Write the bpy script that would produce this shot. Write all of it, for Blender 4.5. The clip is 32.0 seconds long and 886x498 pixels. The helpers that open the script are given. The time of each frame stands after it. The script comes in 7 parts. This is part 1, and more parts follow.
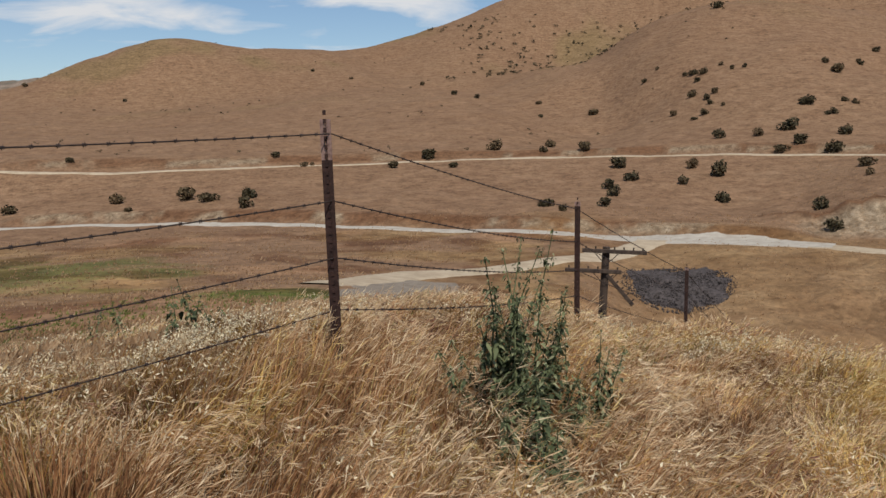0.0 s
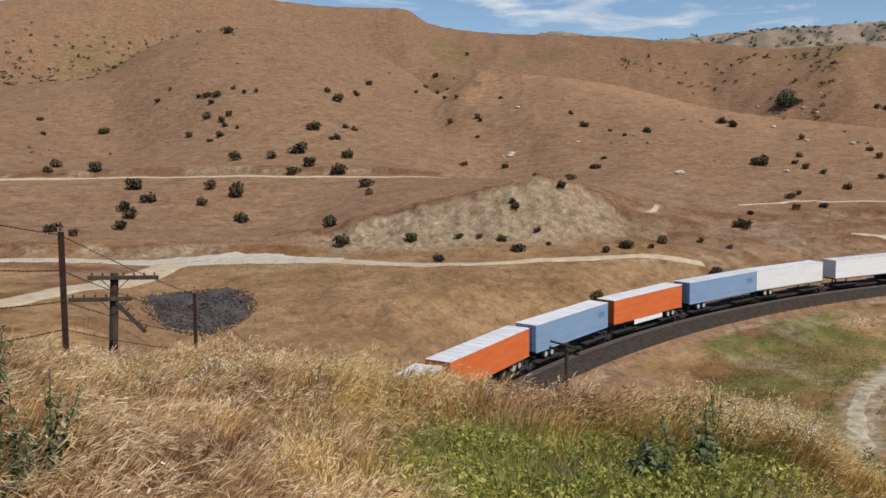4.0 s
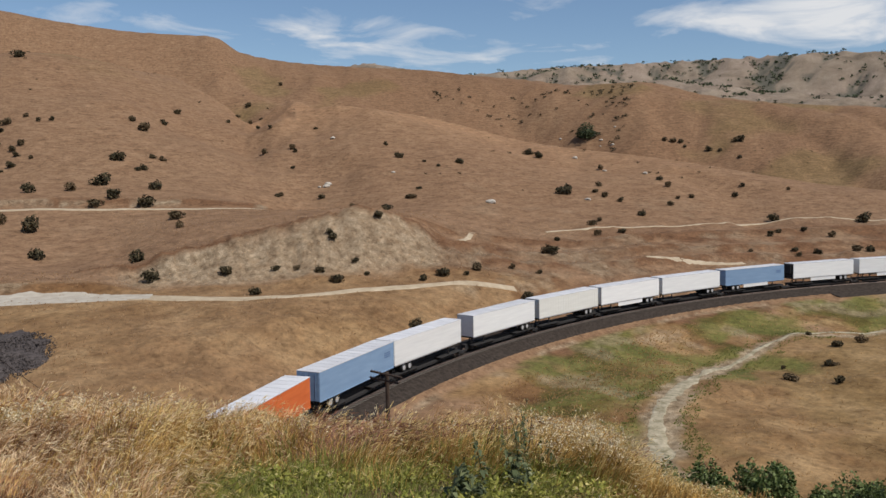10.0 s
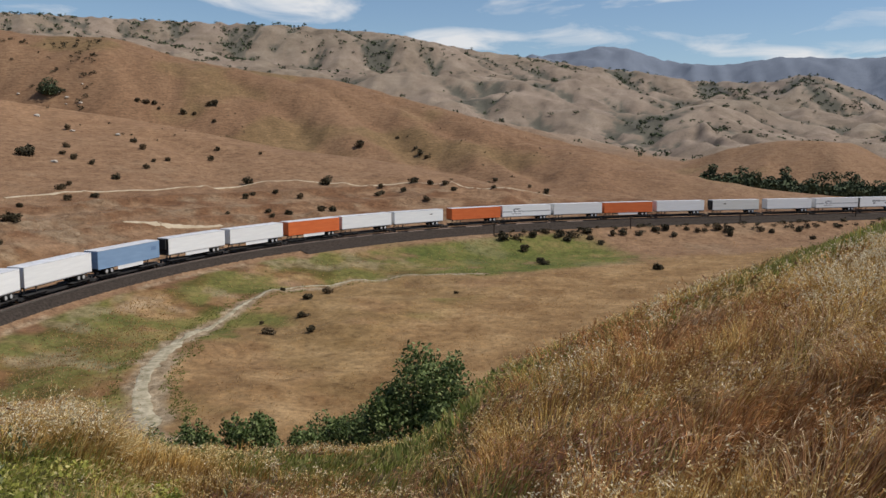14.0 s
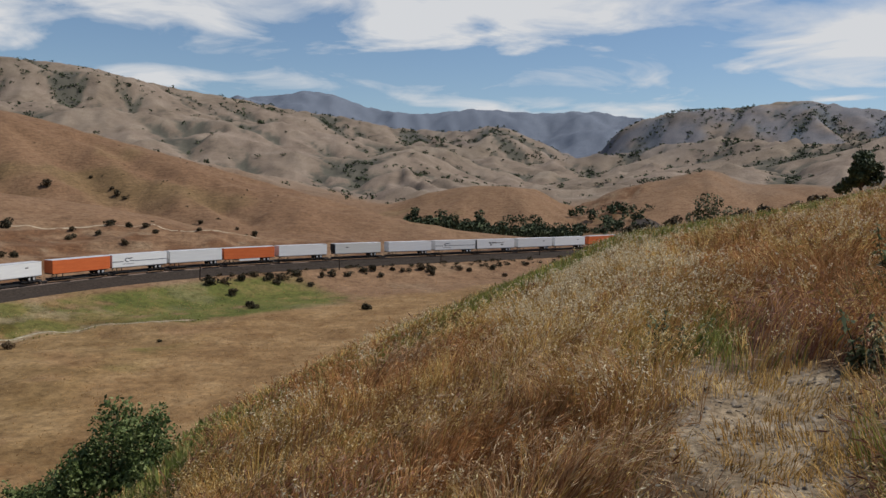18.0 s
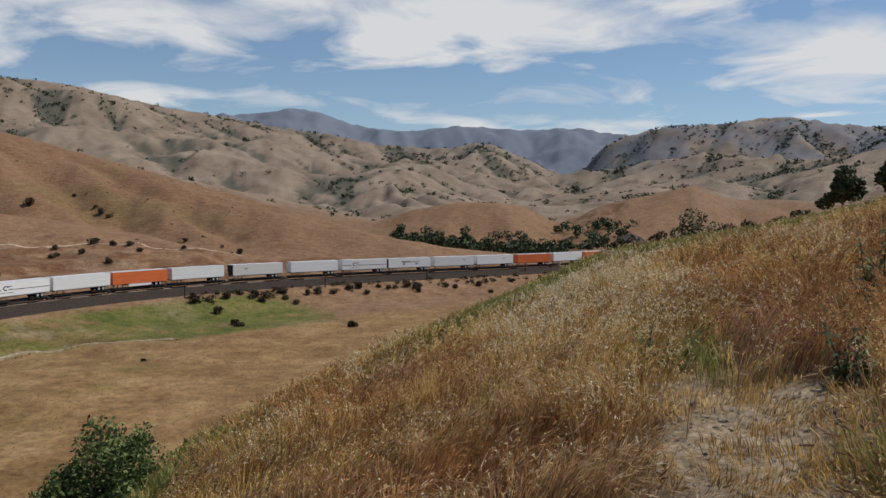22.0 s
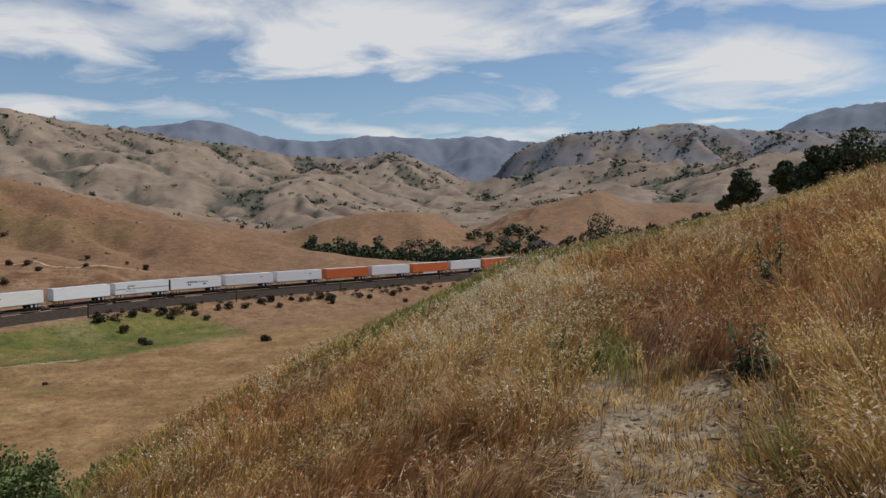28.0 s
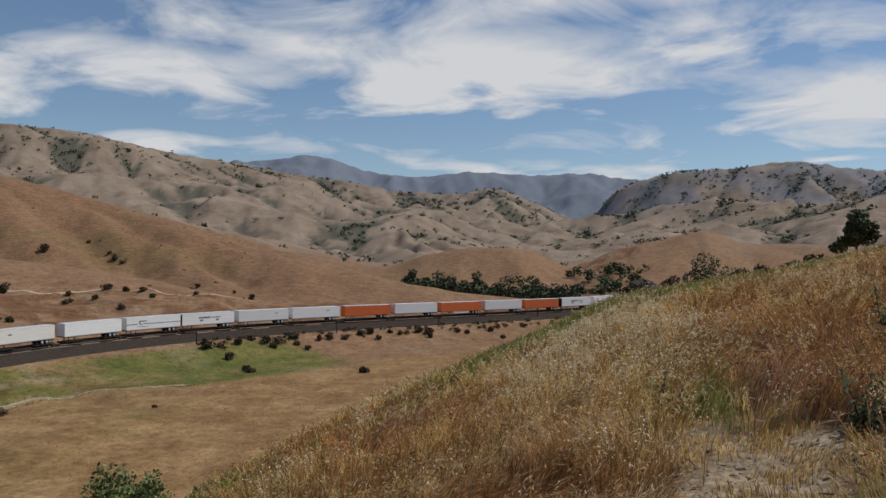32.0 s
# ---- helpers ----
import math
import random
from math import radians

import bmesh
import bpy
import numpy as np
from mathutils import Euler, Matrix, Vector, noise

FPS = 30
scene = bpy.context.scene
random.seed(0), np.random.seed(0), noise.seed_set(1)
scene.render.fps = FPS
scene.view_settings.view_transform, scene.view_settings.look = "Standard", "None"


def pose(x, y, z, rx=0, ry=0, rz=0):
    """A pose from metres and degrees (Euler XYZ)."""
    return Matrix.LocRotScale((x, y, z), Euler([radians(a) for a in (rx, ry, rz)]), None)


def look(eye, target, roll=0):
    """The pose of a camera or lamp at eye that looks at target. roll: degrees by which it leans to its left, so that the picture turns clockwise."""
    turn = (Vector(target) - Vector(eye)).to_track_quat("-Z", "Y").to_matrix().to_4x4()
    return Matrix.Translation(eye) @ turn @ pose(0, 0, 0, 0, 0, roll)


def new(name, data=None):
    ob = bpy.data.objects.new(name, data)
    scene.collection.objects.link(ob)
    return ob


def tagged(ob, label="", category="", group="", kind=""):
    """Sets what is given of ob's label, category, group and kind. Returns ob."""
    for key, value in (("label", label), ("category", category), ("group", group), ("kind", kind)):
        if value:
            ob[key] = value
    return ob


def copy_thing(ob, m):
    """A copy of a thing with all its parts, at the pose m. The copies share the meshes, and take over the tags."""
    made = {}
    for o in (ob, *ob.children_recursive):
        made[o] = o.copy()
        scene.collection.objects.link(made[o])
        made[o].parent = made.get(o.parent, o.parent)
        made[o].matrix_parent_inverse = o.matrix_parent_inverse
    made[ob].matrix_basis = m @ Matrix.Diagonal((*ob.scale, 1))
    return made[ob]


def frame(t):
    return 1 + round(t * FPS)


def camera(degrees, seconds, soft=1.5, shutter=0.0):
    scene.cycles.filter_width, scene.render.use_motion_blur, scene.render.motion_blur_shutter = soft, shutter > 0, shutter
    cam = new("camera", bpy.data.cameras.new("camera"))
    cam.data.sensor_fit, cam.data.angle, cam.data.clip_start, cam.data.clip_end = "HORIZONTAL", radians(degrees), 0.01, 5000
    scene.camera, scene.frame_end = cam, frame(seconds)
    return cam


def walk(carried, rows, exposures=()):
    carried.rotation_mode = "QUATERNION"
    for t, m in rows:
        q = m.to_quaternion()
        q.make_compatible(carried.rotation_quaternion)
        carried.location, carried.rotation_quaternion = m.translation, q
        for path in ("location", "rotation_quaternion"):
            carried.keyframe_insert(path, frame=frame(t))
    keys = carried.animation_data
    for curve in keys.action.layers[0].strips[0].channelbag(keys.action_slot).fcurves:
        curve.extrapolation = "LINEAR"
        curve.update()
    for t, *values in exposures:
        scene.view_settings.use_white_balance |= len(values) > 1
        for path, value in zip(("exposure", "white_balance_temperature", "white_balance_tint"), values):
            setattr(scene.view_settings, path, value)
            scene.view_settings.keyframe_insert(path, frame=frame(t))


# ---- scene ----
EYE = 24.0      # height of the lens above the datum; the rails below lie near zero
cam = camera(54.9, 32.0, soft=1.5)
PATH = [
    (0.0, -0.450, 0.000, 24.000, 82.57, 1.11, -2.01),
    (0.5, -0.400, 0.000, 24.000, 82.32, 1.39, -7.05),
    (1.0, -0.380, 0.000, 24.000, 82.83, 0.81, -10.79),
    (1.5, -0.365, 0.000, 24.000, 82.93, 0.99, -14.04),
    (2.0, -0.360, 0.000, 24.000, 82.90, 1.04, -18.21),
    (2.5, -0.330, 0.000, 24.000, 83.09, 1.02, -22.73),
    (3.0, -0.200, 0.000, 24.000, 83.44, 0.46, -27.40),
    (3.5, -0.140, 0.000, 24.000, 83.45, 0.03, -30.23),
    (5.5, 0.000, 0.000, 24.000, 84.26, 0.58, -49.59),
    (6.0, 0.000, 0.000, 24.000, 84.08, -0.42, -58.29),
    (6.5, 0.000, 0.000, 24.000, 83.85, -1.11, -66.77),
    (7.0, 0.000, 0.000, 24.000, 83.47, -0.94, -66.99),
    (7.5, 0.000, 0.000, 24.000, 83.76, -0.58, -66.29),
    (8.0, 0.000, 0.000, 24.000, 83.81, -0.40, -66.13),
    (8.5, 0.000, 0.000, 24.000, 83.85, -0.17, -65.94),
    (9.0, 0.000, 0.000, 24.000, 84.48, -0.16, -65.25),
    (9.5, 0.000, 0.000, 24.000, 85.78, 0.08, -52.06),
    (10.0, 0.000, 0.000, 24.000, 85.62, 0.40, -45.58),
    (10.5, 0.000, 0.000, 24.000, 85.20, 0.79, -43.32),
    (11.0, 0.000, 0.000, 24.000, 84.55, 0.32, -49.87),
    (11.5, 0.000, 0.000, 24.000, 84.13, -0.20, -59.20),
    (12.0, 0.000, 0.000, 24.000, 84.18, -0.07, -64.30),
    (12.5, 0.000, 0.000, 24.000, 83.20, 0.51, -65.53),
    (13.0, 0.000, 0.000, 24.000, 82.93, 0.05, -70.90),
    (13.5, 0.000, 0.000, 24.000, 82.82, -0.61, -76.44),
    (14.0, 0.000, 0.000, 24.000, 83.29, -0.78, -79.58),
    (14.5, 0.000, 0.000, 24.000, 83.50, -0.77, -82.30),
    (15.0, 0.000, 0.000, 24.000, 83.93, -0.77, -86.53),
    (15.5, 0.000, 0.000, 24.000, 84.77, -1.04, -92.23),
    (17.5, 0.000, 0.000, 24.000, 86.30, -1.34, -98.17),
    (18.0, 0.000, 0.000, 24.000, 86.49, -1.39, -98.93),
    (18.5, 0.000, 0.000, 24.000, 86.57, -1.31, -99.32),
    (19.0, 0.000, 0.000, 24.000, 86.72, -1.23, -99.40),
    (19.5, 0.000, 0.000, 24.000, 86.71, -1.19, -99.21),
    (20.0, 0.000, 0.000, 24.000, 86.89, -1.16, -99.60),
    (20.5, 0.000, 0.000, 24.000, 87.19, -1.13, -99.84),
    (21.0, 0.000, 0.000, 24.000, 87.42, -1.11, -100.04),
    (21.5, 0.000, 0.000, 24.000, 87.54, -1.11, -99.92),
    (22.0, 0.000, 0.000, 24.000, 87.63, -1.14, -99.89),
    (22.5, 0.000, 0.000, 24.000, 87.66, -1.08, -100.59),
    (23.0, 0.000, 0.000, 24.000, 87.66, -0.95, -101.71),
    (23.5, 0.000, 0.000, 24.000, 87.76, -0.80, -102.75),
    (24.0, 0.000, 0.000, 24.000, 88.37, -0.51, -103.32),
    (24.5, 0.000, 0.000, 24.000, 88.22, 0.07, -103.77),
    (25.0, 0.000, 0.000, 24.000, 88.19, 0.47, -103.90),
    (25.5, 0.000, 0.000, 24.000, 88.09, 0.55, -104.82),
    (27.5, 0.000, 0.000, 24.000, 87.97, 0.31, -105.83),
    (28.0, 0.000, 0.000, 24.000, 88.29, 0.20, -105.76),
    (28.5, 0.000, 0.000, 24.000, 88.93, 0.01, -105.21),
    (29.0, 0.000, 0.000, 24.000, 88.81, -0.19, -103.96),
    (29.5, 0.000, 0.000, 24.000, 88.88, -0.78, -103.12),
    (30.0, 0.000, 0.000, 24.000, 88.99, -0.88, -100.95),
    (30.5, 0.000, 0.000, 24.000, 89.07, -0.79, -99.37),
    (31.0, 0.000, 0.000, 24.000, 89.32, -0.90, -99.28),
    (31.5, 0.000, 0.000, 24.000, 89.67, -0.96, -99.22),
    (32.0, 0.000, 0.000, 24.000, 90.65, -0.98, -99.11),
]

walk(cam, [(t, pose(x, y, z, rx, ry, rz)) for t, x, y, z, rx, ry, rz in PATH],
     [(0.0, -0.04), (1.0, 0.06), (3.0, 0.13), (6.0, 0.14), (9.0, 0.02), (13.0, 0.02), (15.0, 0.06), (18.0, -0.12), (22.0, -0.1), (25.0, -0.06), (28.0, -0.09), (29.2, -0.2), (32.0, -0.2)])


# ---------------------------------------------------------------- light
SUN_BEARING, SUN_HEIGHT = 172.0, 54.0      # degrees clockwise from +y, degrees up


def bearing_xy(b, r):
    a = radians(b)
    return r * math.sin(a), r * math.cos(a)


sun = new("sun", bpy.data.lights.new("sun", "SUN"))
sun.data.energy, sun.data.angle, sun.data.color = 4.35, radians(0.8), (1.0, 0.95, 0.87)
sx, sy = bearing_xy(SUN_BEARING, math.cos(radians(SUN_HEIGHT)))
sun.matrix_world = look((sx * 100, sy * 100, math.sin(radians(SUN_HEIGHT)) * 100), (0, 0, 0))

world = bpy.data.worlds.new("sky")
scene.world = world
world.use_nodes = True
wn, wl = world.node_tree.nodes, world.node_tree.links
wn.clear()


def wnode(kind, **vals):
    n = wn.new(kind)
    for k, v in vals.items():
        n.inputs[k].default_value = v
    return n


def wmath(op, a, b=None, clamp=False):
    n = wn.new("ShaderNodeMath")
    n.operation, n.use_clamp = op, clamp
    for i, v in enumerate((a, b)):
        if v is None:
            continue
        if isinstance(v, (int, float)):
            n.inputs[i].default_value = v
        else:
            wl.new(v, n.inputs[i])
    return n.outputs[0]


sky_tex = wn.new("ShaderNodeTexSky")
sky_tex.sky_type, sky_tex.sun_disc = "NISHITA", False
sky_tex.sun_elevation, sky_tex.sun_rotation = radians(SUN_HEIGHT), radians(SUN_BEARING)
sky_tex.altitude, sky_tex.air_density, sky_tex.dust_density, sky_tex.ozone_density = 500, 1.0, 0.3, 3.6
coord = wn.new("ShaderNodeTexCoord")
sep = wn.new("ShaderNodeSeparateXYZ")
wl.new(coord.outputs["Generated"], sep.inputs[0])
# clouds lie on a flat layer overhead: the direction is projected onto it
up = wmath("MAXIMUM", sep.outputs[2], 0.02)
lift = wmath("ADD", up, 0.10)
cx, cy = wmath("DIVIDE", sep.outputs[0], lift), wmath("DIVIDE", sep.outputs[1], lift)
comb = wn.new("ShaderNodeCombineXYZ")
wl.new(cx, comb.inputs[0])
wl.new(cy, comb.inputs[1])
bank = wnode("ShaderNodeTexNoise", Scale=0.62, Detail=2.0, Roughness=0.5)
wisp = wnode("ShaderNodeTexNoise", Scale=1.9, Detail=9.0, Roughness=0.56, Distortion=0.5)
for n in (bank, wisp):
    wl.new(comb.outputs[0], n.inputs["Vector"])
bear = wmath("MULTIPLY", wmath("ARCTAN2", sep.outputs[0], sep.outputs[1]), 57.29578)
elev = wmath("MULTIPLY", wmath("ARCSINE", sep.outputs[2]), 57.29578)
wob = wmath("SUBTRACT", wisp.outputs[0], 0.5)
# cloud banks over the hills: bearing, height, half-width and half-depth in degrees, density
BANKS = [(80.5, 11.6, 11.5, 2.2, 1.0), (101.5, 12.6, 15.0, 3.6, 1.15), (125.0, 9.6, 8.5, 3.6, 1.1), (119.5, 14.6, 10, 2.2, 0.9), (81.0, 7.2, 4.6, 0.8, 0.85),
         (105.5, 5.9, 10.0, 1.0, 0.8), (68.0, 10.2, 17.0, 1.7, 0.75), (42.0, 10.1, 8.0, 1.1, 0.6), (-19, 8.2, 9.0, 1.7, 1.0), (-2.5, 9.2, 9.0, 1.4, 0.95)]
total = None
for cb, ce, wb, we, dens in BANKS:
    du = wmath("DIVIDE", wmath("SUBTRACT", wmath("ADD", bear, wmath("MULTIPLY", wob, wb * 0.5)), cb), wb)
    dv = wmath("DIVIDE", wmath("SUBTRACT", wmath("ADD", elev, wmath("MULTIPLY", wob, we * 1.2)), ce), we)
    q = wmath("SUBTRACT", 1.0, wmath("ADD", wmath("MULTIPLY", du, du), wmath("MULTIPLY", dv, dv)))
    q = wmath("MULTIPLY", wmath("MAXIMUM", q, -0.6), dens)
    total = q if total is None else wmath("MAXIMUM", total, q)
loose = wmath("MULTIPLY", wmath("SUBTRACT", bank.outputs[0], 0.52), wmath("MULTIPLY", wmath("SUBTRACT", elev, 11.0), 0.35, clamp=True))
dense = wmath("ADD", wmath("MAXIMUM", total, wmath("MULTIPLY", loose, 4.0)), wmath("MULTIPLY", wob, 4.2))
cover = wmath("MULTIPLY", wmath("MULTIPLY", wmath("ADD", dense, -0.12), 0.95, clamp=True), 0.95)
cloud_mix = wn.new("ShaderNodeMix")
cloud_mix.data_type = "RGBA"
wl.new(cover, cloud_mix.inputs[0])
wl.new(sky_tex.outputs[0], cloud_mix.inputs[6])
cloud_mix.inputs[7].default_value = (7.9, 8.0, 8.2, 1)
background = wnode("ShaderNodeBackground", Strength=0.093)
wl.new(cloud_mix.outputs[2], background.inputs[0])
out = wn.new("ShaderNodeOutputWorld")
wl.new(background.outputs[0], out.inputs[0])
scene.view_settings.exposure = 0.0


# ---------------------------------------------------------------- materials
def material(name, rough=0.85, metal=0.0, spec=0.3):
    m = bpy.data.materials.new(name)
    m.use_nodes = True
    p = m.node_tree.nodes["Principled BSDF"]
    p.inputs["Roughness"].default_value = rough
    p.inputs["Metallic"].default_value = metal
    p.inputs["Specular IOR Level"].default_value = spec
    return m, m.node_tree.nodes, m.node_tree.links, p


def tex(nodes, links, scale, detail=4.0, rough=0.6, coords="Object", stretch=None):
    n = nodes.new("ShaderNodeTexNoise")
    n.inputs["Scale"].default_value, n.inputs["Detail"].default_value, n.inputs["Roughness"].default_value = scale, detail, rough
    c = nodes.new("ShaderNodeTexCoord")
    if stretch:
        mp = nodes.new("ShaderNodeMapping")
        mp.inputs["Scale"].default_value = stretch
        links.new(c.outputs[coords], mp.inputs[0])
        links.new(mp.outputs[0], n.inputs["Vector"])
    else:
        links.new(c.outputs[coords], n.inputs["Vector"])
    return n.outputs[0]


def ramp(nodes, links, value, stops):
    r = nodes.new("ShaderNodeValToRGB")
    e = r.color_ramp.elements
    while len(e) < len(stops):
        e.new(0.5)
    for el, (at, col) in zip(e, stops):
        el.position, el.color = at, (*col, 1)
    links.new(value, r.inputs[0])
    return r.outputs[0]


def mix(nodes, links, fac, a, b, mode="MIX"):
    n = nodes.new("ShaderNodeMix")
    n.data_type, n.blend_type = "RGBA", mode
    for i, v in ((0, fac), (6, a), (7, b)):
        if isinstance(v, (int, float)):
            n.inputs[i].default_value = v
        elif isinstance(v, tuple):
            n.inputs[i].default_value = (*v, 1)
        else:
            links.new(v, n.inputs[i])
    return n.outputs[2]


def bump(nodes, links, p, height, strength, distance):
    n = nodes.new("ShaderNodeBump")
    n.inputs["Strength"].default_value, n.inputs["Distance"].default_value = strength, distance
    links.new(height, n.inputs["Height"])
    links.new(n.outputs[0], p.inputs["Normal"])


def rough_paint(name, col, col2, scale=3.0, rough=0.6, metal=0.0, bumped=0.0, spec=0.3, stretch=None, vary=0.0):
    """A worn surface: two colours by noise, an optional relief, and some change from piece to piece."""
    m, n, l, p = material(name, rough, metal, spec)
    t = tex(n, l, scale, 6.0, 0.62, stretch=stretch)
    c = ramp(n, l, t, [(0.3, col), (0.7, col2)])
    if vary:
        oi = n.new("ShaderNodeObjectInfo")
        hs = n.new("ShaderNodeHueSaturation")
        mr = n.new("ShaderNodeMapRange")
        mr.inputs[3].default_value, mr.inputs[4].default_value = 1 - vary, 1 + vary
        l.new(oi.outputs["Random"], mr.inputs[0])
        l.new(mr.outputs[0], hs.inputs["Value"])
        l.new(c, hs.inputs["Color"])
        c = hs.outputs[0]
    l.new(c, p.inputs["Base Color"])
    if bumped:
        bump(n, l, p, t, 0.6, bumped)
    return m


def leafy(name, stops, rough=0.75, trans=0.0, patch=None, dry=None):
    """Leaves, blades and clumps: colour from piece to piece of one mesh, and from patch to patch of the ground."""
    m, n, l, p = material(name, rough, 0.0, 0.2)
    g = n.new("ShaderNodeNewGeometry")
    c = ramp(n, l, g.outputs["Random Per Island"], stops)
    if dry:
        oi = n.new("ShaderNodeObjectInfo")
        c = mix(n, l, ramp(n, l, oi.outputs["Random"], [(0.45, (0, 0, 0)), (1.0, (0.75, 0.75, 0.75))]), c, dry)
    if patch:
        for scale, lo, hi in patch:
            t = tex(n, l, scale, 3.0, 0.6)
            c = mix(n, l, 1.0, c, ramp(n, l, t, [(0.34, lo), (0.66, hi)]), "MULTIPLY")
    l.new(c, p.inputs["Base Color"])
    if trans:
        tr = n.new("ShaderNodeBsdfTranslucent")
        ms = n.new("ShaderNodeMixShader")
        ms.inputs[0].default_value = trans
        l.new(c, tr.inputs[0])
        l.new(p.outputs[0], ms.inputs[1])
        l.new(tr.outputs[0], ms.inputs[2])
        l.new(ms.outputs[0], n["Material Output"].inputs[0])
    return m


def attr(n, name):
    a = n.new("ShaderNodeAttribute")
    a.attribute_name = name
    return a.outputs["Fac"]


def ground_material():
    m, n, l, p = material("dry_grassland", 0.95, 0.0, 0.1)
    big, mid, fine = tex(n, l, 0.012, 5.0, 0.6), tex(n, l, 0.11, 6.0, 0.65), tex(n, l, 1.6, 7.0, 0.7)
    streak = tex(n, l, 0.5, 6.0, 0.7, stretch=(0.35, 0.35, 2.2))
    c = ramp(n, l, big, [(0.32, (0.205, 0.122, 0.067)), (0.5, (0.235, 0.145, 0.081)), (0.68, (0.245, 0.161, 0.092))])
    c = mix(n, l, 0.55, c, ramp(n, l, mid, [(0.3, (0.174, 0.098, 0.052)), (0.55, (0.245, 0.153, 0.086)), (0.75, (0.281, 0.193, 0.113))]))
    c = mix(n, l, 0.48, c, ramp(n, l, streak, [(0.32, (0.110, 0.066, 0.040)), (0.5, (0.225, 0.143, 0.083)), (0.66, (0.315, 0.212, 0.130))]))
    # far ranges: greyer grass, bare and scrubby ground, greyed further for haze
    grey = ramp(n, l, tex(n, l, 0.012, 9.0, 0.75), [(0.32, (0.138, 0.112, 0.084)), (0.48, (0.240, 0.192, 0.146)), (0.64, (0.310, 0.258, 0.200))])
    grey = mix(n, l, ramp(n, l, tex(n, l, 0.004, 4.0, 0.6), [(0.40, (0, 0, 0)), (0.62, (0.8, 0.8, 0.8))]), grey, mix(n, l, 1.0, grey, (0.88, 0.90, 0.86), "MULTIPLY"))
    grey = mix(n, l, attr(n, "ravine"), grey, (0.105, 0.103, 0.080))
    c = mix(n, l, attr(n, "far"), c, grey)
    # slate blue over the scrub: distance haze put into its colour
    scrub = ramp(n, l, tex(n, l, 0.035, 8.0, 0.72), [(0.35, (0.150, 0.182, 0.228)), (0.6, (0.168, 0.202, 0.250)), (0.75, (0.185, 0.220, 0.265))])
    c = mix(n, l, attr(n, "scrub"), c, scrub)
    gold = ramp(n, l, mid, [(0.3, (0.172, 0.104, 0.046)), (0.5, (0.246, 0.158, 0.073)), (0.7, (0.340, 0.235, 0.118))])
    gold = mix(n, l, 1.0, gold, ramp(n, l, tex(n, l, 0.30, 6.0, 0.70), [(0.34, (0.82, 0.76, 0.70)), (0.5, (1, 1, 1)), (0.66, (1.16, 1.16, 1.14))]), "MULTIPLY")
    c = mix(n, l, attr(n, "gold"), c, gold)
    green = ramp(n, l, mid, [(0.3, (0.055, 0.085, 0.018)), (0.5, (0.11, 0.13, 0.030)), (0.72, (0.235, 0.185, 0.07))])
    c = mix(n, l, attr(n, "green"), c, green)
    c = mix(n, l, attr(n, "pale"), c, mix(n, l, 1.0, c, (1.30, 1.27, 1.22), "MULTIPLY"))
    c = mix(n, l, attr(n, "russet"), c, mix(n, l, 1.0, c, (0.66, 0.57, 0.52), "MULTIPLY"))
    bare = ramp(n, l, tex(n, l, 0.55, 9.0, 0.75), [(0.34, (0.115, 0.086, 0.054)), (0.5, (0.255, 0.210, 0.142)), (0.66, (0.385, 0.335, 0.240))])
    bare = mix(n, l, 1.0, bare, ramp(n, l, tex(n, l, 13.0, 6.0, 0.7), [(0.36, (0.50, 0.47, 0.43)), (0.48, (1.1, 1.08, 1.05)), (0.62, (1.45, 1.43, 1.38))]), "MULTIPLY")
    # litter under the near grass, darkened to paint shade into the tuft gaps
    shaded_thatch = ramp(n, l, fine, [(0.3, (0.045, 0.030, 0.019)), (0.5, (0.095, 0.064, 0.037)), (0.7, (0.17, 0.115, 0.066))])
    c = mix(n, l, attr(n, "shaded_thatch"), c, shaded_thatch)
    c = mix(n, l, attr(n, "bare"), c, bare)
    c = mix(n, l, 0.75, c, mix(n, l, 1.0, c, ramp(n, l, fine, [(0.28, (0.50, 0.47, 0.45)), (0.5, (1, 1, 1)), (0.75, (1.4, 1.36, 1.3))]), "MULTIPLY"))
    tuft = tex(n, l, 0.55, 8.0, 0.75, stretch=(1, 1, 1.6))
    c = mix(n, l, 0.75, c, mix(n, l, 1.0, c, ramp(n, l, tuft, [(0.33, (0.46, 0.43, 0.41)), (0.5, (1, 1, 1)), (0.68, (1.32, 1.29, 1.24))]), "MULTIPLY"))
    c = mix(n, l, 1.0, c, (0.86, 0.828, 0.848), "MULTIPLY")
    l.new(c, p.inputs["Base Color"])
    add = n.new("ShaderNodeMath")
    add.operation = "ADD"
    l.new(fine, add.inputs[0])
    l.new(mid, add.inputs[1])
    bump(n, l, p, add.outputs[0], 0.35, 0.2)
    return m


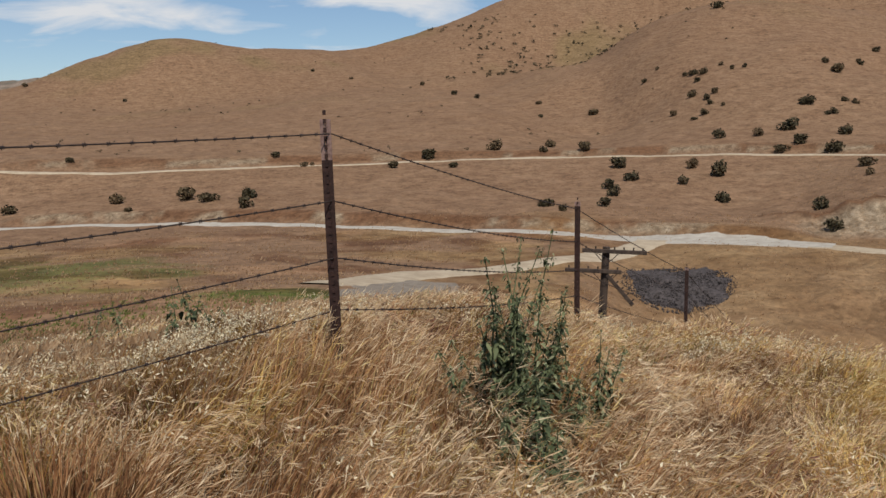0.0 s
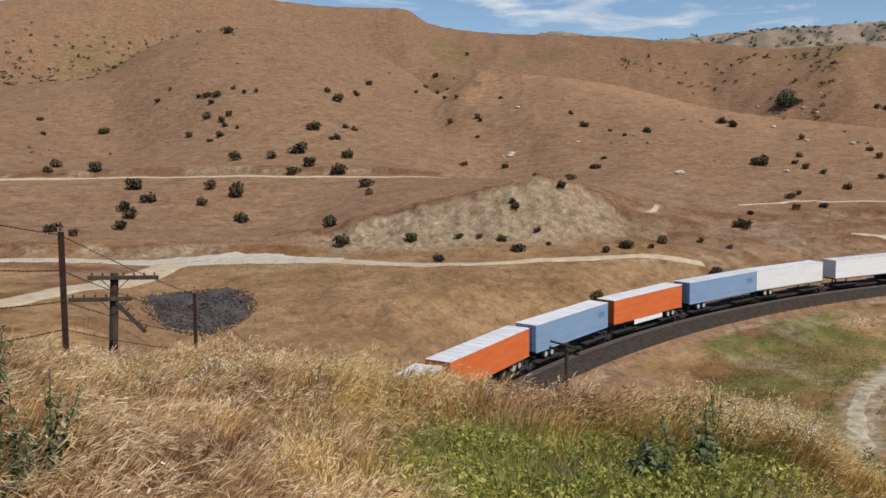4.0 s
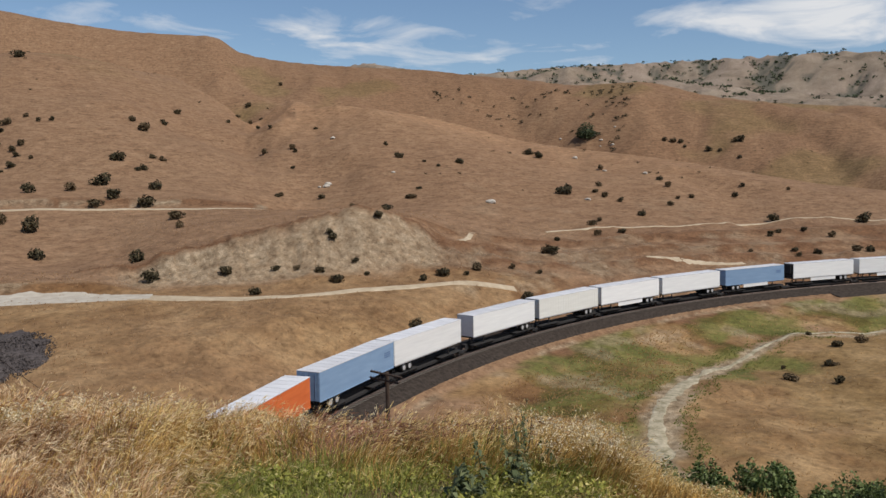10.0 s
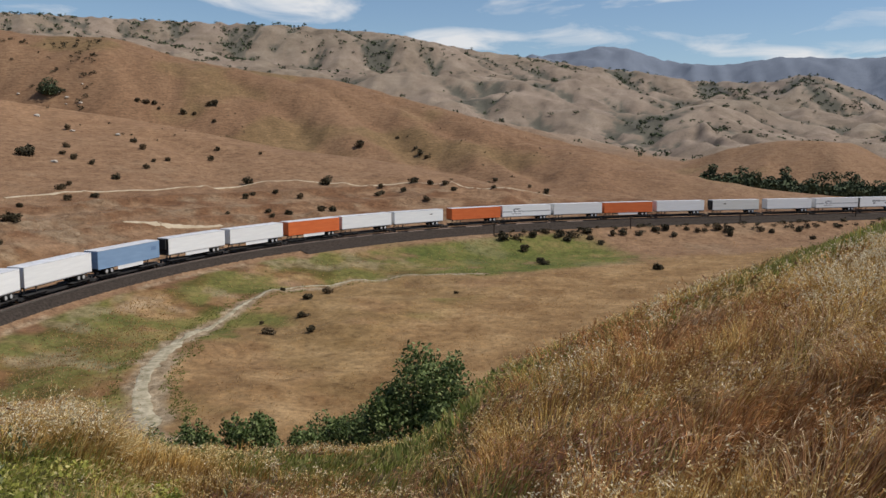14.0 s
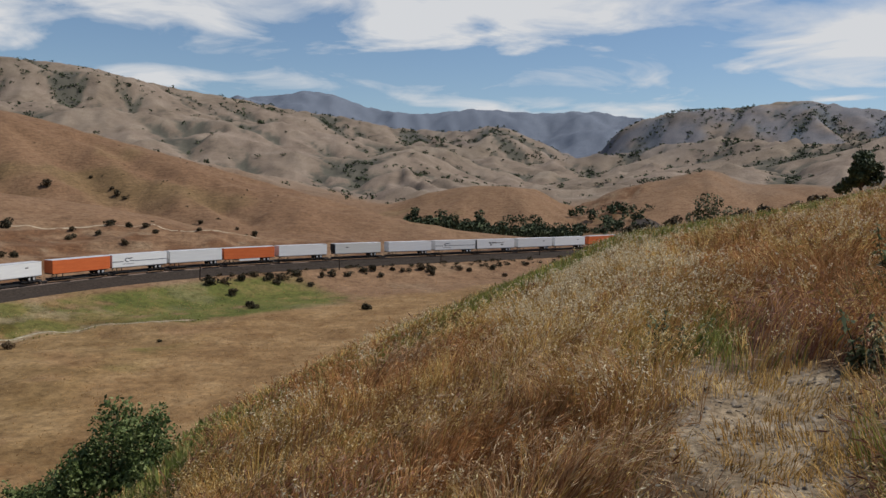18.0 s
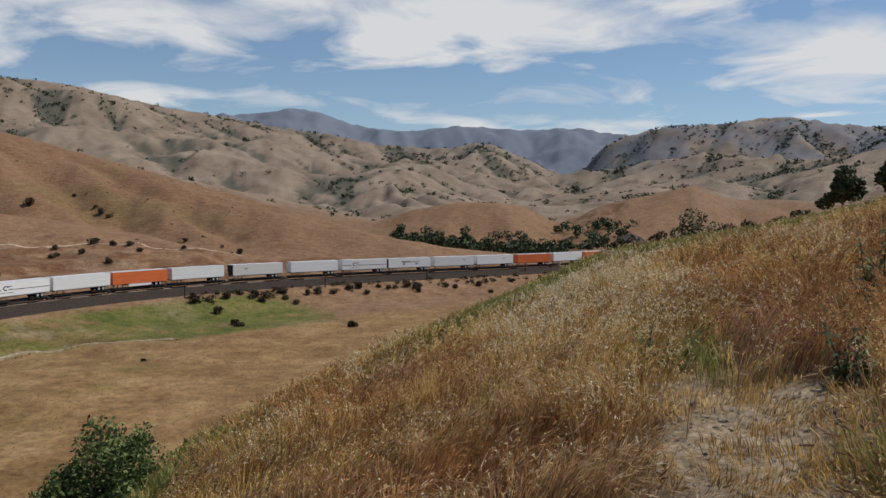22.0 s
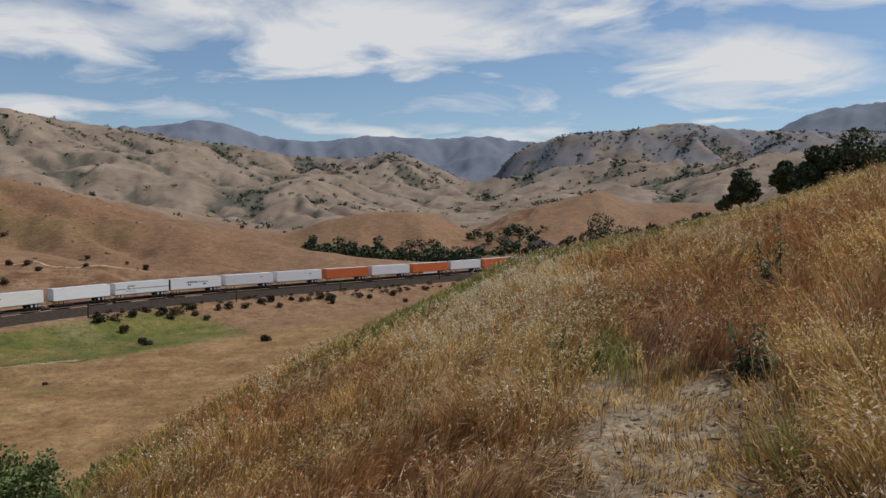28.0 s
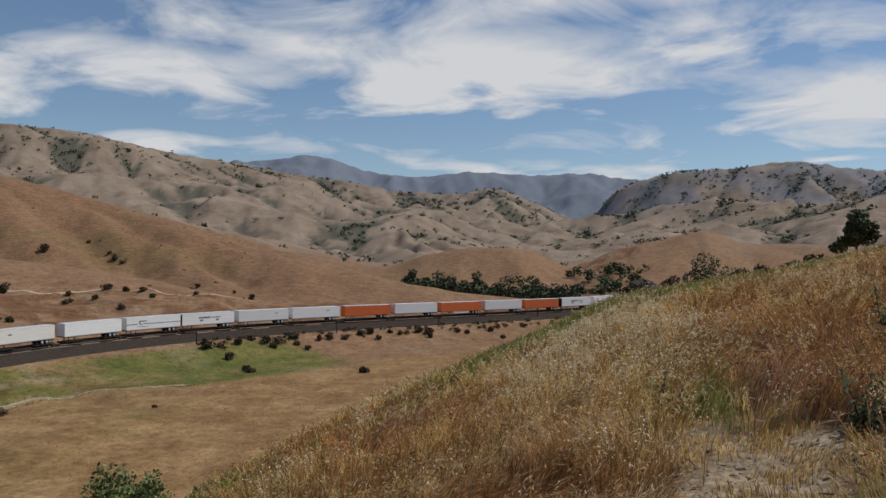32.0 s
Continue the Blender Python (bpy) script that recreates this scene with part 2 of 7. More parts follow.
GRASS_PATCH = [(0.35, (0.66, 0.59, 0.50), (1.08, 1.07, 1.02)), (1.6, (0.64, 0.58, 0.51), (1.16, 1.16, 1.12)), (5.5, (0.56, 0.50, 0.44), (1.32, 1.30, 1.25))]
GREEN_PATCH = [(0.9, (0.62, 0.68, 0.55), (1.05, 1.0, 0.95)), (5.5, (0.62, 0.62, 0.6), (1.2, 1.2, 1.2))]
TUFT_PATCH = [(0.35, (0.62, 0.58, 0.56), (0.92, 0.93, 0.95))]
MAT = {
    "ground": ground_material(),
    "ballast": rough_paint("dark_ballast", (0.018, 0.0145, 0.0122), (0.058, 0.045, 0.037), 2.2, 0.95, 0, 0.15, 0.1),
    "road": rough_paint("pale_dirt_road", (0.30, 0.235, 0.16), (0.44, 0.36, 0.26), 0.5, 0.95, 0, 0.05, 0.1),
    "gravel": rough_paint("gravel_road", (0.30, 0.265, 0.22), (0.43, 0.39, 0.33), 0.6, 0.95, 0, 0.05, 0.1),
    "trail_dirt": rough_paint("trodden_trail_dirt", (0.15, 0.13, 0.075), (0.43, 0.375, 0.28), 1.1, 0.95, 0, 0.12, 0.1),
    "pad": rough_paint("grey_gravel_pad", (0.155, 0.125, 0.095), (0.265, 0.225, 0.18), 0.9, 0.95, 0, 0.08, 0.1),
    "heap": rough_paint("dark_gravel_heap", (0.030, 0.026, 0.025), (0.105, 0.088, 0.084), 2.4, 0.95, 0, 0.2, 0.1),
    "rail": rough_paint("rusty_rail", (0.07, 0.045, 0.035), (0.16, 0.12, 0.10), 4, 0.5, 0.6),
    "stone": rough_paint("pale_boulder", (0.32, 0.28, 0.23), (0.50, 0.46, 0.40), 1.5, 0.9, 0, 0.05),
    "tie": rough_paint("weathered_tie", (0.06, 0.052, 0.046), (0.12, 0.105, 0.09), 6, 0.9),
    "pole": rough_paint("weathered_pole_wood", (0.028, 0.020, 0.016), (0.085, 0.060, 0.045), 9, 0.9, 0, 0.01, 0.2, (1, 1, 0.12)),
    "post": rough_paint("rusted_steel_post", (0.022, 0.012, 0.010), (0.062, 0.032, 0.025), 30, 0.8, 0.25, 0.002),
    "bare_steel": rough_paint("worn_pale_steel", (0.17, 0.10, 0.08), (0.36, 0.24, 0.20), 40, 0.7, 0.3),
    "wire": rough_paint("rusty_wire", (0.030, 0.022, 0.020), (0.07, 0.05, 0.042), 30, 0.7, 0.4),
    "white": rough_paint("white_trailer_paint", (0.64, 0.64, 0.64), (0.75, 0.75, 0.74), 0.7, 0.45, 0, 0, 0.35, (0.3, 1, 3), 0.06),
    "white_rib": rough_paint("chalky_white_paint", (0.60, 0.59, 0.55), (0.70, 0.69, 0.65), 0.7, 0.55, 0, 0, 0.3, (0.3, 1, 3), 0.05),
    "blue": rough_paint("faded_blue_paint", (0.165, 0.260, 0.400), (0.215, 0.320, 0.470), 0.8, 0.5, 0, 0, 0.3, (0.3, 1, 2), 0.12),
    "orange": rough_paint("orange_trailer_paint", (0.50, 0.105, 0.030), (0.62, 0.155, 0.045), 0.8, 0.5, 0, 0, 0.3, (0.3, 1, 2), 0.08),
    "roof": rough_paint("dusty_trailer_roof", (0.44, 0.44, 0.46), (0.62, 0.62, 0.64), 0.5, 0.5, 0.0, 0, 0.35, (1, 0.3, 1), 0.08),
    "trim": rough_paint("dull_aluminium", (0.34, 0.34, 0.35), (0.50, 0.50, 0.51), 3, 0.45, 0.5, 0, 0.4),
    "dark": rough_paint("black_underframe", (0.012, 0.012, 0.013), (0.040, 0.036, 0.034), 5, 0.8),
    "tyre": rough_paint("rubber_tyre", (0.015, 0.015, 0.015), (0.03, 0.03, 0.03), 20, 0.9),
    "rim": rough_paint("steel_rim", (0.45, 0.45, 0.46), (0.62, 0.62, 0.63), 15, 0.4, 0.4),
    "ink": rough_paint("dark_blue_lettering", (0.018, 0.022, 0.045), (0.03, 0.035, 0.06), 5, 0.6),
    "stamp_ink": rough_paint("faded_blue_lettering", (0.09, 0.15, 0.27), (0.12, 0.19, 0.32), 5, 0.6),
    "black_ink": rough_paint("black_lettering", (0.012, 0.012, 0.012), (0.03, 0.03, 0.03), 5, 0.6),
    "bark": rough_paint("grey_bark", (0.05, 0.042, 0.035), (0.12, 0.10, 0.085), 8, 0.95, 0, 0.02),
    "pale_head": leafy("pale_spikelets", [(0.0, (0.52, 0.41, 0.24)), (1.0, (0.84, 0.75, 0.54))], 0.7, 0.3),
    "sage_blade": leafy("grey_green_blades", [(0.0, (0.16, 0.18, 0.07)), (0.6, (0.27, 0.29, 0.13)), (1.0, (0.42, 0.38, 0.20))], 0.7, 0.4, GRASS_PATCH),
    "straw": leafy("pink_straw", [(0.0, (0.29, 0.150, 0.080)), (0.3, (0.45, 0.255, 0.143)), (0.65, (0.63, 0.415, 0.250)), (0.92, (0.79, 0.62, 0.43)), (1.0, (0.50, 0.44, 0.20))], 0.75, 0.35, GRASS_PATCH),
    "straw_head": leafy("straw_seed_heads", [(0.0, (0.52, 0.34, 0.20)), (0.5, (0.72, 0.53, 0.34)), (1.0, (0.86, 0.73, 0.53))], 0.75, 0.3, GRASS_PATCH[:1]),
    "oat": leafy("oat_straw", [(0.0, (0.30, 0.185, 0.055)), (0.35, (0.54, 0.355, 0.120)), (0.8, (0.74, 0.53, 0.21)), (1.0, (0.88, 0.73, 0.38))], 0.75, 0.35, GRASS_PATCH),
    "oat_head": leafy("oat_spikelets", [(0.0, (0.62, 0.43, 0.17)), (0.5, (0.82, 0.64, 0.31)), (1.0, (0.92, 0.82, 0.52))], 0.75, 0.4, GRASS_PATCH[:1]),
    "rust_grass": leafy("rusty_grass", [(0.0, (0.30, 0.135, 0.055)), (0.5, (0.52, 0.275, 0.125)), (1.0, (0.74, 0.48, 0.26))], 0.75, 0.35, GRASS_PATCH),
    "brome": leafy("red_brome_grass", [(0.0, (0.19, 0.085, 0.07)), (0.5, (0.33, 0.175, 0.14)), (1.0, (0.55, 0.39, 0.30))], 0.75, 0.3, GRASS_PATCH),
    "green_blade": leafy("green_grass_blades", [(0.0, (0.16, 0.185, 0.042)), (0.5, (0.28, 0.305, 0.075)), (0.85, (0.43, 0.43, 0.13)), (1.0, (0.64, 0.56, 0.26))], 0.7, 0.38, GREEN_PATCH),
    "tuft": leafy("pale_tufts", [(0.0, (0.40, 0.245, 0.125)), (0.5, (0.50, 0.325, 0.18)), (1.0, (0.62, 0.44, 0.26))], 0.8, 0.4, TUFT_PATCH),
    "gold_tuft": leafy("golden_tufts", [(0.0, (0.40, 0.235, 0.09)), (0.5, (0.56, 0.36, 0.15)), (1.0, (0.72, 0.51, 0.27))], 0.8, 0.4, TUFT_PATCH),
    "green_tuft": leafy("green_tufts", [(0.0, (0.13, 0.165, 0.040)), (0.5, (0.22, 0.255, 0.065)), (1.0, (0.40, 0.36, 0.14))], 0.8, 0.4, TUFT_PATCH),
    "weed": leafy("weed_leaves", [(0.0, (0.042, 0.052, 0.026)), (0.5, (0.092, 0.115, 0.055)), (0.85, (0.185, 0.205, 0.100)), (1.0, (0.34, 0.34, 0.20))], 0.75, 0.3),
    "herb": leafy("yellow_green_herbs", [(0.0, (0.20, 0.22, 0.045)), (0.5, (0.34, 0.35, 0.080)), (0.9, (0.50, 0.47, 0.14)), (1.0, (0.64, 0.56, 0.30))], 0.7, 0.35, GREEN_PATCH),
    "bush": leafy("dry_hill_shrub", [(0.0, (0.022, 0.019, 0.010)), (0.5, (0.048, 0.040, 0.020)), (0.85, (0.088, 0.068, 0.036)), (1.0, (0.125, 0.09, 0.05))], dry=(0.13, 0.085, 0.045)),
    "oak": leafy("oak_leaves", [(0.0, (0.022, 0.032, 0.016)), (0.6, (0.050, 0.066, 0.030)), (1.0, (0.095, 0.115, 0.055))]),
    # oak leaf colours lightened for the crest trees, sunlight put into the colour
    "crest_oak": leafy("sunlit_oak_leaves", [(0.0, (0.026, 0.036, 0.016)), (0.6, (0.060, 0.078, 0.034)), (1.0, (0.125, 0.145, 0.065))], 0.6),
    "willow": leafy("bright_shrub_leaves", [(0.0, (0.042, 0.066, 0.020)), (0.6, (0.110, 0.150, 0.046)), (1.0, (0.23, 0.27, 0.11))], 0.6, 0.2),
}


# ---------------------------------------------------------------- the lie of the land
def pchip(xs, ys, xq):
    """Monotone cubic through (xs, ys), at xq."""
    h, d = np.diff(xs), np.diff(ys) / np.diff(xs)
    m = np.zeros(len(xs))
    m[0], m[-1] = d[0], d[-1]
    w1, w2 = 2 * h[1:] + h[:-1], h[1:] + 2 * h[:-1]
    with np.errstate(divide="ignore", invalid="ignore"):
        hm = (w1 + w2) / (w1 / d[:-1] + w2 / d[1:])
    m[1:-1] = np.where(d[:-1] * d[1:] > 0, hm, 0.0)
    i = np.clip(np.searchsorted(xs, xq) - 1, 0, len(h) - 1)
    u = np.clip((xq - xs[i]) / h[i], 0, 1)
    return ((1 + 2 * u) * (1 - u) ** 2 * ys[i] + u * (1 - u) ** 2 * h[i] * m[i]
            + u * u * (3 - 2 * u) * ys[i + 1] + u * u * (u - 1) * h[i] * m[i + 1])


# Guide lines of the land, from the standpoint outwards: (bearing, range, slope angle as seen from the eye).
GUIDES = {
    "brow": [(-40, 6, -16), (-26, 6, -17), (-13, 6, -16), (-5, 6.5, -15), (6, 9, -13.5), (17, 19, -13.4), (24, 14, -14.8), (36, 11, -17.8),
             (46, 11, -18.0), (55, 12, -18.0), (60, 12, -20.2), (68, 13, -20.8), (74, 15, -20.6), (79, 17, -19.2), (83, 18, -15.6), (88, 20, -13.2),
             (96, 24, -9.3), (104, 28, -5.75), (107.5, 31, -4.0), (110, 33, -2.8), (115, 36, -1.55), (122, 42, -0.2), (127, 46, 1.1), (133, 50, 2.8), (150, 50, 5),
             (200, 40, 6), (260, 25, 0), (300, 10, -10)],
    "slope": [(-40, 25, -13.5), (-25, 25, -13.2), (-10, 25, -12.8), (0, 28, -12.8), (10, 28, -15), (20, 30, -26), (27, 36, -27), (36, 45, -24),
              (44, 55, -23), (52, 60, -23), (60, 62, -22.8), (68, 62, -23), (76, 65, -21.5), (84, 70, -20), (92, 75, -17.5), (100, 80, -13),
              (110, 80, -9), (120, 85, -5), (133, 95, -2), (200, 100, 3), (260, 80, -3)],
    "toe": [(-40, 60, -10), (-25, 60, -10), (-10, 60, -10), (0, 60, -11.5), (10, 50, -14), (20, 42, -27.5), (27, 46, -26.5), (36, 72, -18.5),
            (44, 90, -15.5), (52, 116, -12.7), (60, 140, -10.8), (68, 168, -9.0), (76, 195, -7.7), (84, 220, -6.8), (92, 242, -6.1),
            (100, 266, -5.4), (110, 318, -4.0), (120, 330, -3.6), (133, 300, -3), (200, 250, 2), (260, 200, -4)],
    "bench": [(-40, 100, -8), (-25, 100, -7.9), (-10, 100, -8.2), (0, 95, -9.4), (10, 80, -11.5), (20, 53, -23.2), (27, 60, -20.6), (36, 84, -14.9),
              (44, 104, -12.1), (52, 129, -9.8), (60, 156, -8.0), (68, 186, -6.8), (76, 211, -5.9), (84, 235, -5.2), (92, 258, -4.6),
              (100, 283, -4.1), (110, 336, -3.2), (120, 350, -3.2), (133, 330, -2.5), (200, 300, 2), (260, 250, -4)],
    "road": [(-40, 230, -4.4), (-25, 200, -4.9), (-5, 165, -5.8), (14, 150, -6.5), (27, 137, -7.1), (36, 130, -7.5), (44, 142, -6.9), (52, 152, -6.6),
             (60, 175, -6.0), (68, 203, -5.4), (76, 228, -4.9), (84, 252, -4.4), (92, 275, -4.1), (100, 300, -3.7), (110, 355, -3.0),
             (120, 380, -3.1), (133, 380, -2.2), (200, 350, 2), (260, 300, -4)],
    "foot": [(-40, 240, -3.9), (-25, 212, -4.4), (-5, 176, -5.2), (14, 158, -5.9), (24, 150, -6.5), (32, 147, -6.5), (39, 149, -6.0), (46, 157, -5.6),
             (52, 162, -6.1), (60, 182, -5.8), (68, 209, -5.2), (76, 234, -4.8), (84, 258, -4.3), (92, 281, -4.0), (100, 306, -3.65), (110, 362, -2.95),
             (120, 390, -3.0), (133, 390, -2.2), (200, 360, 2), (260, 310, -4)],
    "cutting": [(-40, 250, -3.0), (-25, 228, -3.3), (-5, 195, -3.9), (14, 178, -4.5), (21, 168, -5.6), (24, 160, -5.9), (28, 159, -4.9), (35.5, 158, -3.2),
                (38, 159, -2.6), (40.6, 161, -2.1), (43.5, 166, -2.9), (46, 172, -4.5), (52, 185, -5.0), (60, 200, -4.7), (68, 222, -4.5), (76, 246, -4.2), (84, 266, -3.9),
                (92, 288, -3.8), (100, 314, -3.5), (110, 370, -2.95), (120, 400, -2.9), (133, 405, -2.1), (200, 380, 2), (260, 330, -3.5)],
    "terrace": [(-40, 270, -1.4), (-25, 250, -1.4), (0, 240, -1.45), (18, 235, -1.4), (37, 232, -1.3), (45, 235, -2.0), (56, 240, -2.9),
                (68, 265, -2.7), (76, 280, -2.6), (84, 285, -2.8), (88, 300, -3.2), (100, 330, -3.2), (110, 385, -2.9), (120, 420, -2.8),
                (133, 430, -2), (200, 400, 2), (260, 350, -3)],
    "spur": [(-40, 400, 0.8), (-25, 400, 1), (0, 400, 2.9), (8, 470, 4.6), (13.4, 520, 6.2), (15.2, 530, 6.9), (20.7, 540, 7.9), (24.3, 540, 7.85), (28.1, 530, 7.0),
             (31, 500, 5.5), (33, 470, 5.0), (35.4, 445, 6.1), (38.1, 430, 5.45), (41.2, 430, 4.95), (44.3, 430, 4.45), (47.6, 420, 3.65), (51.1, 410, 2.75),
             (54.7, 400, 2.2), (58.3, 390, 1.75), (62.1, 380, 1.15), (65.9, 370, 0.45), (69.6, 362, -0.2), (73.4, 355, -0.62), (77, 345, -1.1), (80.6, 335, -1.8),
             (84.1, 325, -2.5), (87.2, 320, -3.0), (100, 350, -3.1), (110, 400, -2.9), (120, 440, -2.7), (133, 450, -1.8), (200, 450, 2), (260, 400, -3)],
    "hollow": [(-40, 480, 1.6), (-25, 480, 1.9), (0, 480, 3.6), (8, 550, 4.4), (13.4, 600, 5.6), (20.7, 615, 6.7), (24.3, 615, 6.7), (28.1, 600, 6.0), (31, 560, 5.0),
               (35.4, 520, 4.5), (38, 500, 3.9), (44, 500, 2.4), (51, 480, 0.3), (58, 455, -0.4), (66, 430, -1.3), (73, 415, -1.9), (80, 390, -2.6), (87, 365, -3.2),
               (100, 380, -3.3), (110, 420, -2.9), (120, 470, -2.7), (133, 480, -1.8), (200, 500, 2), (260, 450, -3)],
    "crest": [(-40, 620, 2), (-25, 600, 3.3), (-20, 590, 5.2), (-15, 580, 6.5), (-10, 600, 5.9), (-4, 640, 6.0), (0.5, 700, 6.85), (3.6, 710, 7.8), (6.2, 720, 8.8),
              (16.5, 720, 10.4), (22, 720, 9.8), (26.6, 720, 9.45), (30.7, 720, 9.4), (32.5, 730, 8.45), (35.4, 735, 7.95), (39, 740, 7.7), (44, 740, 7.5),
              (47.7, 735, 7.1), (51.2, 725, 6.75), (54.7, 700, 6.35), (58.4, 680, 6.45), (60, 675, 6.2), (62.1, 670, 5.6), (65.5, 660, 5.0), (69.3, 660, 4.62),
              (71.3, 655, 4.5), (73.4, 650, 4.15), (76.6, 640, 3.35), (80.3, 620, 2.45), (84, 585, 1.5), (87.6, 555, 0.55), (91, 515, -0.3), (95, 470, -1.35),
              (98.5, 440, -2.15), (101.5, 420, -2.65), (110, 450, -2.9), (120, 500, -2.7), (133, 520, -1.8), (200, 540, 2), (260, 500, -3)],
    "behind": [(-40, 840, 0), (0, 900, 3), (20, 950, 6), (37, 950, 4.5), (57, 880, 3), (73, 860, 1), (87, 760, -1.2), (96, 600, -2.5),
               (104, 590, -2.75), (110, 600, -2.3), (116, 650, -1.6), (133, 700, -1), (200, 700, 2), (260, 700, -2)],
    "foothill": [(-40, 1300, 0), (37, 1300, 4.5), (57, 1200, 4), (73, 1100, 2.5), (84, 1000, 0.9), (91, 900, -0.1), (95.5, 800, -0.7), (97.7, 780, 0.15), (101.9, 770, 0.8),
                 (104.9, 770, 0.65), (107.5, 800, -0.4), (110.5, 850, 0.75), (114, 870, 1.65), (116.1, 880, 2.1), (118.9, 900, 1.25), (121.5, 930, 1.3), (126, 970, 0.8),
                 (133, 1000, 1.5), (200, 900, 3), (260, 900, -2)],
    "vale": [(-40, 1500, 0), (37, 1500, 3.6), (57, 1400, 3.2), (73, 1280, 1.8), (87, 1150, 0.3), (96, 1060, -0.7), (102, 1030, -0.5), (108, 1040, -0.6),
             (116, 1080, 0.6), (122, 1120, 0.5), (133, 1200, 1.4), (200, 1100, 3), (260, 1100, -2)],
    "upland": [(-40, 1900, 2), (37, 1900, 5.8), (57, 1900, 5.6), (73, 1850, 4.8), (87, 1800, 3.4), (96, 1800, 2.4), (104, 1900, 1.5), (110, 2000, 2.2),
               (121, 1900, 3.6), (133, 1900, 4.2), (200, 1800, 4), (260, 1800, 0)],
    "glen": [(-40, 2300, 1.5), (37, 2300, 5.4), (57, 2300, 5.4), (73, 2300, 4.6), (87, 2300, 3.2), (96, 2300, 2.0), (104, 2400, 1.3), (110, 2400, 2.2),
             (121, 2300, 3.8), (133, 2300, 4), (200, 2300, 3.5), (260, 2300, 0)],
    "range": [(-40, 2900, 3), (37, 2900, 7.0), (48, 2900, 7.2), (52.6, 2900, 7.5), (58.8, 2900, 7.62), (65.5, 2900, 7.68), (69.1, 2900, 7.7), (72.5, 2900, 7.55),
              (75.7, 2900, 7.43), (78.3, 2900, 7.0), (81.6, 2900, 6.42), (85.1, 2950, 6.0), (88.7, 3000, 5.45), (92.4, 3050, 5.05), (96.1, 3100, 4.45), (99.9, 3100, 4.35),
              (102.2, 3000, 4.75), (105.6, 3000, 3.65), (108.2, 3000, 2.7), (111, 2900, 4.9), (114.6, 2850, 5.85), (118, 2850, 6.05), (121.3, 2850, 6.4), (124.5, 2850, 5.9),
              (126.6, 2850, 5.7), (133, 2850, 5.4), (150, 2900, 6), (200, 2800, 4), (260, 2800, 2)],
    "gap": [(-40, 3600, 2), (37, 3600, 5.0), (77, 3600, 5.0), (88, 3600, 4.2), (102, 3700, 2.6), (121, 3600, 5), (150, 3600, 5), (260, 3600, 1)],
    "skyline": [(-40, 4500, 3), (37, 4500, 5.6), (60, 4500, 6.0), (80, 4500, 5.9), (86.2, 4500, 6.15), (88.3, 4500, 6.4), (90.1, 4500, 6.7), (92, 4500, 6.35), (94.2, 4500, 5.7),
                (97.2, 4500, 5.45), (101, 4500, 5.83), (105.5, 4500, 5.65), (108.1, 4500, 5.8), (111.4, 4500, 5.4), (116, 4500, 5), (126.7, 4500, 5.65), (129.2, 4500, 6.7),
                (131.3, 4500, 7.0), (136, 4500, 7.2), (150, 4500, 6), (260, 4500, 3)],
    "rim": [(0, 4950, 3.0), (120, 4950, 3.0), (240, 4950, 2.0)],
}


def guide_at(pts, b):
    p = np.array(sorted(pts))
    xs = np.concatenate([p[-2:, 0] - 360, p[:, 0], p[:2, 0] + 360])
    out = []
    for k in (1, 2):
        ys = np.concatenate([p[-2:, k], p[:, k], p[:2, k]])
        out.append(pchip(xs, ys, b))
    return out


def lattice(x, y, seed):
    xi, yi = np.floor(x).astype(np.int64), np.floor(y).astype(np.int64)
    u, v = x - xi, y - yi
    u, v = u * u * u * (u * (u * 6 - 15) + 10), v * v * v * (v * (v * 6 - 15) + 10)

    def h(i, j):
        n = (i * 374761393 + j * 668265263 + seed * 974634541) & 0x7FFFFFFF
        n = ((n ^ (n >> 13)) * 1274126177) & 0x7FFFFFFF
        return ((n ^ (n >> 16)) & 0xFFFF) / 32767.5 - 1
    return (h(xi, yi) * (1 - u) + h(xi + 1, yi) * u) * (1 - v) + (h(xi, yi + 1) * (1 - u) + h(xi + 1, yi + 1) * u) * v


def fbm(x, y, octaves, seed, ridged=False):
    s, a, tot = 0, 1.0, 0
    for o in range(octaves):
        n = lattice(x * 2 ** o + 17.3 * o, y * 2 ** o - 9.1 * o, seed + o)
        s = s + a * ((1 - 2 * np.abs(n)) if ridged else n)
        tot += a
        a *= 0.5
    return s / tot


def step(a, b, v):
    u = np.clip((v - a) / (b - a), 0, 1)
    return u * u * (3 - 2 * u)


# the railway: curvature (1/1000 m) along the line, integrated from a known point and heading
KNOTS = [-420, -230, -150, -75, 0, 75, 150, 225, 300, 360, 420, 700]
BENDS = [0, 0, -7.51, -6.30, -6.01, -6.79, -1.17, 4.01, 7.59, 0, 0, 0]
LINE_S = np.arange(-420, 701, 2.0)


def make_line():
    k = np.interp(LINE_S, KNOTS, BENDS) / 1000
    th = np.concatenate([[0], np.cumsum((k[1:] + k[:-1]))])
    zero = int(np.argmin(np.abs(LINE_S)))
    th = th - th[zero] + -0.3422
    mid = (th[1:] + th[:-1]) / 2
    x = np.concatenate([[0], np.cumsum(np.cos(mid) * 2)])
    y = np.concatenate([[0], np.cumsum(np.sin(mid) * 2)])
    return x - x[zero] + 167.61, y - y[zero] + 70.61, th


LINE_X, LINE_Y, LINE_TH = make_line()
RAIL_Z0, GRADE = 2.55, 0.01373


def rail_z(s):
    return RAIL_Z0 + GRADE * s


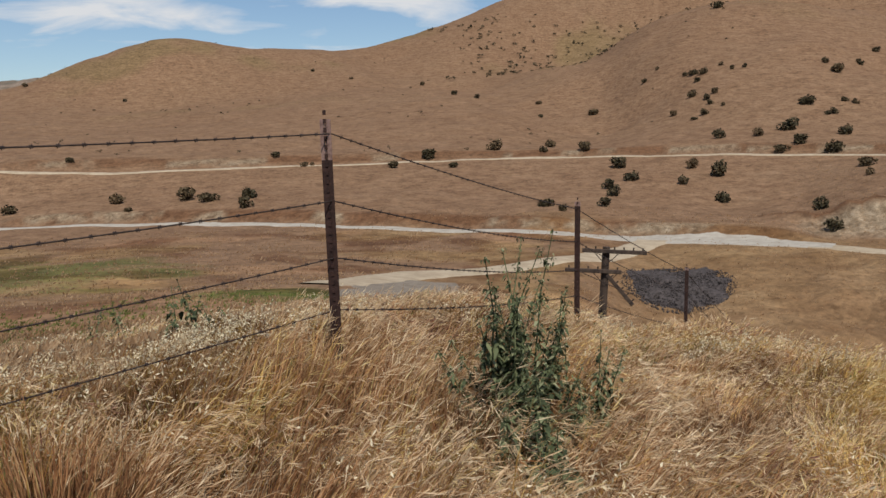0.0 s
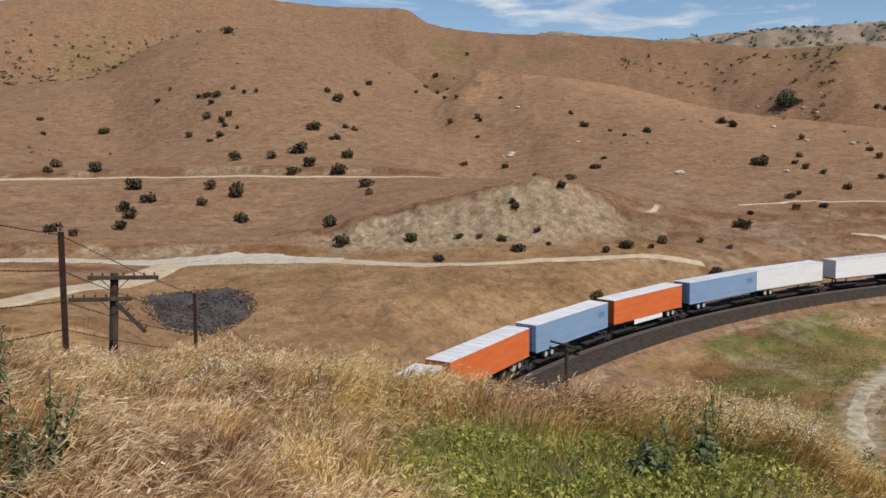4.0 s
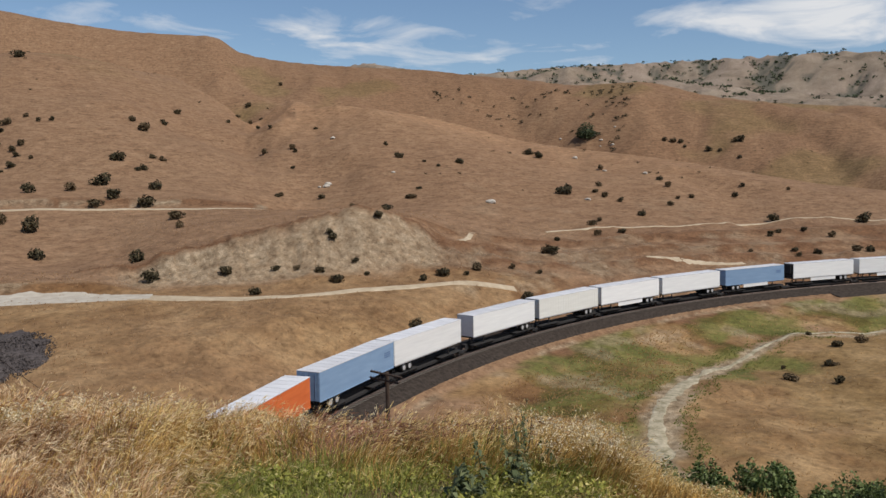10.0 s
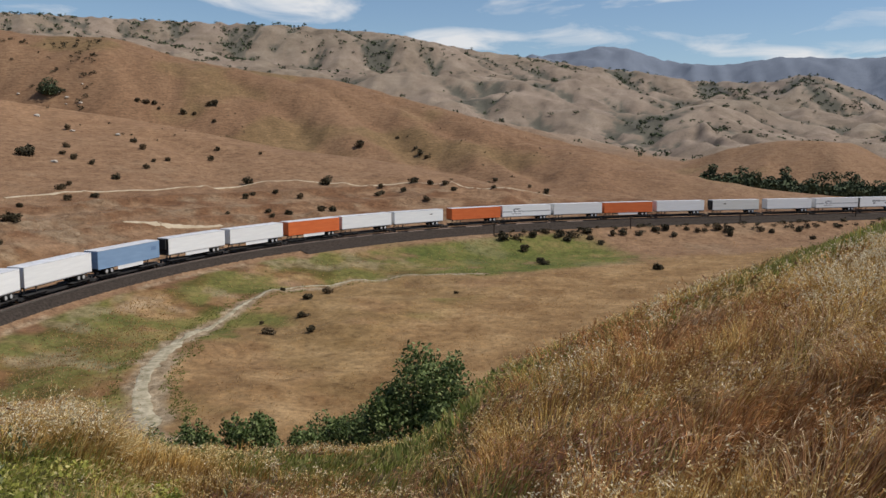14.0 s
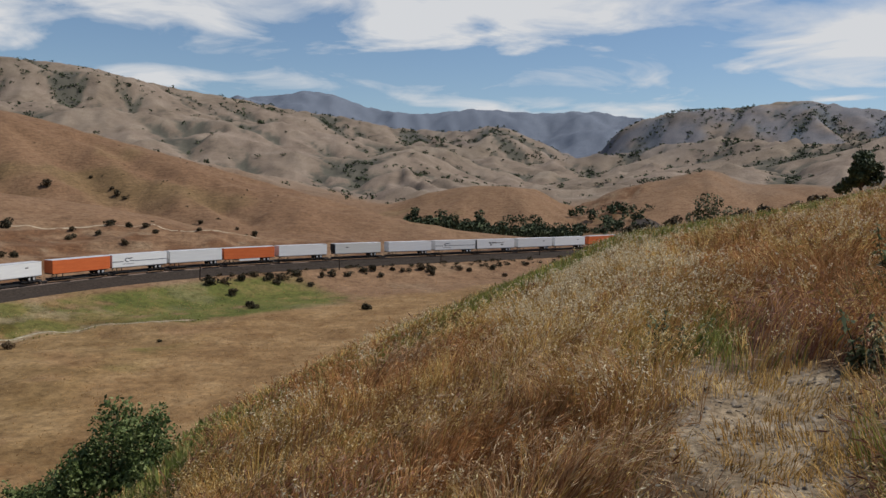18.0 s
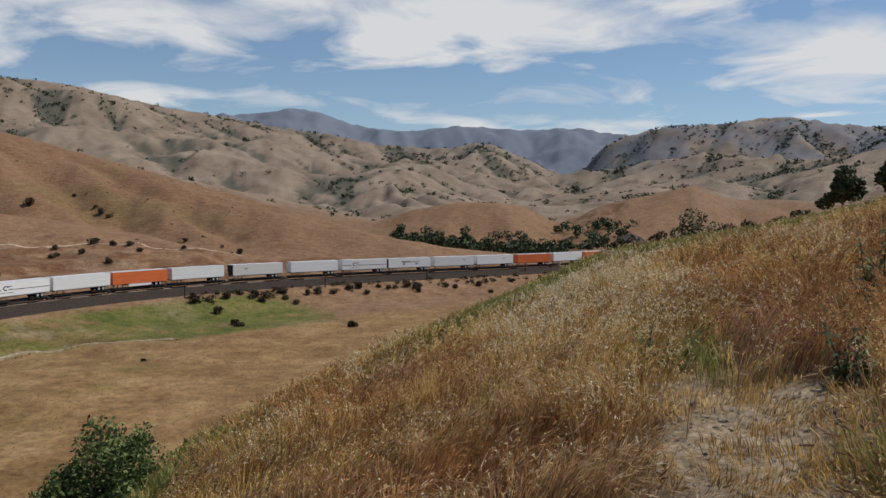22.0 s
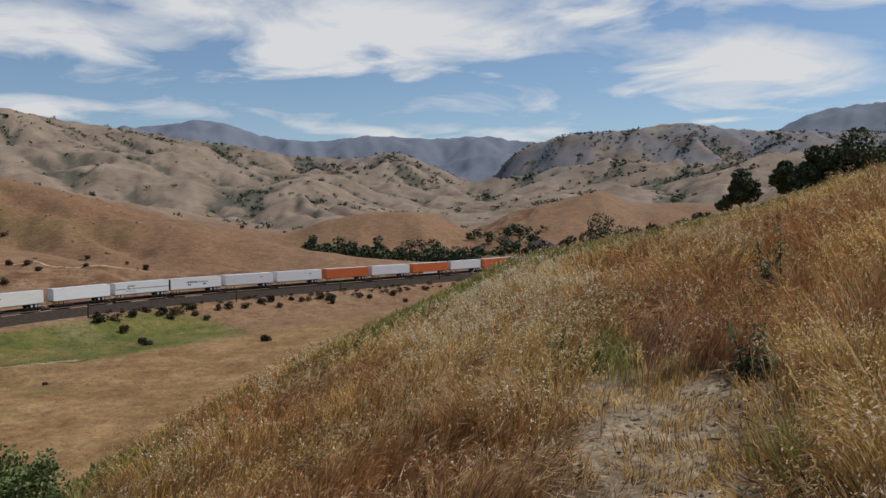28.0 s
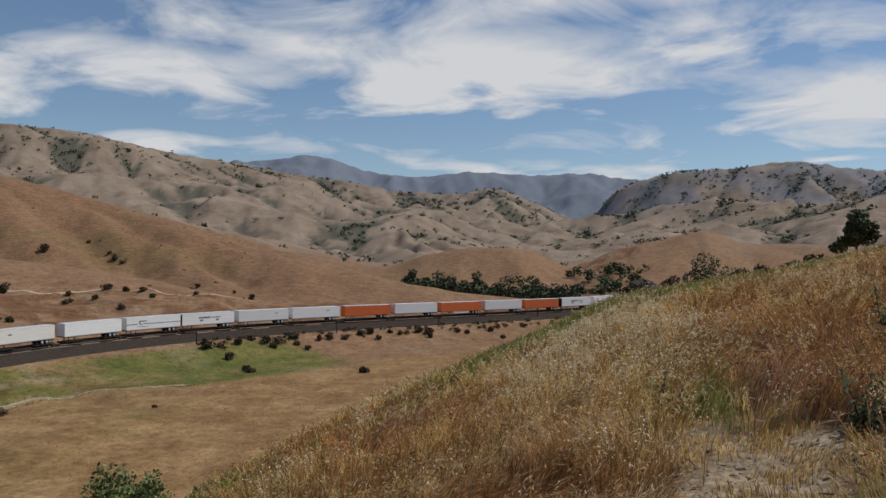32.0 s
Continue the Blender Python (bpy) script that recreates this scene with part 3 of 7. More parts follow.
def on_line(s, off=0.0):
    """Place and heading on the line; off: metres towards the standpoint's side."""
    x, y, th = np.interp(s, LINE_S, LINE_X), np.interp(s, LINE_S, LINE_Y), np.interp(s, LINE_S, LINE_TH)
    return x + off * np.sin(th), y - off * np.cos(th), th


def line_distance(x, y, step_m=6.0):
    """For each point the signed distance from the line (plus: the standpoint's side) and the metres along it."""
    best = np.full(x.shape, 1e9)
    bs, side = np.zeros(x.shape), np.zeros(x.shape)
    for s in np.arange(-170, 690, step_m):
        px, py, th = on_line(s)
        dx, dy = x - px, y - py
        al = np.clip(dx * np.cos(th) + dy * np.sin(th), -step_m / 2 - 0.2, step_m / 2 + 0.2)
        off = np.hypot(dx - al * np.cos(th), dy - al * np.sin(th))
        m = off < best
        best = np.where(m, off, best)
        bs = np.where(m, s + al, bs)
        side = np.where(m, np.sign(dx * np.sin(th) - dy * np.cos(th)), side)
    return best * side, bs


def path_distance(x, y, pts):
    """Distance from a path given by a few plan points."""
    best = np.full(x.shape, 1e9)
    for (ax, ay), (bx, by) in zip(pts[:-1], pts[1:]):
        ux, uy = bx - ax, by - ay
        t = np.clip(((x - ax) * ux + (y - ay) * uy) / (ux * ux + uy * uy), 0, 1)
        best = np.minimum(best, np.hypot(x - ax - t * ux, y - ay - t * uy))
    return best


def loft(bear, rings):
    """Heights over the eye's foot on a fan of bearings and ranges."""
    gs = [guide_at(p, bear) for p in GUIDES.values()]
    z = np.zeros((len(bear), len(rings)))
    for i in range(len(bear)):
        rr = [0.0] + [g[0][i] for g in gs]
        zz = [-1.66] + [g[0][i] * math.tan(radians(g[1][i])) for g in gs]
        rr = np.maximum.accumulate(np.array(rr) + np.arange(len(rr)) * 1e-3)
        z[i] = pchip(rr, np.array(zz), rings)
    return z + EYE


def smooth(a, n, axis):
    k = np.ones(n) / n
    pad = [(0, 0), (0, 0)]
    pad[axis] = (n // 2, n // 2)
    return np.apply_along_axis(lambda v: np.convolve(v, k, "valid"), axis, np.pad(a, pad, mode="edge"))


FAN_B = np.concatenate([np.arange(-33, 20, 0.3), np.arange(20, 62, 0.16), np.arange(62, 138.01, 0.2), np.arange(141, 325, 4.0)])
RINGS = np.concatenate([np.geomspace(0.3, 40, 100)[:-1], np.geomspace(40, 430, 215)[:-1], np.geomspace(430, 4930, 270)])
BB, RR = np.meshgrid(np.radians(FAN_B), RINGS, indexing="ij")
GX, GY = RR * np.sin(BB), RR * np.cos(BB)
GZ = loft(FAN_B, RINGS)
GZ = smooth(smooth(GZ, 7, 0), 3, 1)
# the long spur behind the railway is smooth and even
soft = step(64, 72, np.degrees(BB)) * (1 - step(96, 104, np.degrees(BB))) * step(300, 360, RR) * (1 - step(620, 760, RR))
GZ = GZ * (1 - soft) + smooth(GZ, 25, 0) * soft
LINE_D, LINE_AT = line_distance(GX, GY)


def behind(pts):
    """How far beyond a way across the slope the land lies, by bearing."""
    b, r = np.array([math.degrees(math.atan2(px, py)) for px, py in pts]), np.array([math.hypot(px, py) for px, py in pts])
    q = np.degrees(BB)
    d = RR - np.interp(q, b, r)
    return np.where((q > b[0]) & (q < b[-1]), d, -1.0), step(0, 4, q - b[0]) * step(0, 4, b[-1] - q)


TRAIL = [(66, 38), (72, 41.5), (77, 45), (87, 49.5), (98, 52.5), (117, 56.5), (139, 57), (162, 48), (178, 23)]
VALLEY_ROAD = [(-93, 179), (-58, 180), (-15, 166), (12, 152), (35, 141), (50, 132), (62, 124)]
HILL_TRACK = [(-115, 224), (-106, 224), (-46, 233), (20, 238), (70, 224), (95, 211), (119, 193), (142, 183)]
(BEHIND_ROAD, ROAD_SHARE), (BEHIND_TRACK, TRACK_SHARE) = behind(VALLEY_ROAD), behind(HILL_TRACK)


def fall(z):
    """The slope of the land in plan, east and north."""
    dr, db = np.gradient(z, RINGS, axis=1), np.gradient(z, np.radians(FAN_B), axis=0) / RR
    return dr * np.sin(BB) + db * np.cos(BB), dr * np.cos(BB) - db * np.sin(BB)


GULLY = np.zeros_like(GZ)


def washed(z, size, octaves, deep, share, steep):
    """Gullies and ribs that run down the slopes and branch, as rain cuts them."""
    global GULLY
    gx, gy = fall(smooth(smooth(z, 9, 0), 5, 1))
    z = z.copy()
    for o in range(octaves):
        s = size / 2 ** o
        n = np.hypot(gx, gy) + 1e-6
        ax, ay, hard = -gy / n, gx / n, step(0.02, steep, n) * share
        px, py = GX / s, GY / s
        ix, iy = np.floor(px).astype(np.int64), np.floor(py).astype(np.int64)
        wave, tilt, total = 0.0, 0.0, 1e-9
        for i in range(-1, 3):
            for j in range(-1, 3):
                h = ((ix + i) * 374761393 + (iy + j) * 668265263 + (o + 7) * 974634541) & 0x7FFFFFFF
                h = ((h ^ (h >> 13)) * 1274126177) & 0x7FFFFFFF
                vx, vy = px - ix - i - 0.5 * (h & 255) / 255, py - iy - j - 0.5 * ((h >> 9) & 255) / 255
                w = np.exp(-2.2 * (vx * vx + vy * vy))
                a = 2 * math.pi * (vx * ax + vy * ay)
                wave, tilt, total = wave + w * np.cos(a), tilt - w * np.sin(a), total + w
        wave, tilt = wave / total, tilt / total * 2 * math.pi / s
        size_fit = 1 - step(s * 0.25, s * 0.6, RR * 0.0035 if s > 20 else RR * 0.002)
        z += deep * s * hard * wave * size_fit
        gx, gy = gx + deep * s * hard * tilt * ax, gy + deep * s * hard * tilt * ay
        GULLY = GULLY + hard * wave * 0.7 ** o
    return z


def levelled(z, name, only):
    """Brings a ridge back to its guide after the noise: the height of its skyline by bearing."""
    at, want = guide_at(GUIDES[name], FAN_B)
    away = np.abs(RINGS[None, :] / at[:, None] - 1)
    by = step(only[0], only[0] + 4, FAN_B) * (1 - step(only[1] - 4, only[1], FAN_B))
    for k in range(2):
        top = np.where(away < 0.15, np.degrees(np.arctan2(z - EYE, RR)), -90).max(1)
        off = smooth((want - top)[:, None], 9, 0)[:, 0] * by
        z = z + RR * np.tan(np.radians(off))[:, None] * (1 - step(0.13, 0.30, away))
    return z


def relief():
    """Knolls, gullies and tussocks on the lofted land, growing with the size of its hills."""
    x, y = GX, GY
    z = GZ.copy()
    near = 0.10 * fbm(x / 2.2, y / 2.2, 4, 3) + 0.05 * fbm(x / 0.5, y / 0.5, 2, 4)
    z += near * step(0.5, 3, RR) * (1 - step(60, 120, RR))
    z += 0.55 * fbm(x / 19, y / 19, 4, 11) * step(25, 70, RR) * (1 - 0.6 * step(0, 1, (12 - np.abs(LINE_D)) / 6))
    hill = step(260, 380, RR) * (1 - step(800, 1100, RR))
    z += hill * (2.6 * fbm(x / 120, y / 120, 3, 21, True) - 0.8)
    far = step(720, 1150, RR)
    wx, wy = x + 130 * fbm(x / 420, y / 420, 3, 34), y + 130 * fbm(x / 420, y / 420, 3, 35)
    z += far * (0.021 - 0.009 * step(2400, 3000, RR)) * (1 - 0.9 * step(3150, 3500, RR) * (1 - step(76, 82, np.degrees(BB)))) * RR * fbm(wx / 620 + 0.4, wy / 620, 3, 31, True)
    far *= 1 - 0.75 * step(3150, 3500, RR) * (1 - step(76, 82, np.degrees(BB)))
    low = 1 - step(900, 1300, RR) * 1.0
    z = washed(z, 280, 5, 0.045, far * (1 - 0.85 * low * step(90, 95, np.degrees(BB)) * (1 - step(124, 128, np.degrees(BB)))), 0.16)
    z = washed(z, 62, 3, 0.034, hill * step(300, 420, RR) * (0.35 + 0.65 * step(28, 36, np.degrees(BB))), 0.30)
    for name, only in (("spur", (34, 80)), ("crest", (-33, 98)), ("foothill", (95, 125)), ("range", (44, 137)), ("skyline", (78, 137))):
        z = levelled(z, name, only)
    # furrows washed into the pale cut bank
    foot, cut = guide_at(GUIDES["foot"], FAN_B)[0][:, None], guide_at(GUIDES["cutting"], FAN_B)[0][:, None]
    face = step(0, 4, RR - foot) * (1 - step(2, 9, RR - cut)) * step(22, 26, np.degrees(BB)) * (1 - step(46, 62, np.degrees(BB)))
    z += face * (0.35 * fbm(np.degrees(BB) / 1.3 + 0.5 * fbm(x / 9, y / 9, 3, 46), RR / 22, 4, 41, True) - 0.2 + 0.8 * fbm(x / 5, y / 5, 4, 42) + 0.75 * fbm(np.degrees(BB) / 0.8 + RR / 5, RR / 11, 4, 48, True))
    z += 1.3 * step(-1.5, 0.5, RR - cut) * (1 - step(2, 12, RR - cut)) * step(21, 25, np.degrees(BB)) * (1 - step(44, 50, np.degrees(BB)))
    for out in (5.0, 17.0, 40.0):
        ledge = RR - foot - out - 5 * fbm(x / 30, y / 30, 3, int(47 + out))
        z += 1.1 * step(0, 2.5, ledge) * (1 - step(3, 12, ledge)) * step(40, 46, np.degrees(BB)) * (1 - step(76, 84, np.degrees(BB)))
    # washed, lumpy ground on both sides of the line
    lane = path_distance(x, y, [(60, 125), (68, 114), (78, 106.5), (97, 103.5), (117, 96)])
    rough = step(4, 10, lane) * step(8, 14, -LINE_D) * (1 - step(60, 90, -LINE_D)) * step(20, 30, np.degrees(BB))
    z += rough * step(-0.2, 0.3, fbm(x / 35, y / 35, 3, 43)) * (1.5 * fbm(x / 11, y / 11, 4, 44, True) - 0.3)
    bank = step(9, 18, LINE_D) * (1 - step(40, 60, LINE_D)) * step(-140, -100, LINE_AT) * (1 - step(10, 60, LINE_AT))
    z += bank * (1.9 * fbm(x / 17, y / 17, 4, 45) + 0.4)
    # cut slopes on the uphill side of the valley road and the terrace track
    z += 1.7 * ROAD_SHARE * step(3, 7, BEHIND_ROAD) * (1 - step(10, 45, BEHIND_ROAD)) + 1.5 * TRACK_SHARE * step(2, 5.5, BEHIND_TRACK) * (1 - step(8, 30, BEHIND_TRACK))
    # the bench of the railway: level by the rails, falling away on the open side
    d = LINE_D
    rz = rail_z(LINE_AT)
    bed = rz - 1.0 - 0.7 * step(3.0, 5.5, d) - 1.3 * step(5.5, 15, d) + 0.9 * step(8.5, 14, -d)
    w = 1 - step(9.0, 26, np.where(d > 0, d, -d * 1.25))
    w *= step(-168, -150, LINE_AT) * (1 - step(109.5, 112, np.degrees(BB)) * step(250, 300, RR))
    return z * (1 - w) + bed * w


GZ = relief()

# dry gullies on the far slope: (bearing, range) of head and mouth, depth, half-width
for b0, r0, b1, r1, deep, wide in ((31.4, 570, 37.3, 250, 11, 16), (70, 625, 82, 420, 4.5, 10), (76, 600, 86, 430, 3.5, 8), (62, 330, 66, 270, 2, 9), (10, 600, 13, 330, 6, 24),
                                   (22, 600, 30, 360, 6, 24), (-2, 600, 12, 300, 8, 34), (50, 620, 55, 500, 6, 20), (66, 600, 73, 470, 4, 11)):
    ends = [(r * math.sin(radians(q)), r * math.cos(radians(q))) for q, r in ((b0, r0), ((b0 + b1) / 2 + 0.5, (r0 + r1) / 2), (b1, r1))]
    GZ -= deep * np.exp(-(path_distance(GX + 7 * fbm(GX / 40, GY / 40, 3, 71), GY + 7 * fbm(GX / 40, GY / 40, 3, 72), ends) / wide) ** 2)


def sample(arr, x, y):
    """The value of a fan field at plan points."""
    b = np.degrees(np.arctan2(x, y))
    b = np.where(b < FAN_B[0], b + 360, b)
    r = np.hypot(x, y)
    i = np.clip(np.searchsorted(FAN_B, b) - 1, 0, len(FAN_B) - 2)
    j = np.clip(np.searchsorted(RINGS, r) - 1, 0, len(RINGS) - 2)
    u = np.clip((b - FAN_B[i]) / (FAN_B[i + 1] - FAN_B[i]), 0, 1)
    v = np.clip((r - RINGS[j]) / (RINGS[j + 1] - RINGS[j]), 0, 1)
    return (arr[i, j] * (1 - u) + arr[i + 1, j] * u) * (1 - v) + (arr[i, j + 1] * (1 - u) + arr[i + 1, j + 1] * u) * v


def ground_at(x, y):
    return sample(GZ, np.asarray(x, float), np.asarray(y, float))


def raw_mesh(name, verts, faces, mat, parent=None, smooth_shade=False):
    """A mesh object from arrays of vertices and equal-sided faces."""
    verts, faces = np.asarray(verts, np.float32), np.asarray(faces, np.int32)
    me = bpy.data.meshes.new(name)
    me.vertices.add(len(verts))
    me.vertices.foreach_set("co", verts.ravel())
    k = faces.shape[1]
    me.loops.add(faces.size)
    me.loops.foreach_set("vertex_index", faces.ravel())
    me.polygons.add(len(faces))
    me.polygons.foreach_set("loop_start", np.arange(len(faces), dtype=np.int32) * k)
    me.polygons.foreach_set("loop_total", np.full(len(faces), k, np.int32))
    if smooth_shade:
        me.polygons.foreach_set("use_smooth", np.ones(len(faces), bool))
    me.update(calc_edges=True)
    me.validate()
    me.materials.append(mat)
    ob = new(name, me)
    if parent:
        ob.parent = parent
    return ob


def trail_half(r):
    """Half the worn width of the meadow trail, by its distance from the standpoint."""
    return np.interp(r, [70, 85, 110, 140, 165, 185], [2.9, 2.6, 2.0, 1.35, 0.9, 0.5])


def land_masks():
    x, y = GX, GY
    b = np.degrees(BB)
    n1, n2 = fbm(x / 40, y / 40, 4, 51), fbm(x / 9, y / 9, 4, 52)
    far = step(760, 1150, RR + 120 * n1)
    # scrub cover that turns full with distance, carrying the painted haze
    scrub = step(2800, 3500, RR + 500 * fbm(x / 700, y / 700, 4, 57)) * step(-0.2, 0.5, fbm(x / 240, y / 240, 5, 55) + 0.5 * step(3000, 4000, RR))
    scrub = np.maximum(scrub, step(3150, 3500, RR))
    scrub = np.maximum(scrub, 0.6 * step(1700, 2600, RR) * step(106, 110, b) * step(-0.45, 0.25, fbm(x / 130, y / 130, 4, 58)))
    # ravines darker: growth along them, and the folds' shade put into colour
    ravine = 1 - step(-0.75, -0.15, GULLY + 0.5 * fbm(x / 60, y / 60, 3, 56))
    inside = step(8, 12, LINE_D) * (1 - step(33, 40, LINE_D + 5 * n1 + 3 * n2 - 8 * step(0, 40, LINE_AT)))
    green = inside * step(-20, 25, LINE_AT + 20 * n1) * (1 - step(92, 108, LINE_AT + 8 * n1)) * step(-0.35, 0.15, n2 + 0.25)
    bank = step(4.8, 6.5, LINE_D) * (1 - step(45, 60, LINE_D)) * step(-150, -120, LINE_AT) * (1 - step(10, 50, LINE_AT))
    green = np.maximum(green, 0.85 * bank * step(-0.12, 0.10, fbm(x / 11, y / 11, 4, 65)))
    green = np.maximum(green, 0.8 * step(0.22, 0.42, n1 + 0.3 * n2) * step(20, 60, RR) * (1 - step(110, 150, RR)) * (1 - step(0, 20, b)))
    green = np.maximum(green, 0.75 * step(12, 20, RR) * (1 - step(40, 60, RR)) * step(55, 62, b) * (1 - step(95, 105, b)))
    green = np.maximum(green, 0.25 * step(0.2, 0.5, fbm(x / 60, y / 60, 3, 64)) * step(400, 500, RR) * (1 - step(700, 760, RR)))
    green = np.maximum(green, 1 - step(0.6, 1.2, np.hypot((x + 10) / 7, (y - 61) / 7) + 0.4 * n2))
    gold = np.maximum(0.9 * bank * step(-0.45, -0.15, -fbm(x / 15, y / 15, 3, 68)), step(34, 50, LINE_D + 12 * n1 + 5 * n2) * step(45, 70, RR) * (1 - step(250, 300, RR)))
    foot, cut = guide_at(GUIDES["foot"], FAN_B)[0][:, None], guide_at(GUIDES["cutting"], FAN_B)[0][:, None]
    face = step(-2, 2, RR - foot + 2 * n2) * (1 - step(0, 4, RR - cut + 3 * n2))
    bare = face * (step(23, 27, b) * (1 - step(44.5, 47, b)) + 0.65 * step(-0.2, 0.4, n2) * step(45, 48, b) * (1 - step(58, 66, b))) * (0.75 + 0.3 * n1)
    bare = np.clip(bare + step(0.28, 0.5, fbm(x / 14, y / 14, 3, 63)) * 0.2 * step(-70, -30, -np.abs(RR - 235)) * step(40, 50, b), 0, 1)
    spot = np.minimum(np.hypot((0.862 * x - 0.507 * y - 6.1) / 1.5, (0.507 * x + 0.862 * y) / 0.86), np.minimum(np.hypot((x - 4.0) / 0.9, (y - 1.15) / 0.5), np.hypot((x + 4.9) / 2.0, (y - 8.6) / 1.7)))
    bare = np.maximum(bare, 1 - step(0.55, 1.3, spot + 0.55 * fbm(x / 0.8, y / 0.8, 4, 91) + 0.35 * fbm(x / 0.22, y / 0.22, 3, 107)))
    bare = np.maximum(bare, 0.4 * bank * step(0.16, 0.32, fbm(x / 8, y / 8, 4, 66)))
    bare = np.maximum(bare, 0.75 * step(4.4, 5.0, LINE_D) * (1 - step(5.4, 7, LINE_D + 2 * n2)) * step(-0.1, 0.2, n2) * (1 - step(40, 80, LINE_AT)))
    cutside = step(8, 12, -LINE_D) * (1 - step(45, 75, -LINE_D)) * step(40, 46, b)
    bare = np.maximum(bare, 0.4 * cutside * step(0.15, 0.45, fbm(x / 7, y / 7, 4, 67) + 0.3 * n1))
    # strips at ledges and scarps that russet darkens, painting in their shade
    ledges = sum(step(0, 1.5, RR - foot - out - 5 * fbm(x / 30, y / 30, 3, int(47 + out))) * (1 - step(2.5, 5, RR - foot - out - 5 * fbm(x / 30, y / 30, 3, int(47 + out)))) for out in (5.0, 17.0, 40.0)) * step(40, 46, b) * (1 - step(76, 84, b))
    scarp = np.maximum(ROAD_SHARE * step(3, 4.5, BEHIND_ROAD) * (1 - step(7, 10, BEHIND_ROAD + 2 * n2)), TRACK_SHARE * step(2, 3.5, BEHIND_TRACK) * (1 - step(5, 8, BEHIND_TRACK + 2 * n2)))
    bare = np.maximum(bare, 0.8 * scarp * step(0.1, 0.35, n2 + 0.4 * n1))
    way = path_distance(x, y, TRAIL)
    worn = 1 - step(0.5, 1.15, way / trail_half(RR) + 0.75 * fbm(x / 3.2, y / 3.2, 4, 75))
    meadow = step(60.4, 61.6, b + 0.4 * n2) * (1 - step(-3, 3, RR - np.interp(b, [60, 62, 67.7, 73.5, 82.6, 95, 112], [89, 111, 150, 169, 179, 200, 300]))) * step(24, 40, RR)
    green *= 1 - 0.85 * meadow * (1 - step(0.3, 0.5, fbm(x / 18, y / 18, 3, 69)))
    bare = np.maximum(bare * (1 - meadow), 0.85 * worn * (1 - step(178, 190, RR)))
    green *= 1 - 0.8 * worn
    gold = np.maximum(gold, meadow * (0.8 + 0.3 * n1))
    below = step(8, 14, -LINE_D) * (1 - step(60, 80, -LINE_D)) * step(8, 16, b) * (1 - step(50, 56, b)) * (1 - step(-4, 2, RR - foot))
    gold = np.maximum(gold, 0.85 * below * (0.75 + 0.5 * n1))
    lip = step(-0.5, 0.8, RR - cut + 1.2 * n2) * (1 - step(2.2, 4.5, RR - cut + 1.5 * n2)) * step(20, 24, b) * (1 - step(46, 52, b))
    bare *= 1 - lip
    spur, crest = guide_at(GUIDES["spur"], FAN_B)[0][:, None], guide_at(GUIDES["crest"], FAN_B)[0][:, None]
    # sunlit spur crest and duller slope behind it, their light put into colour
    pale = np.exp(-((RR - spur + 18) / 45) ** 2) * step(26, 36, b) * (1 - step(54, 70, b)) * (0.8 + 0.4 * n1)
    russet = step(10, 40, RR - spur) * (1 - step(-20, 60, RR - crest)) * step(30, 40, b) * (1 - step(92, 98, b)) * (0.7 + 0.5 * n1)
    near_west = step(20, 30, RR) * (1 - step(150, 170, RR)) * (1 - step(8, 16, b))
    gold = np.maximum(gold, near_west * step(-0.1, 0.35, fbm(x / 13, y / 13, 3, 73)) * 0.9)
    pale = np.maximum(pale, near_west * step(0.0, 0.4, fbm(x / 16, y / 16, 3, 74)))
    return {"pale": np.clip(pale, 0, 1), "russet": np.clip(np.maximum(near_west * 1.0 * step(0.0, 0.3, n2), np.maximum(np.maximum(0.35 * russet, np.maximum(scarp, ledges)), np.maximum(0.9 * bank * (1 - meadow) * step(0.0, 0.3, n2), np.maximum(lip, cutside * step(-0.15, 0.25, n2))))), 0, 1), "shaded_thatch": 0.85 * (1 - step(26, 48, RR)), "far": far, "scrub": scrub, "ravine": ravine * step(800, 1200, RR), "green": np.clip(green, 0, 1) * 0.9, "gold": gold, "bare": bare}


def build_ground():
    nb, nr = GZ.shape
    v = np.stack([GX, GY, GZ], -1).reshape(-1, 3)
    i = np.arange(nb)[:, None]
    j = np.arange(nr - 1)[None, :]
    i2 = (i + 1) % nb
    f = np.stack(np.broadcast_arrays(i * nr + j, i * nr + j + 1, i2 * nr + j + 1, i2 * nr + j), -1).reshape(-1, 4)
    v = np.concatenate([v, [[0, 0, EYE - 1.66]]])
    ob = raw_mesh("ground", v, f, MAT["ground"], None, True)
    cap = bmesh.new()
    cap.from_mesh(ob.data)
    cap.verts.ensure_lookup_table()
    for a in range(nb):
        cap.faces.new((cap.verts[len(v) - 1], cap.verts[a * nr], cap.verts[((a + 1) % nb) * nr])).smooth = True
    cap.to_mesh(ob.data)
    cap.free()
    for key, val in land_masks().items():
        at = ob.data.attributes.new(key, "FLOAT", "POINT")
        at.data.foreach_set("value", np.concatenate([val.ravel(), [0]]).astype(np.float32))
    return tagged(ob, "rolling dry grass hills with a curved railway bench", "ground", kind="structure")


ground = build_ground()


# ---------------------------------------------------------------- small builders
def part(name, bm, mat, parent=None, label="", smooth_shade=False):
    me = bpy.data.meshes.new(name)
    if smooth_shade:
        for f in bm.faces:
            f.smooth = True
    bm.to_mesh(me)
    bm.free()
    me.materials.append(mat)
    ob = new(name, me)
    ob.parent = parent
    if label:
        ob["label"] = label
    return ob


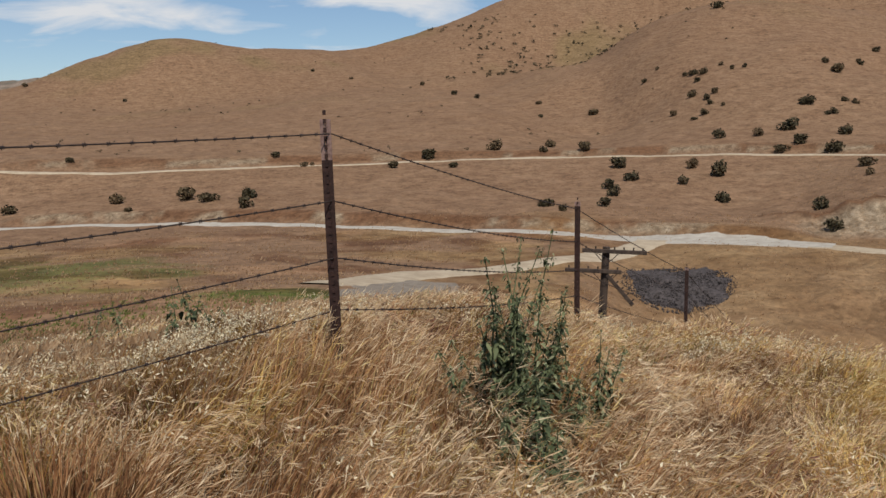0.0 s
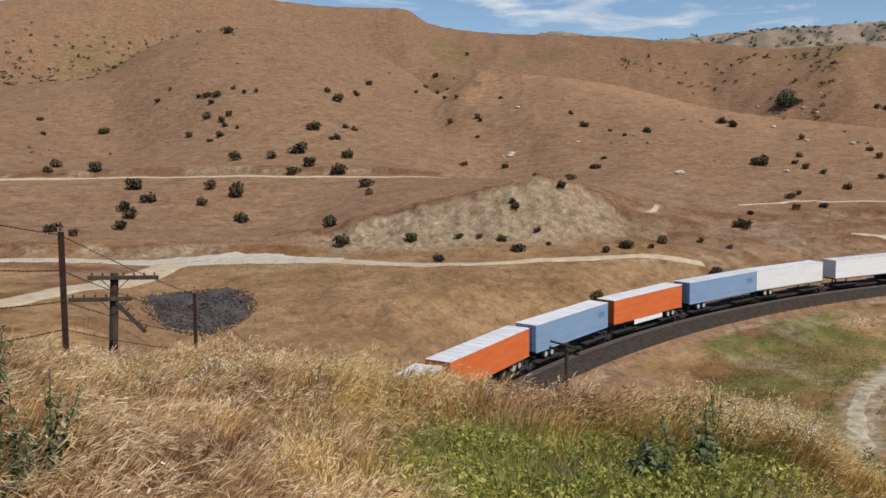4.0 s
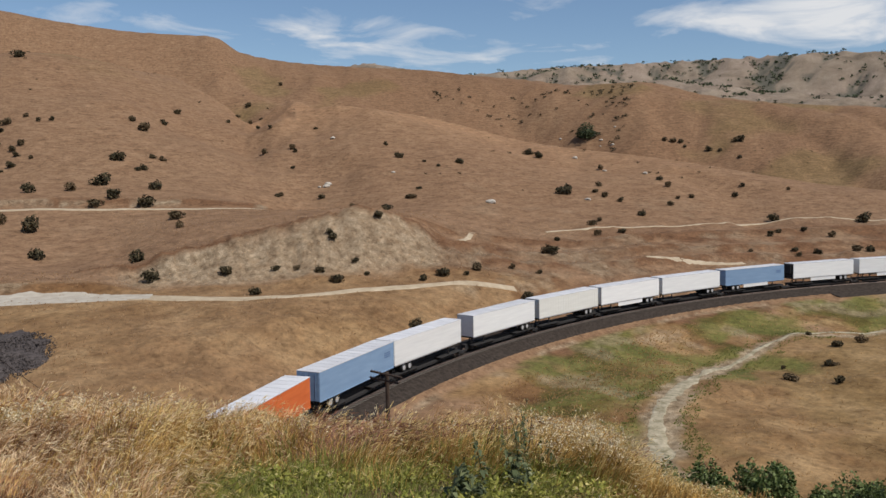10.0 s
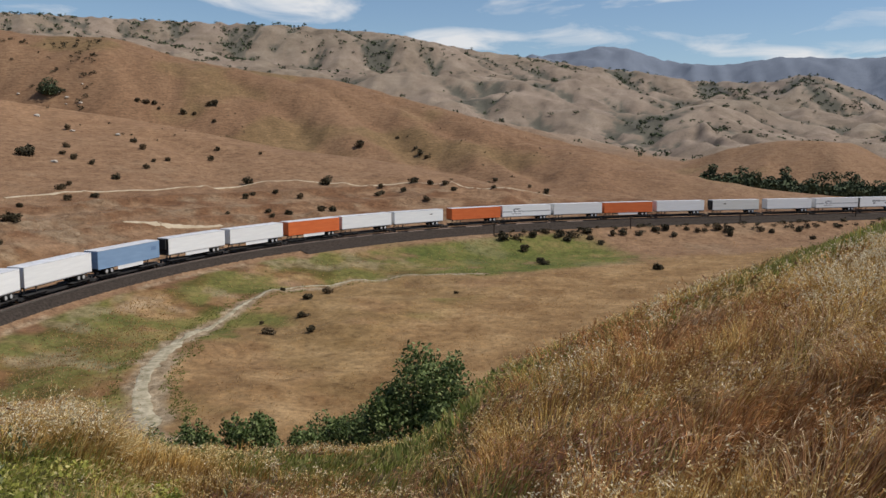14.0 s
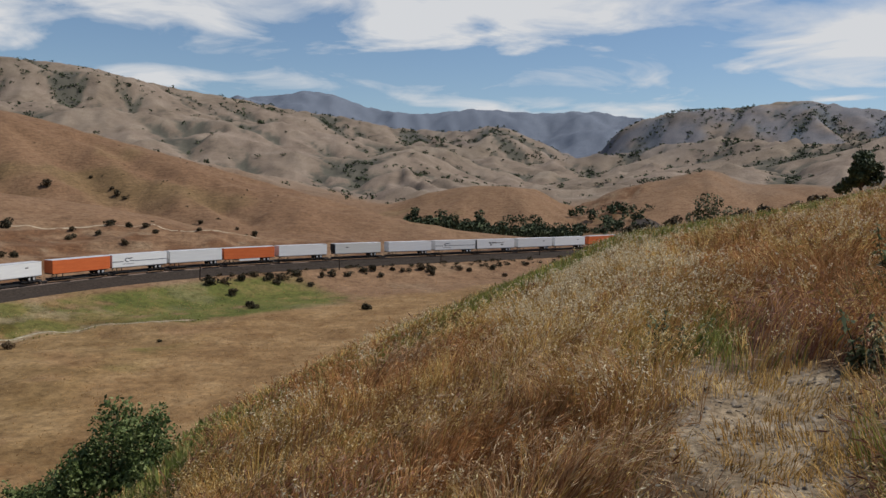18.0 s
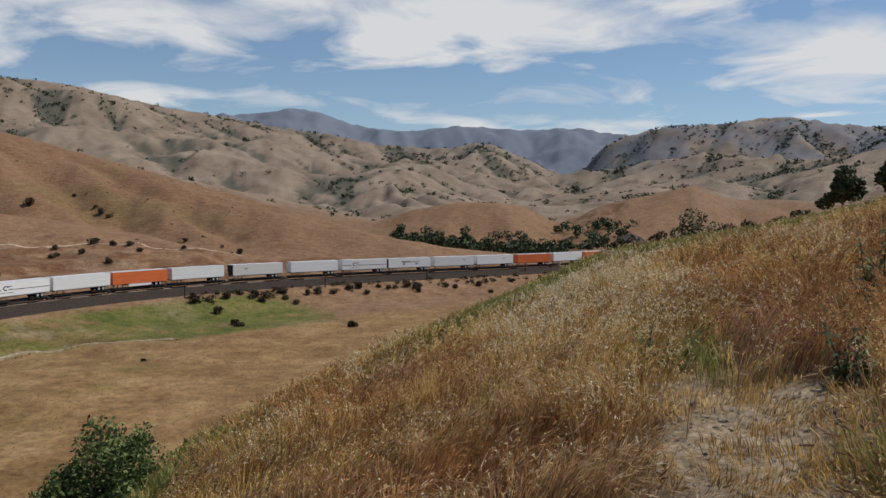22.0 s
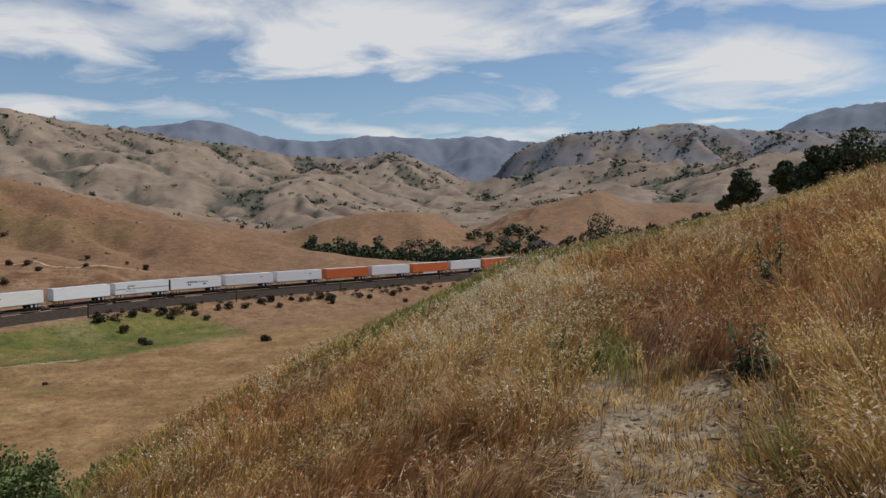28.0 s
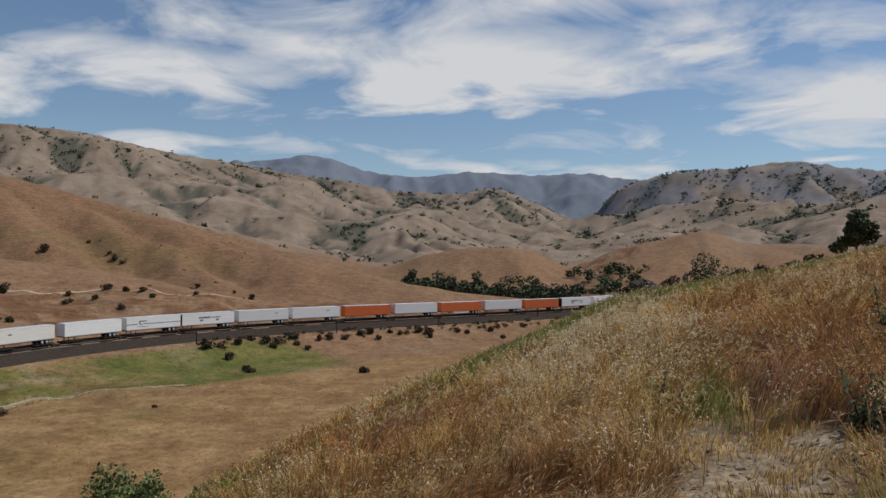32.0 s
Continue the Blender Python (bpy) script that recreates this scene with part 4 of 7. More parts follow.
def box(bm, x0, x1, y0, y1, z0, z1, bevel=0.0):
    vs = [bm.verts.new((x, y, z)) for x in (x0, x1) for y in (y0, y1) for z in (z0, z1)]
    fs = [bm.faces.new([vs[i] for i in q]) for q in ((0, 1, 3, 2), (4, 6, 7, 5), (0, 4, 5, 1), (2, 3, 7, 6), (0, 2, 6, 4), (1, 5, 7, 3))]
    if bevel:
        es = {e for f in fs for e in f.edges}
        bmesh.ops.bevel(bm, geom=list(es), offset=bevel, segments=1, affect="EDGES")
    return bm


def rod(bm, a, b, r0, r1=None, sides=8):
    """A tapered round bar from a to b."""
    a, b = Vector(a), Vector(b)
    r1 = r0 if r1 is None else r1
    q = (b - a).to_track_quat("Z", "Y")
    rings = []
    for c, r in ((a, r0), (b, r1)):
        rings.append([bm.verts.new(c + q @ Vector((r * math.cos(2 * math.pi * k / sides), r * math.sin(2 * math.pi * k / sides), 0))) for k in range(sides)])
    for k in range(sides):
        bm.faces.new((rings[0][k], rings[0][(k + 1) % sides], rings[1][(k + 1) % sides], rings[1][k]))
    bm.faces.new(rings[0][::-1])
    bm.faces.new(rings[1])
    return bm


def disc(bm, x, y0, y1, z, r, sides=16, hub=0.0):
    """A wheel lying on the y axis, with a dished outer face when hub is given."""
    prof = [(y0, r * 0.94), (y0 + (y1 - y0) * 0.15, r), (y0 + (y1 - y0) * 0.85, r), (y1, r * 0.94)]
    if hub:
        prof = [(y0 + 0.05, hub), *prof, (y1 - 0.05, hub)]
    rings = [[bm.verts.new((x + rr * math.cos(2 * math.pi * k / sides), yy, z + rr * math.sin(2 * math.pi * k / sides))) for k in range(sides)] for yy, rr in prof]
    for a, b in zip(rings[:-1], rings[1:]):
        for k in range(sides):
            bm.faces.new((a[k], b[k], b[(k + 1) % sides], a[(k + 1) % sides]))
    bm.faces.new(rings[0])
    bm.faces.new(rings[-1][::-1])
    return bm


def bmn():
    return bmesh.new()


# ---------------------------------------------------------------- the railway
def strip(name, prof, s0, s1, ds, mat):
    """A loft along the line of a cross-section of (offset, height over the rail)."""
    ss = np.arange(s0, s1 + 0.01, ds)
    vs = []
    for off, h in prof:
        x, y, _ = on_line(ss, off)
        vs.append(np.stack([x, y, rail_z(ss) + h], -1))
    v = np.stack(vs, 1)
    n, m = v.shape[:2]
    i, j = np.arange(n - 1)[:, None], np.arange(m - 1)[None, :]
    f = np.stack(np.broadcast_arrays(i * m + j, i * m + j + 1, (i + 1) * m + j + 1, (i + 1) * m + j), -1).reshape(-1, 4)
    return raw_mesh(name, v.reshape(-1, 3), f, mat, None, False)


def railway():
    bed = strip("ballast_bed", [(-9.0, -1.15), (-7.0, -0.92), (-4.2, -0.62), (-2.2, -0.30), (-1.6, -0.20), (1.6, -0.20), (2.1, -0.36), (3.0, -0.74), (4.2, -1.45), (5.2, -2.6)], -165, 640, 3.0, MAT["ballast"])
    tagged(bed, "dark grey gravel railway embankment", "railway bed", kind="structure")
    apron = strip("ballast_slope", [(3.6, -1.0), (5.0, -1.42), (6.2, -1.60), (7.0, -2.4)], 10, 640, 3.0, MAT["ballast"])
    tagged(apron, "dark gravel slope of the railway embankment", "railway bed", kind="structure")
    track = new("railway_track")
    tagged(track, "single rusty railway track on dark sleepers", "railway track", kind="structure")
    for off in (-0.7175, 0.7175):
        r = strip("rail", [(off - 0.075, -0.17), (off - 0.03, -0.14), (off - 0.036, -0.02), (off, 0.0), (off + 0.036, -0.02), (off + 0.03, -0.14), (off + 0.075, -0.17)], -165, 640, 3.0, MAT["rail"])
        r.parent = track
    ss = np.arange(-164, 640, 0.62)
    x, y, th = on_line(ss)
    vs, fs = [], []
    for k in range(len(ss)):
        c, s, z = math.cos(th[k]), math.sin(th[k]), rail_z(ss[k])
        for u in (-0.12, 0.12):
            for w in (-1.3, 1.3):
                for h in (-0.26, -0.165):
                    vs.append((x[k] + u * c + w * s, y[k] + u * s - w * c, z + h))
        o = 8 * k
        fs += [(o, o + 1, o + 3, o + 2), (o + 4, o + 6, o + 7, o + 5), (o, o + 4, o + 5, o + 1), (o + 2, o + 3, o + 7, o + 6), (o + 1, o + 5, o + 7, o + 3)]
    ties = raw_mesh("sleepers", vs, fs, MAT["tie"], track)
    tagged(ties, kind="stuff")


railway()

# ---------------------------------------------------------------- the train
TL, TW, BOX0, BOX1 = 16.15, 2.6, 1.02, 4.05      # trailer: length, width, floor and roof over its tyres
DECK = 0.95                                      # tyres stand this high over the rail
PITCH, SPEED = 17.722, 7.284


def trailer(paint, ribs=0, reefer=False, skirt=False, mark=""):
    """A 53-foot road trailer; nose towards -x, its axles towards +x."""
    t = new("freight_trailer")
    h = TL / 2
    body = bmn()
    xs = [(-h + 0.04, 0.0)]
    for k in range(ribs):
        x = -h + 0.35 + k * (TL - 0.7) / (ribs - 1)
        xs += [(x - 0.06, 0.0), (x - 0.04, 0.012), (x + 0.04, 0.012), (x + 0.06, 0.0)]
    xs.append((h - 0.05, 0.0))
    ring = [(x, TW / 2 + o) for x, o in xs] + [(x, -TW / 2 - o) for x, o in xs[::-1]]
    lo = [body.verts.new((x, y, BOX0 + 0.12)) for x, y in ring]
    hi = [body.verts.new((x, y, BOX1 - 0.10)) for x, y in ring]
    for k in range(len(ring)):
        body.faces.new((lo[k], hi[k], hi[(k + 1) % len(ring)], lo[(k + 1) % len(ring)]))
    body.faces.new(lo)
    body.faces.new(hi[::-1])
    bmesh.ops.recalc_face_normals(body, faces=body.faces)
    part("body", body, MAT[paint], t)
    roof = bmn()
    box(roof, -h, h, -TW / 2 - 0.012, TW / 2 + 0.012, BOX1 - 0.09, BOX1, 0.025)
    for k in range(12):
        x = -h + 0.7 + k * (TL - 1.4) / 11
        box(roof, x - 0.03, x + 0.03, -TW / 2 + 0.06, TW / 2 - 0.06, BOX1 + 0.004, BOX1 + 0.016)
    part("roof", roof, MAT["roof"], t, "dusty pale roof")
    for sgn in (-1, 1):
        y = sgn * TW / 2
        part("bottom_rail", box(bmn(), -h + 0.03, h - 0.03, min(y, y + sgn * 0.02), max(y, y + sgn * 0.02), BOX0, BOX0 + 0.13), MAT["trim" if paint.startswith("white") else paint], t)
        part("corner_post", box(bmn(), -h - 0.01, -h + 0.10, min(y * 0.97, y * 1.012), max(y * 0.97, y * 1.012), BOX0 + 0.1, BOX1 - 0.08, 0.01), MAT["trim" if paint.startswith("white") else paint], t)
    fl = bmn()
    box(fl, -h + 0.06, h - 0.06, -TW / 2 + 0.05, TW / 2 - 0.05, BOX0 - 0.06, BOX0 + 0.10)
    for k in range(20):
        x = -h + 0.5 + k * (TL - 1) / 19
        box(fl, x - 0.03, x + 0.03, -TW / 2 + 0.08, TW / 2 - 0.08, BOX0 - 0.16, BOX0 - 0.05)
    part("floor_frame", fl, MAT["dark"], t)
    for sgn in (-1, 1):
        d = bmn()
        box(d, h - 0.045, h + 0.0, min(0.012 * sgn, sgn * (TW / 2 - 0.06)), max(0.012 * sgn, sgn * (TW / 2 - 0.06)), BOX0 + 0.1, BOX1 - 0.14, 0.012)
        for yy in (0.25, 0.85):
            rod(d, (h + 0.02, sgn * yy, BOX0 + 0.15), (h + 0.02, sgn * yy, BOX1 - 0.2), 0.018, sides=5)
        part("rear_door", d, MAT[paint], t)
        lg = bmn()
        box(lg, -h + 2.85, -h + 2.99, sgn * 0.95 - 0.07, sgn * 0.95 + 0.07, 0.12, BOX0, 0.01)
        box(lg, -h + 2.77, -h + 3.07, sgn * 0.95 - 0.13, sgn * 0.95 + 0.13, 0.06, 0.12)
        rod(lg, (-h + 2.95, sgn * 0.95, 0.35), (-h + 3.8, sgn * 0.7, BOX0), 0.03, sides=5)
        part("landing_leg", lg, MAT["dark"], t)
    bg = bmn()
    for sgn in (-1, 1):
        box(bg, h - 4.4, h - 1.0, sgn * 0.5 - 0.06, sgn * 0.5 + 0.06, 0.66, BOX0 - 0.05)
    for ax in (h - 3.4, h - 2.15):
        rod(bg, (ax, -1.0, 0.5), (ax, 1.0, 0.5), 0.07)
    part("bogie_frame", bg, MAT["dark"], t)
    part("bumper", box(bmn(), h - 0.12, h, -1.1, 1.1, 0.52, 0.62, 0.01), MAT["dark"], t)
    for ax in (h - 3.4, h - 2.15):
        for sgn in (-1, 1):
            y0, y1 = sorted((sgn * 0.72, sgn * 1.28))
            wh = part("wheel", disc(bmn(), ax, y0, y1, 0.5, 0.5, 16, 0.30), MAT["tyre"], t, "black dual tyre", True)
            ya, yb = sorted((sgn * 1.20, sgn * 1.262))
            part("rim", disc(bmn(), ax, ya, yb, 0.5, 0.29, 12), MAT["rim"], wh, "pale steel rim")
    if skirt:
        for sgn in (-1, 1):
            y = sgn * (TW / 2 - 0.03)
            part("side_skirt", box(bmn(), -h + 4.6, h - 4.9, min(y, y - sgn * 0.03), max(y, y - sgn * 0.03), 0.38, BOX0, 0.01), MAT["white"], t, "white aerodynamic side skirt")
    if reefer:
        part("cooling_unit", box(bmn(), -h - 0.42, -h + 0.0, -0.95, 0.95, BOX0 + 0.95, BOX1 - 0.15, 0.08), MAT["dark"], t, "black refrigeration unit")
        part("nose_panel", box(bmn(), -h - 0.008, -h + 0.035, -TW / 2 + 0.1, TW / 2 - 0.1, BOX0 + 0.15, BOX1 - 0.12), MAT["dark"], t, "dark nose panel")
    for side in (-1, 1):
        y0 = side * (TW / 2 + 0.004)

        def bar(x0, x1, z0, z1, mat, name="lettering", slant=0.0):
            b = bmn()
            q = [(x0, z0), (x1, z0), (x1 + slant, z1), (x0 + slant, z1)]
            f0 = [b.verts.new((x, y0, z)) for x, z in q]
            f1 = [b.verts.new((x, y0 + side * 0.004, z)) for x, z in q]
            b.faces.new(f1 if side < 0 else f1[::-1])
            for k in range(4):
                b.faces.new((f0[k], f0[(k + 1) % 4], f1[(k + 1) % 4], f1[k]))
            part(name, b, MAT[mat], t)
        if mark == "emblem":
            bar(-h + 0.1, -h + 3.2, 2.30, 2.45, "ink", "stripe")
            bar(-h + 6.4, h - 0.1, 2.30, 2.45, "ink", "stripe")
            for k in range(7):
                a0 = 2 * math.pi * k / 9 + 0.6
                cx, cz = -h + 4.3 + 0.62 * math.cos(a0), 2.72 + 0.42 * math.sin(a0)
                bar(cx - 0.22, cx + 0.22, cz - 0.10, cz + 0.10, "ink", "emblem", 0.12)
            bar(-h + 4.9, -h + 6.1, 2.35, 2.55, "ink", "emblem", 0.25)
            bar(-h + 4.6, -h + 5.7, 3.0, 3.2, "ink", "emblem", 0.3)
            bar(-h + 3.0, -h + 6.2, 1.72, 1.82, "ink")
        elif mark == "text":
            for k in range(8):
                bar(-h + 5.0 + k * 0.42, -h + 5.3 + k * 0.42, 2.62, 3.10, "black_ink", "lettering", 0.12)
            for k in range(9):
                bar(-h + 8.5 + k * 0.36, -h + 8.72 + k * 0.36, 2.66, 2.95, "black_ink", "lettering", 0.06)
            for x in (-h + 5.4, -h + 10.2):
                for k in range(2):
                    bar(x + k * 0.5, x + 0.4 + k * 0.5, 1.95, 2.38, "black_ink", "panel_mark")
        elif mark == "small":
            bar(h - 4.6, h - 3.7, 2.85, 3.05, "black_ink")
        elif mark == "front":
            bar(-h + 3.6, -h + 4.6, 2.75, 2.98, "black_ink")
        elif mark == "stamp":
            for k in range(3):
                bar(-h + 0.9, -h + 2.3, 2.95 - k * 0.22, 3.12 - k * 0.22, "stamp_ink")
    return t


def spine_car():
    """One platform of a spine car: a narrow central girder, decks for the tyres, a hitch and the bogies at one joint."""
    c = new("spine_car")
    h = PITCH / 2
    sp = bmn()
    box(sp, -h + 0.25, h - 0.25, -0.34, 0.34, 0.30, 1.05, 0.03)
    box(sp, -h + 2.2, h - 2.2, -0.75, 0.75, 0.30, 0.62, 0.03)
    part("spine", sp, MAT["dark"], c, "black central girder")
    for x0, x1 in ((-h + 1.0, -h + 6.2), (h - 6.2, h - 1.0)):
        for sgn in (-1, 1):
            ya, yb = sorted((sgn * 0.34, sgn * 1.36))
            d = bmn()
            box(d, x0, x1, ya, yb, 0.84, 0.94, 0.01)
            for k in range(4):
                x = x0 + 0.5 + k * (x1 - x0 - 1) / 3
                box(d, x - 0.05, x + 0.05, ya, yb, 0.66, 0.84)
            part("deck", d, MAT["dark"], c)
    ht = bmn()
    rod(ht, (-h + 2.3, -0.4, 0.9), (-h + 2.0, -0.12, 1.85), 0.06, sides=6)
    rod(ht, (-h + 2.3, 0.4, 0.9), (-h + 2.0, 0.12, 1.85), 0.06, sides=6)
    rod(ht, (-h + 1.2, 0, 0.9), (-h + 1.95, 0, 1.85), 0.07, sides=6)
    box(ht, -h + 1.6, -h + 2.35, -0.35, 0.35, 1.80, 1.90, 0.02)
    part("hitch", ht, MAT["dark"], c, "black folding trailer hitch")
    cp = bmn()
    box(cp, h - 0.4, h + 0.35, -0.16, 0.16, 0.62, 0.92, 0.02)
    part("coupler", cp, MAT["dark"], c)
    for sgn in (-1, 1):
        lad = bmn()
        for x in (-h + 0.55, -h + 0.95):
            rod(lad, (x, sgn * 1.2, 0.45), (x, sgn * 1.2, 1.7), 0.02, sides=4)
        for z in (0.6, 0.9, 1.2, 1.5):
            rod(lad, (-h + 0.55, sgn * 1.2, z), (-h + 0.95, sgn * 1.2, z), 0.016, sides=4)
        part("ladder", lad, MAT["dark"], c)
    bo = bmn()
    for sgn in (-1, 1):
        box(bo, h - 1.25, h + 1.25, sgn * 1.0 - 0.08, sgn * 1.0 + 0.08, 0.38, 0.62, 0.03)
        box(bo, h - 0.45, h + 0.45, sgn * 1.0 - 0.10, sgn * 1.0 + 0.10, 0.22, 0.70, 0.05)
    box(bo, h - 0.25, h + 0.25, -1.0, 1.0, 0.42, 0.66)
    bogie = part("bogie", bo, MAT["dark"], c)
    for x in (h - 0.88, h + 0.88):
        for sgn in (-1, 1):
            ya, yb = sorted((sgn * 0.68, sgn * 0.82))
            part("wheel", disc(bmn(), x, ya, yb, 0.42, 0.42, 14), MAT["rail"], bogie, "", True)
    return c


# paint, ribs, refrigerated, skirt, mark, nose turned to the rear
KINDS = {
    "A": ("white", 0, False, False, ""), "R": ("white_rib", 24, False, False, ""), "S": ("white", 0, False, True, ""),
    "B": ("blue", 0, False, False, "stamp"), "b": ("blue", 0, False, True, "stamp"), "O": ("orange", 30, False, False, ""), "o": ("orange", 0, False, True, ""),
    "G": ("white", 0, False, False, "emblem"), "T": ("white", 0, True, False, "text"), "F": ("white", 0, True, True, ""), "W": ("white_rib", 0, True, False, "front"),
    "M": ("white", 0, False, False, "small"),
}
LABELS = {
    "A": "white box trailer with a dusty roof", "R": "chalky white ribbed box trailer", "S": "white box trailer with a low side skirt",
    "B": "faded blue box trailer with small rear stamp", "b": "faded blue box trailer with white side skirt", "O": "orange ribbed box trailer with pale roof", "o": "orange smooth-sided box trailer with white skirt",
    "G": "white box trailer with dark blue stripe and emblem", "T": "white refrigerated trailer with black lettering", "F": "white refrigerated trailer with black nose unit", "W": "off-white refrigerated trailer with black nose",
    "M": "white box trailer with a small dark mark",
}
FIRST = -3
CONSIST = "ATTOBoBAARSAbFSoAMOGAoAWAGTMMOAoAOTA"
TURNED = {1, 3, 4, 9}
SLACK = {3: 0.4, 4: -0.9, 5: 0.7, 6: 0.4, 7: -0.2, 8: -0.8, 9: -0.7, 10: 0.4, 11: 0.4, 12: 0.6, 14: -0.5, 15: 1.0, 16: 0.1, 17: -0.5, 18: -1.3, 19: -1.4, 20: -0.1, 21: 1.1, 22: 1.0, 24: -0.1, 25: -0.4}


def roll_stock():
    proto, moving = {}, []
    car0 = spine_car()
    tagged(car0, "dark spine car platform carrying a road trailer", "railcar", "spine cars of the train")
    for k, code in enumerate(CONSIST):
        i = FIRST + k
        if code not in proto:
            tr = proto[code] = trailer(*KINDS[code])
            tagged(tr, LABELS[code], "trailer", "trailers on the train")
        else:
            tr = copy_thing(proto[code], Matrix())
        car = car0 if k == 0 else copy_thing(car0, Matrix())
        moving.append((i, tr, car))
    return moving


STOCK = roll_stock()


def motions():
    for i, tr, car in STOCK:
        rows_t, rows_c = [], []
        for t in range(0, 33):
            s = PITCH * (i - 9) + SLACK.get(i, 0.0) + (9 - t) * SPEED
            x, y, th = on_line(max(min(s, 695), -415))
            z = rail_z(s)
            tilt = -math.degrees(math.atan(GRADE))
            rows_c.append((t, pose(x, y, z, 0, tilt, math.degrees(th))))
            m = pose(x, y, z + DECK, 0, tilt, math.degrees(th))
            rows_t.append((t, m @ pose(0, 0, 0, 0, 0, 180) if i in TURNED else m))
        walk(tr, rows_t)
        walk(car, rows_c)


# ---------------------------------------------------------------- dirt roads and trails
def drape(name, pts, width, mat, label, category, rise=0.07, ragged=0.25, seed=1):
    """A worn way laid on the land along a smoothed line of plan points; width: one value or one a point."""
    p = np.array(pts, float)
    d = np.concatenate([[0], np.cumsum(np.hypot(*np.diff(p, axis=0).T))])
    q = np.arange(0, d[-1], 1.5)
    x, y = pchip(d, p[:, 0], q), pchip(d, p[:, 1], q)
    w = np.interp(q, d, np.broadcast_to(np.asarray(width, float), d.shape))
    tx, ty = np.gradient(x), np.gradient(y)
    ln = np.hypot(tx, ty)
    nx, ny = -ty / ln, tx / ln
    cols = np.linspace(-1, 1, 7)
    v = []
    for k, c in enumerate(cols):
        ww = w / 2 * (1 + ragged * fbm(q / 3.0, np.full_like(q, 3.1 * k), 4, seed + (k > 3)))
        vx, vy = x + nx * ww * c, y + ny * ww * c
        edge = -0.12 if k in (0, 6) else rise
        v.append(np.stack([vx, vy, ground_at(vx, vy) + edge], -1))
    v = np.stack(v, 1)
    n, m = v.shape[:2]
    i, j = np.arange(n - 1)[:, None], np.arange(m - 1)[None, :]
    f = np.stack(np.broadcast_arrays(i * m + j, i * m + j + 1, (i + 1) * m + j + 1, (i + 1) * m + j), -1).reshape(-1, 4)
    return tagged(raw_mesh(name, v.reshape(-1, 3), f, MAT[mat], None, True), label, category, kind="structure")


drape("road", VALLEY_ROAD, [4.2, 4.2, 4.4, 5, 7, 11, 7], "gravel", "pale gravel valley road", "road", 0.12, 0.15, 3)
drape("road", [(60, 125), (68, 114), (78, 106.5), (97, 103.5), (117, 96)], [7, 4, 3, 2.6, 1.5], "road", "narrow pale dirt road beside the railway", "road", 0.10, 0.3, 5)
drape("road", [(-9, 74), (-6, 83), (-0.8, 95.8), (5.9, 100.5), (13.6, 107.2), (22.6, 115.3), (33, 130), (39, 138)], [5, 6.5, 7, 5.5, 5, 5, 6, 8], "road", "pale dirt spur road below the fence", "road", 0.14, 0.3, 7)
drape("gravel_pad", [(-3, 57), (-1.5, 68), (0, 80), (0, 90)], [8, 13, 15, 9], "pad", "grey gravel pad beside the spur road", "gravel pad", 0.10, 0.5, 17)
drape("trail", HILL_TRACK, 2.1, "road", "pale dirt track on the hill terrace", "trail", 0.12, 0.4, 9)
drape("trail", [(178, 137), (186, 136), (211, 123), (252, 109), (270, 81), (290, 41), (296, 16)], 1.2, "road", "thin dirt track along the slope", "trail", 0.10, 0.5, 11)
drape("trail", TRAIL, [3.2, 3.0, 2.6, 2.2, 1.7, 1.2, 0.9, 0.7, 0.5], "trail_dirt", "pale dirt trail across the meadow", "trail", 0.05, 1.1, 13)
drape("trail", [(163, 98), (171, 92), (186, 86)], 1.6, "road", "short pale dirt track by the railway", "trail", 0.08, 0.4, 15)
drape("trail", [(128, 126), (149, 136)], 1.5, "road", "short pale dirt track over the cutting", "trail", 0.08, 0.4, 16)


# ---------------------------------------------------------------- shrubs and trees
def leaf_cards(rng, blobs, n, size, lean=0.35, shell=0.45):
    """n small leaf plates on the skins of some ellipsoids: vertices and quads."""
    b = np.array(blobs, float)
    vol = (b[:, 3] * b[:, 4] * b[:, 5]) ** (2 / 3)
    k = rng.choice(len(b), n, p=vol / vol.sum())
    d = rng.normal(size=(n, 3))
    d /= np.linalg.norm(d, axis=1)[:, None]
    rad = (1 - shell * rng.random(n) ** 2)[:, None]
    c = b[k, :3] + d * b[k, 3:6] * rad
    nor = d + lean * 2.2 * rng.normal(size=(n, 3))
    nor /= np.linalg.norm(nor, axis=1)[:, None]
    a = np.cross(nor, rng.normal(size=(n, 3)))
    a /= np.linalg.norm(a, axis=1)[:, None]
    e = np.cross(nor, a)
    s = (size * (0.6 + 0.8 * rng.random(n)))[:, None]
    v = np.stack([c + a * s, c + e * s * 0.55 + nor * s * 0.15, c - a * s, c - e * s * 0.55 - nor * s * 0.1], 1)
    return v.reshape(-1, 3), np.arange(4 * n).reshape(-1, 4)


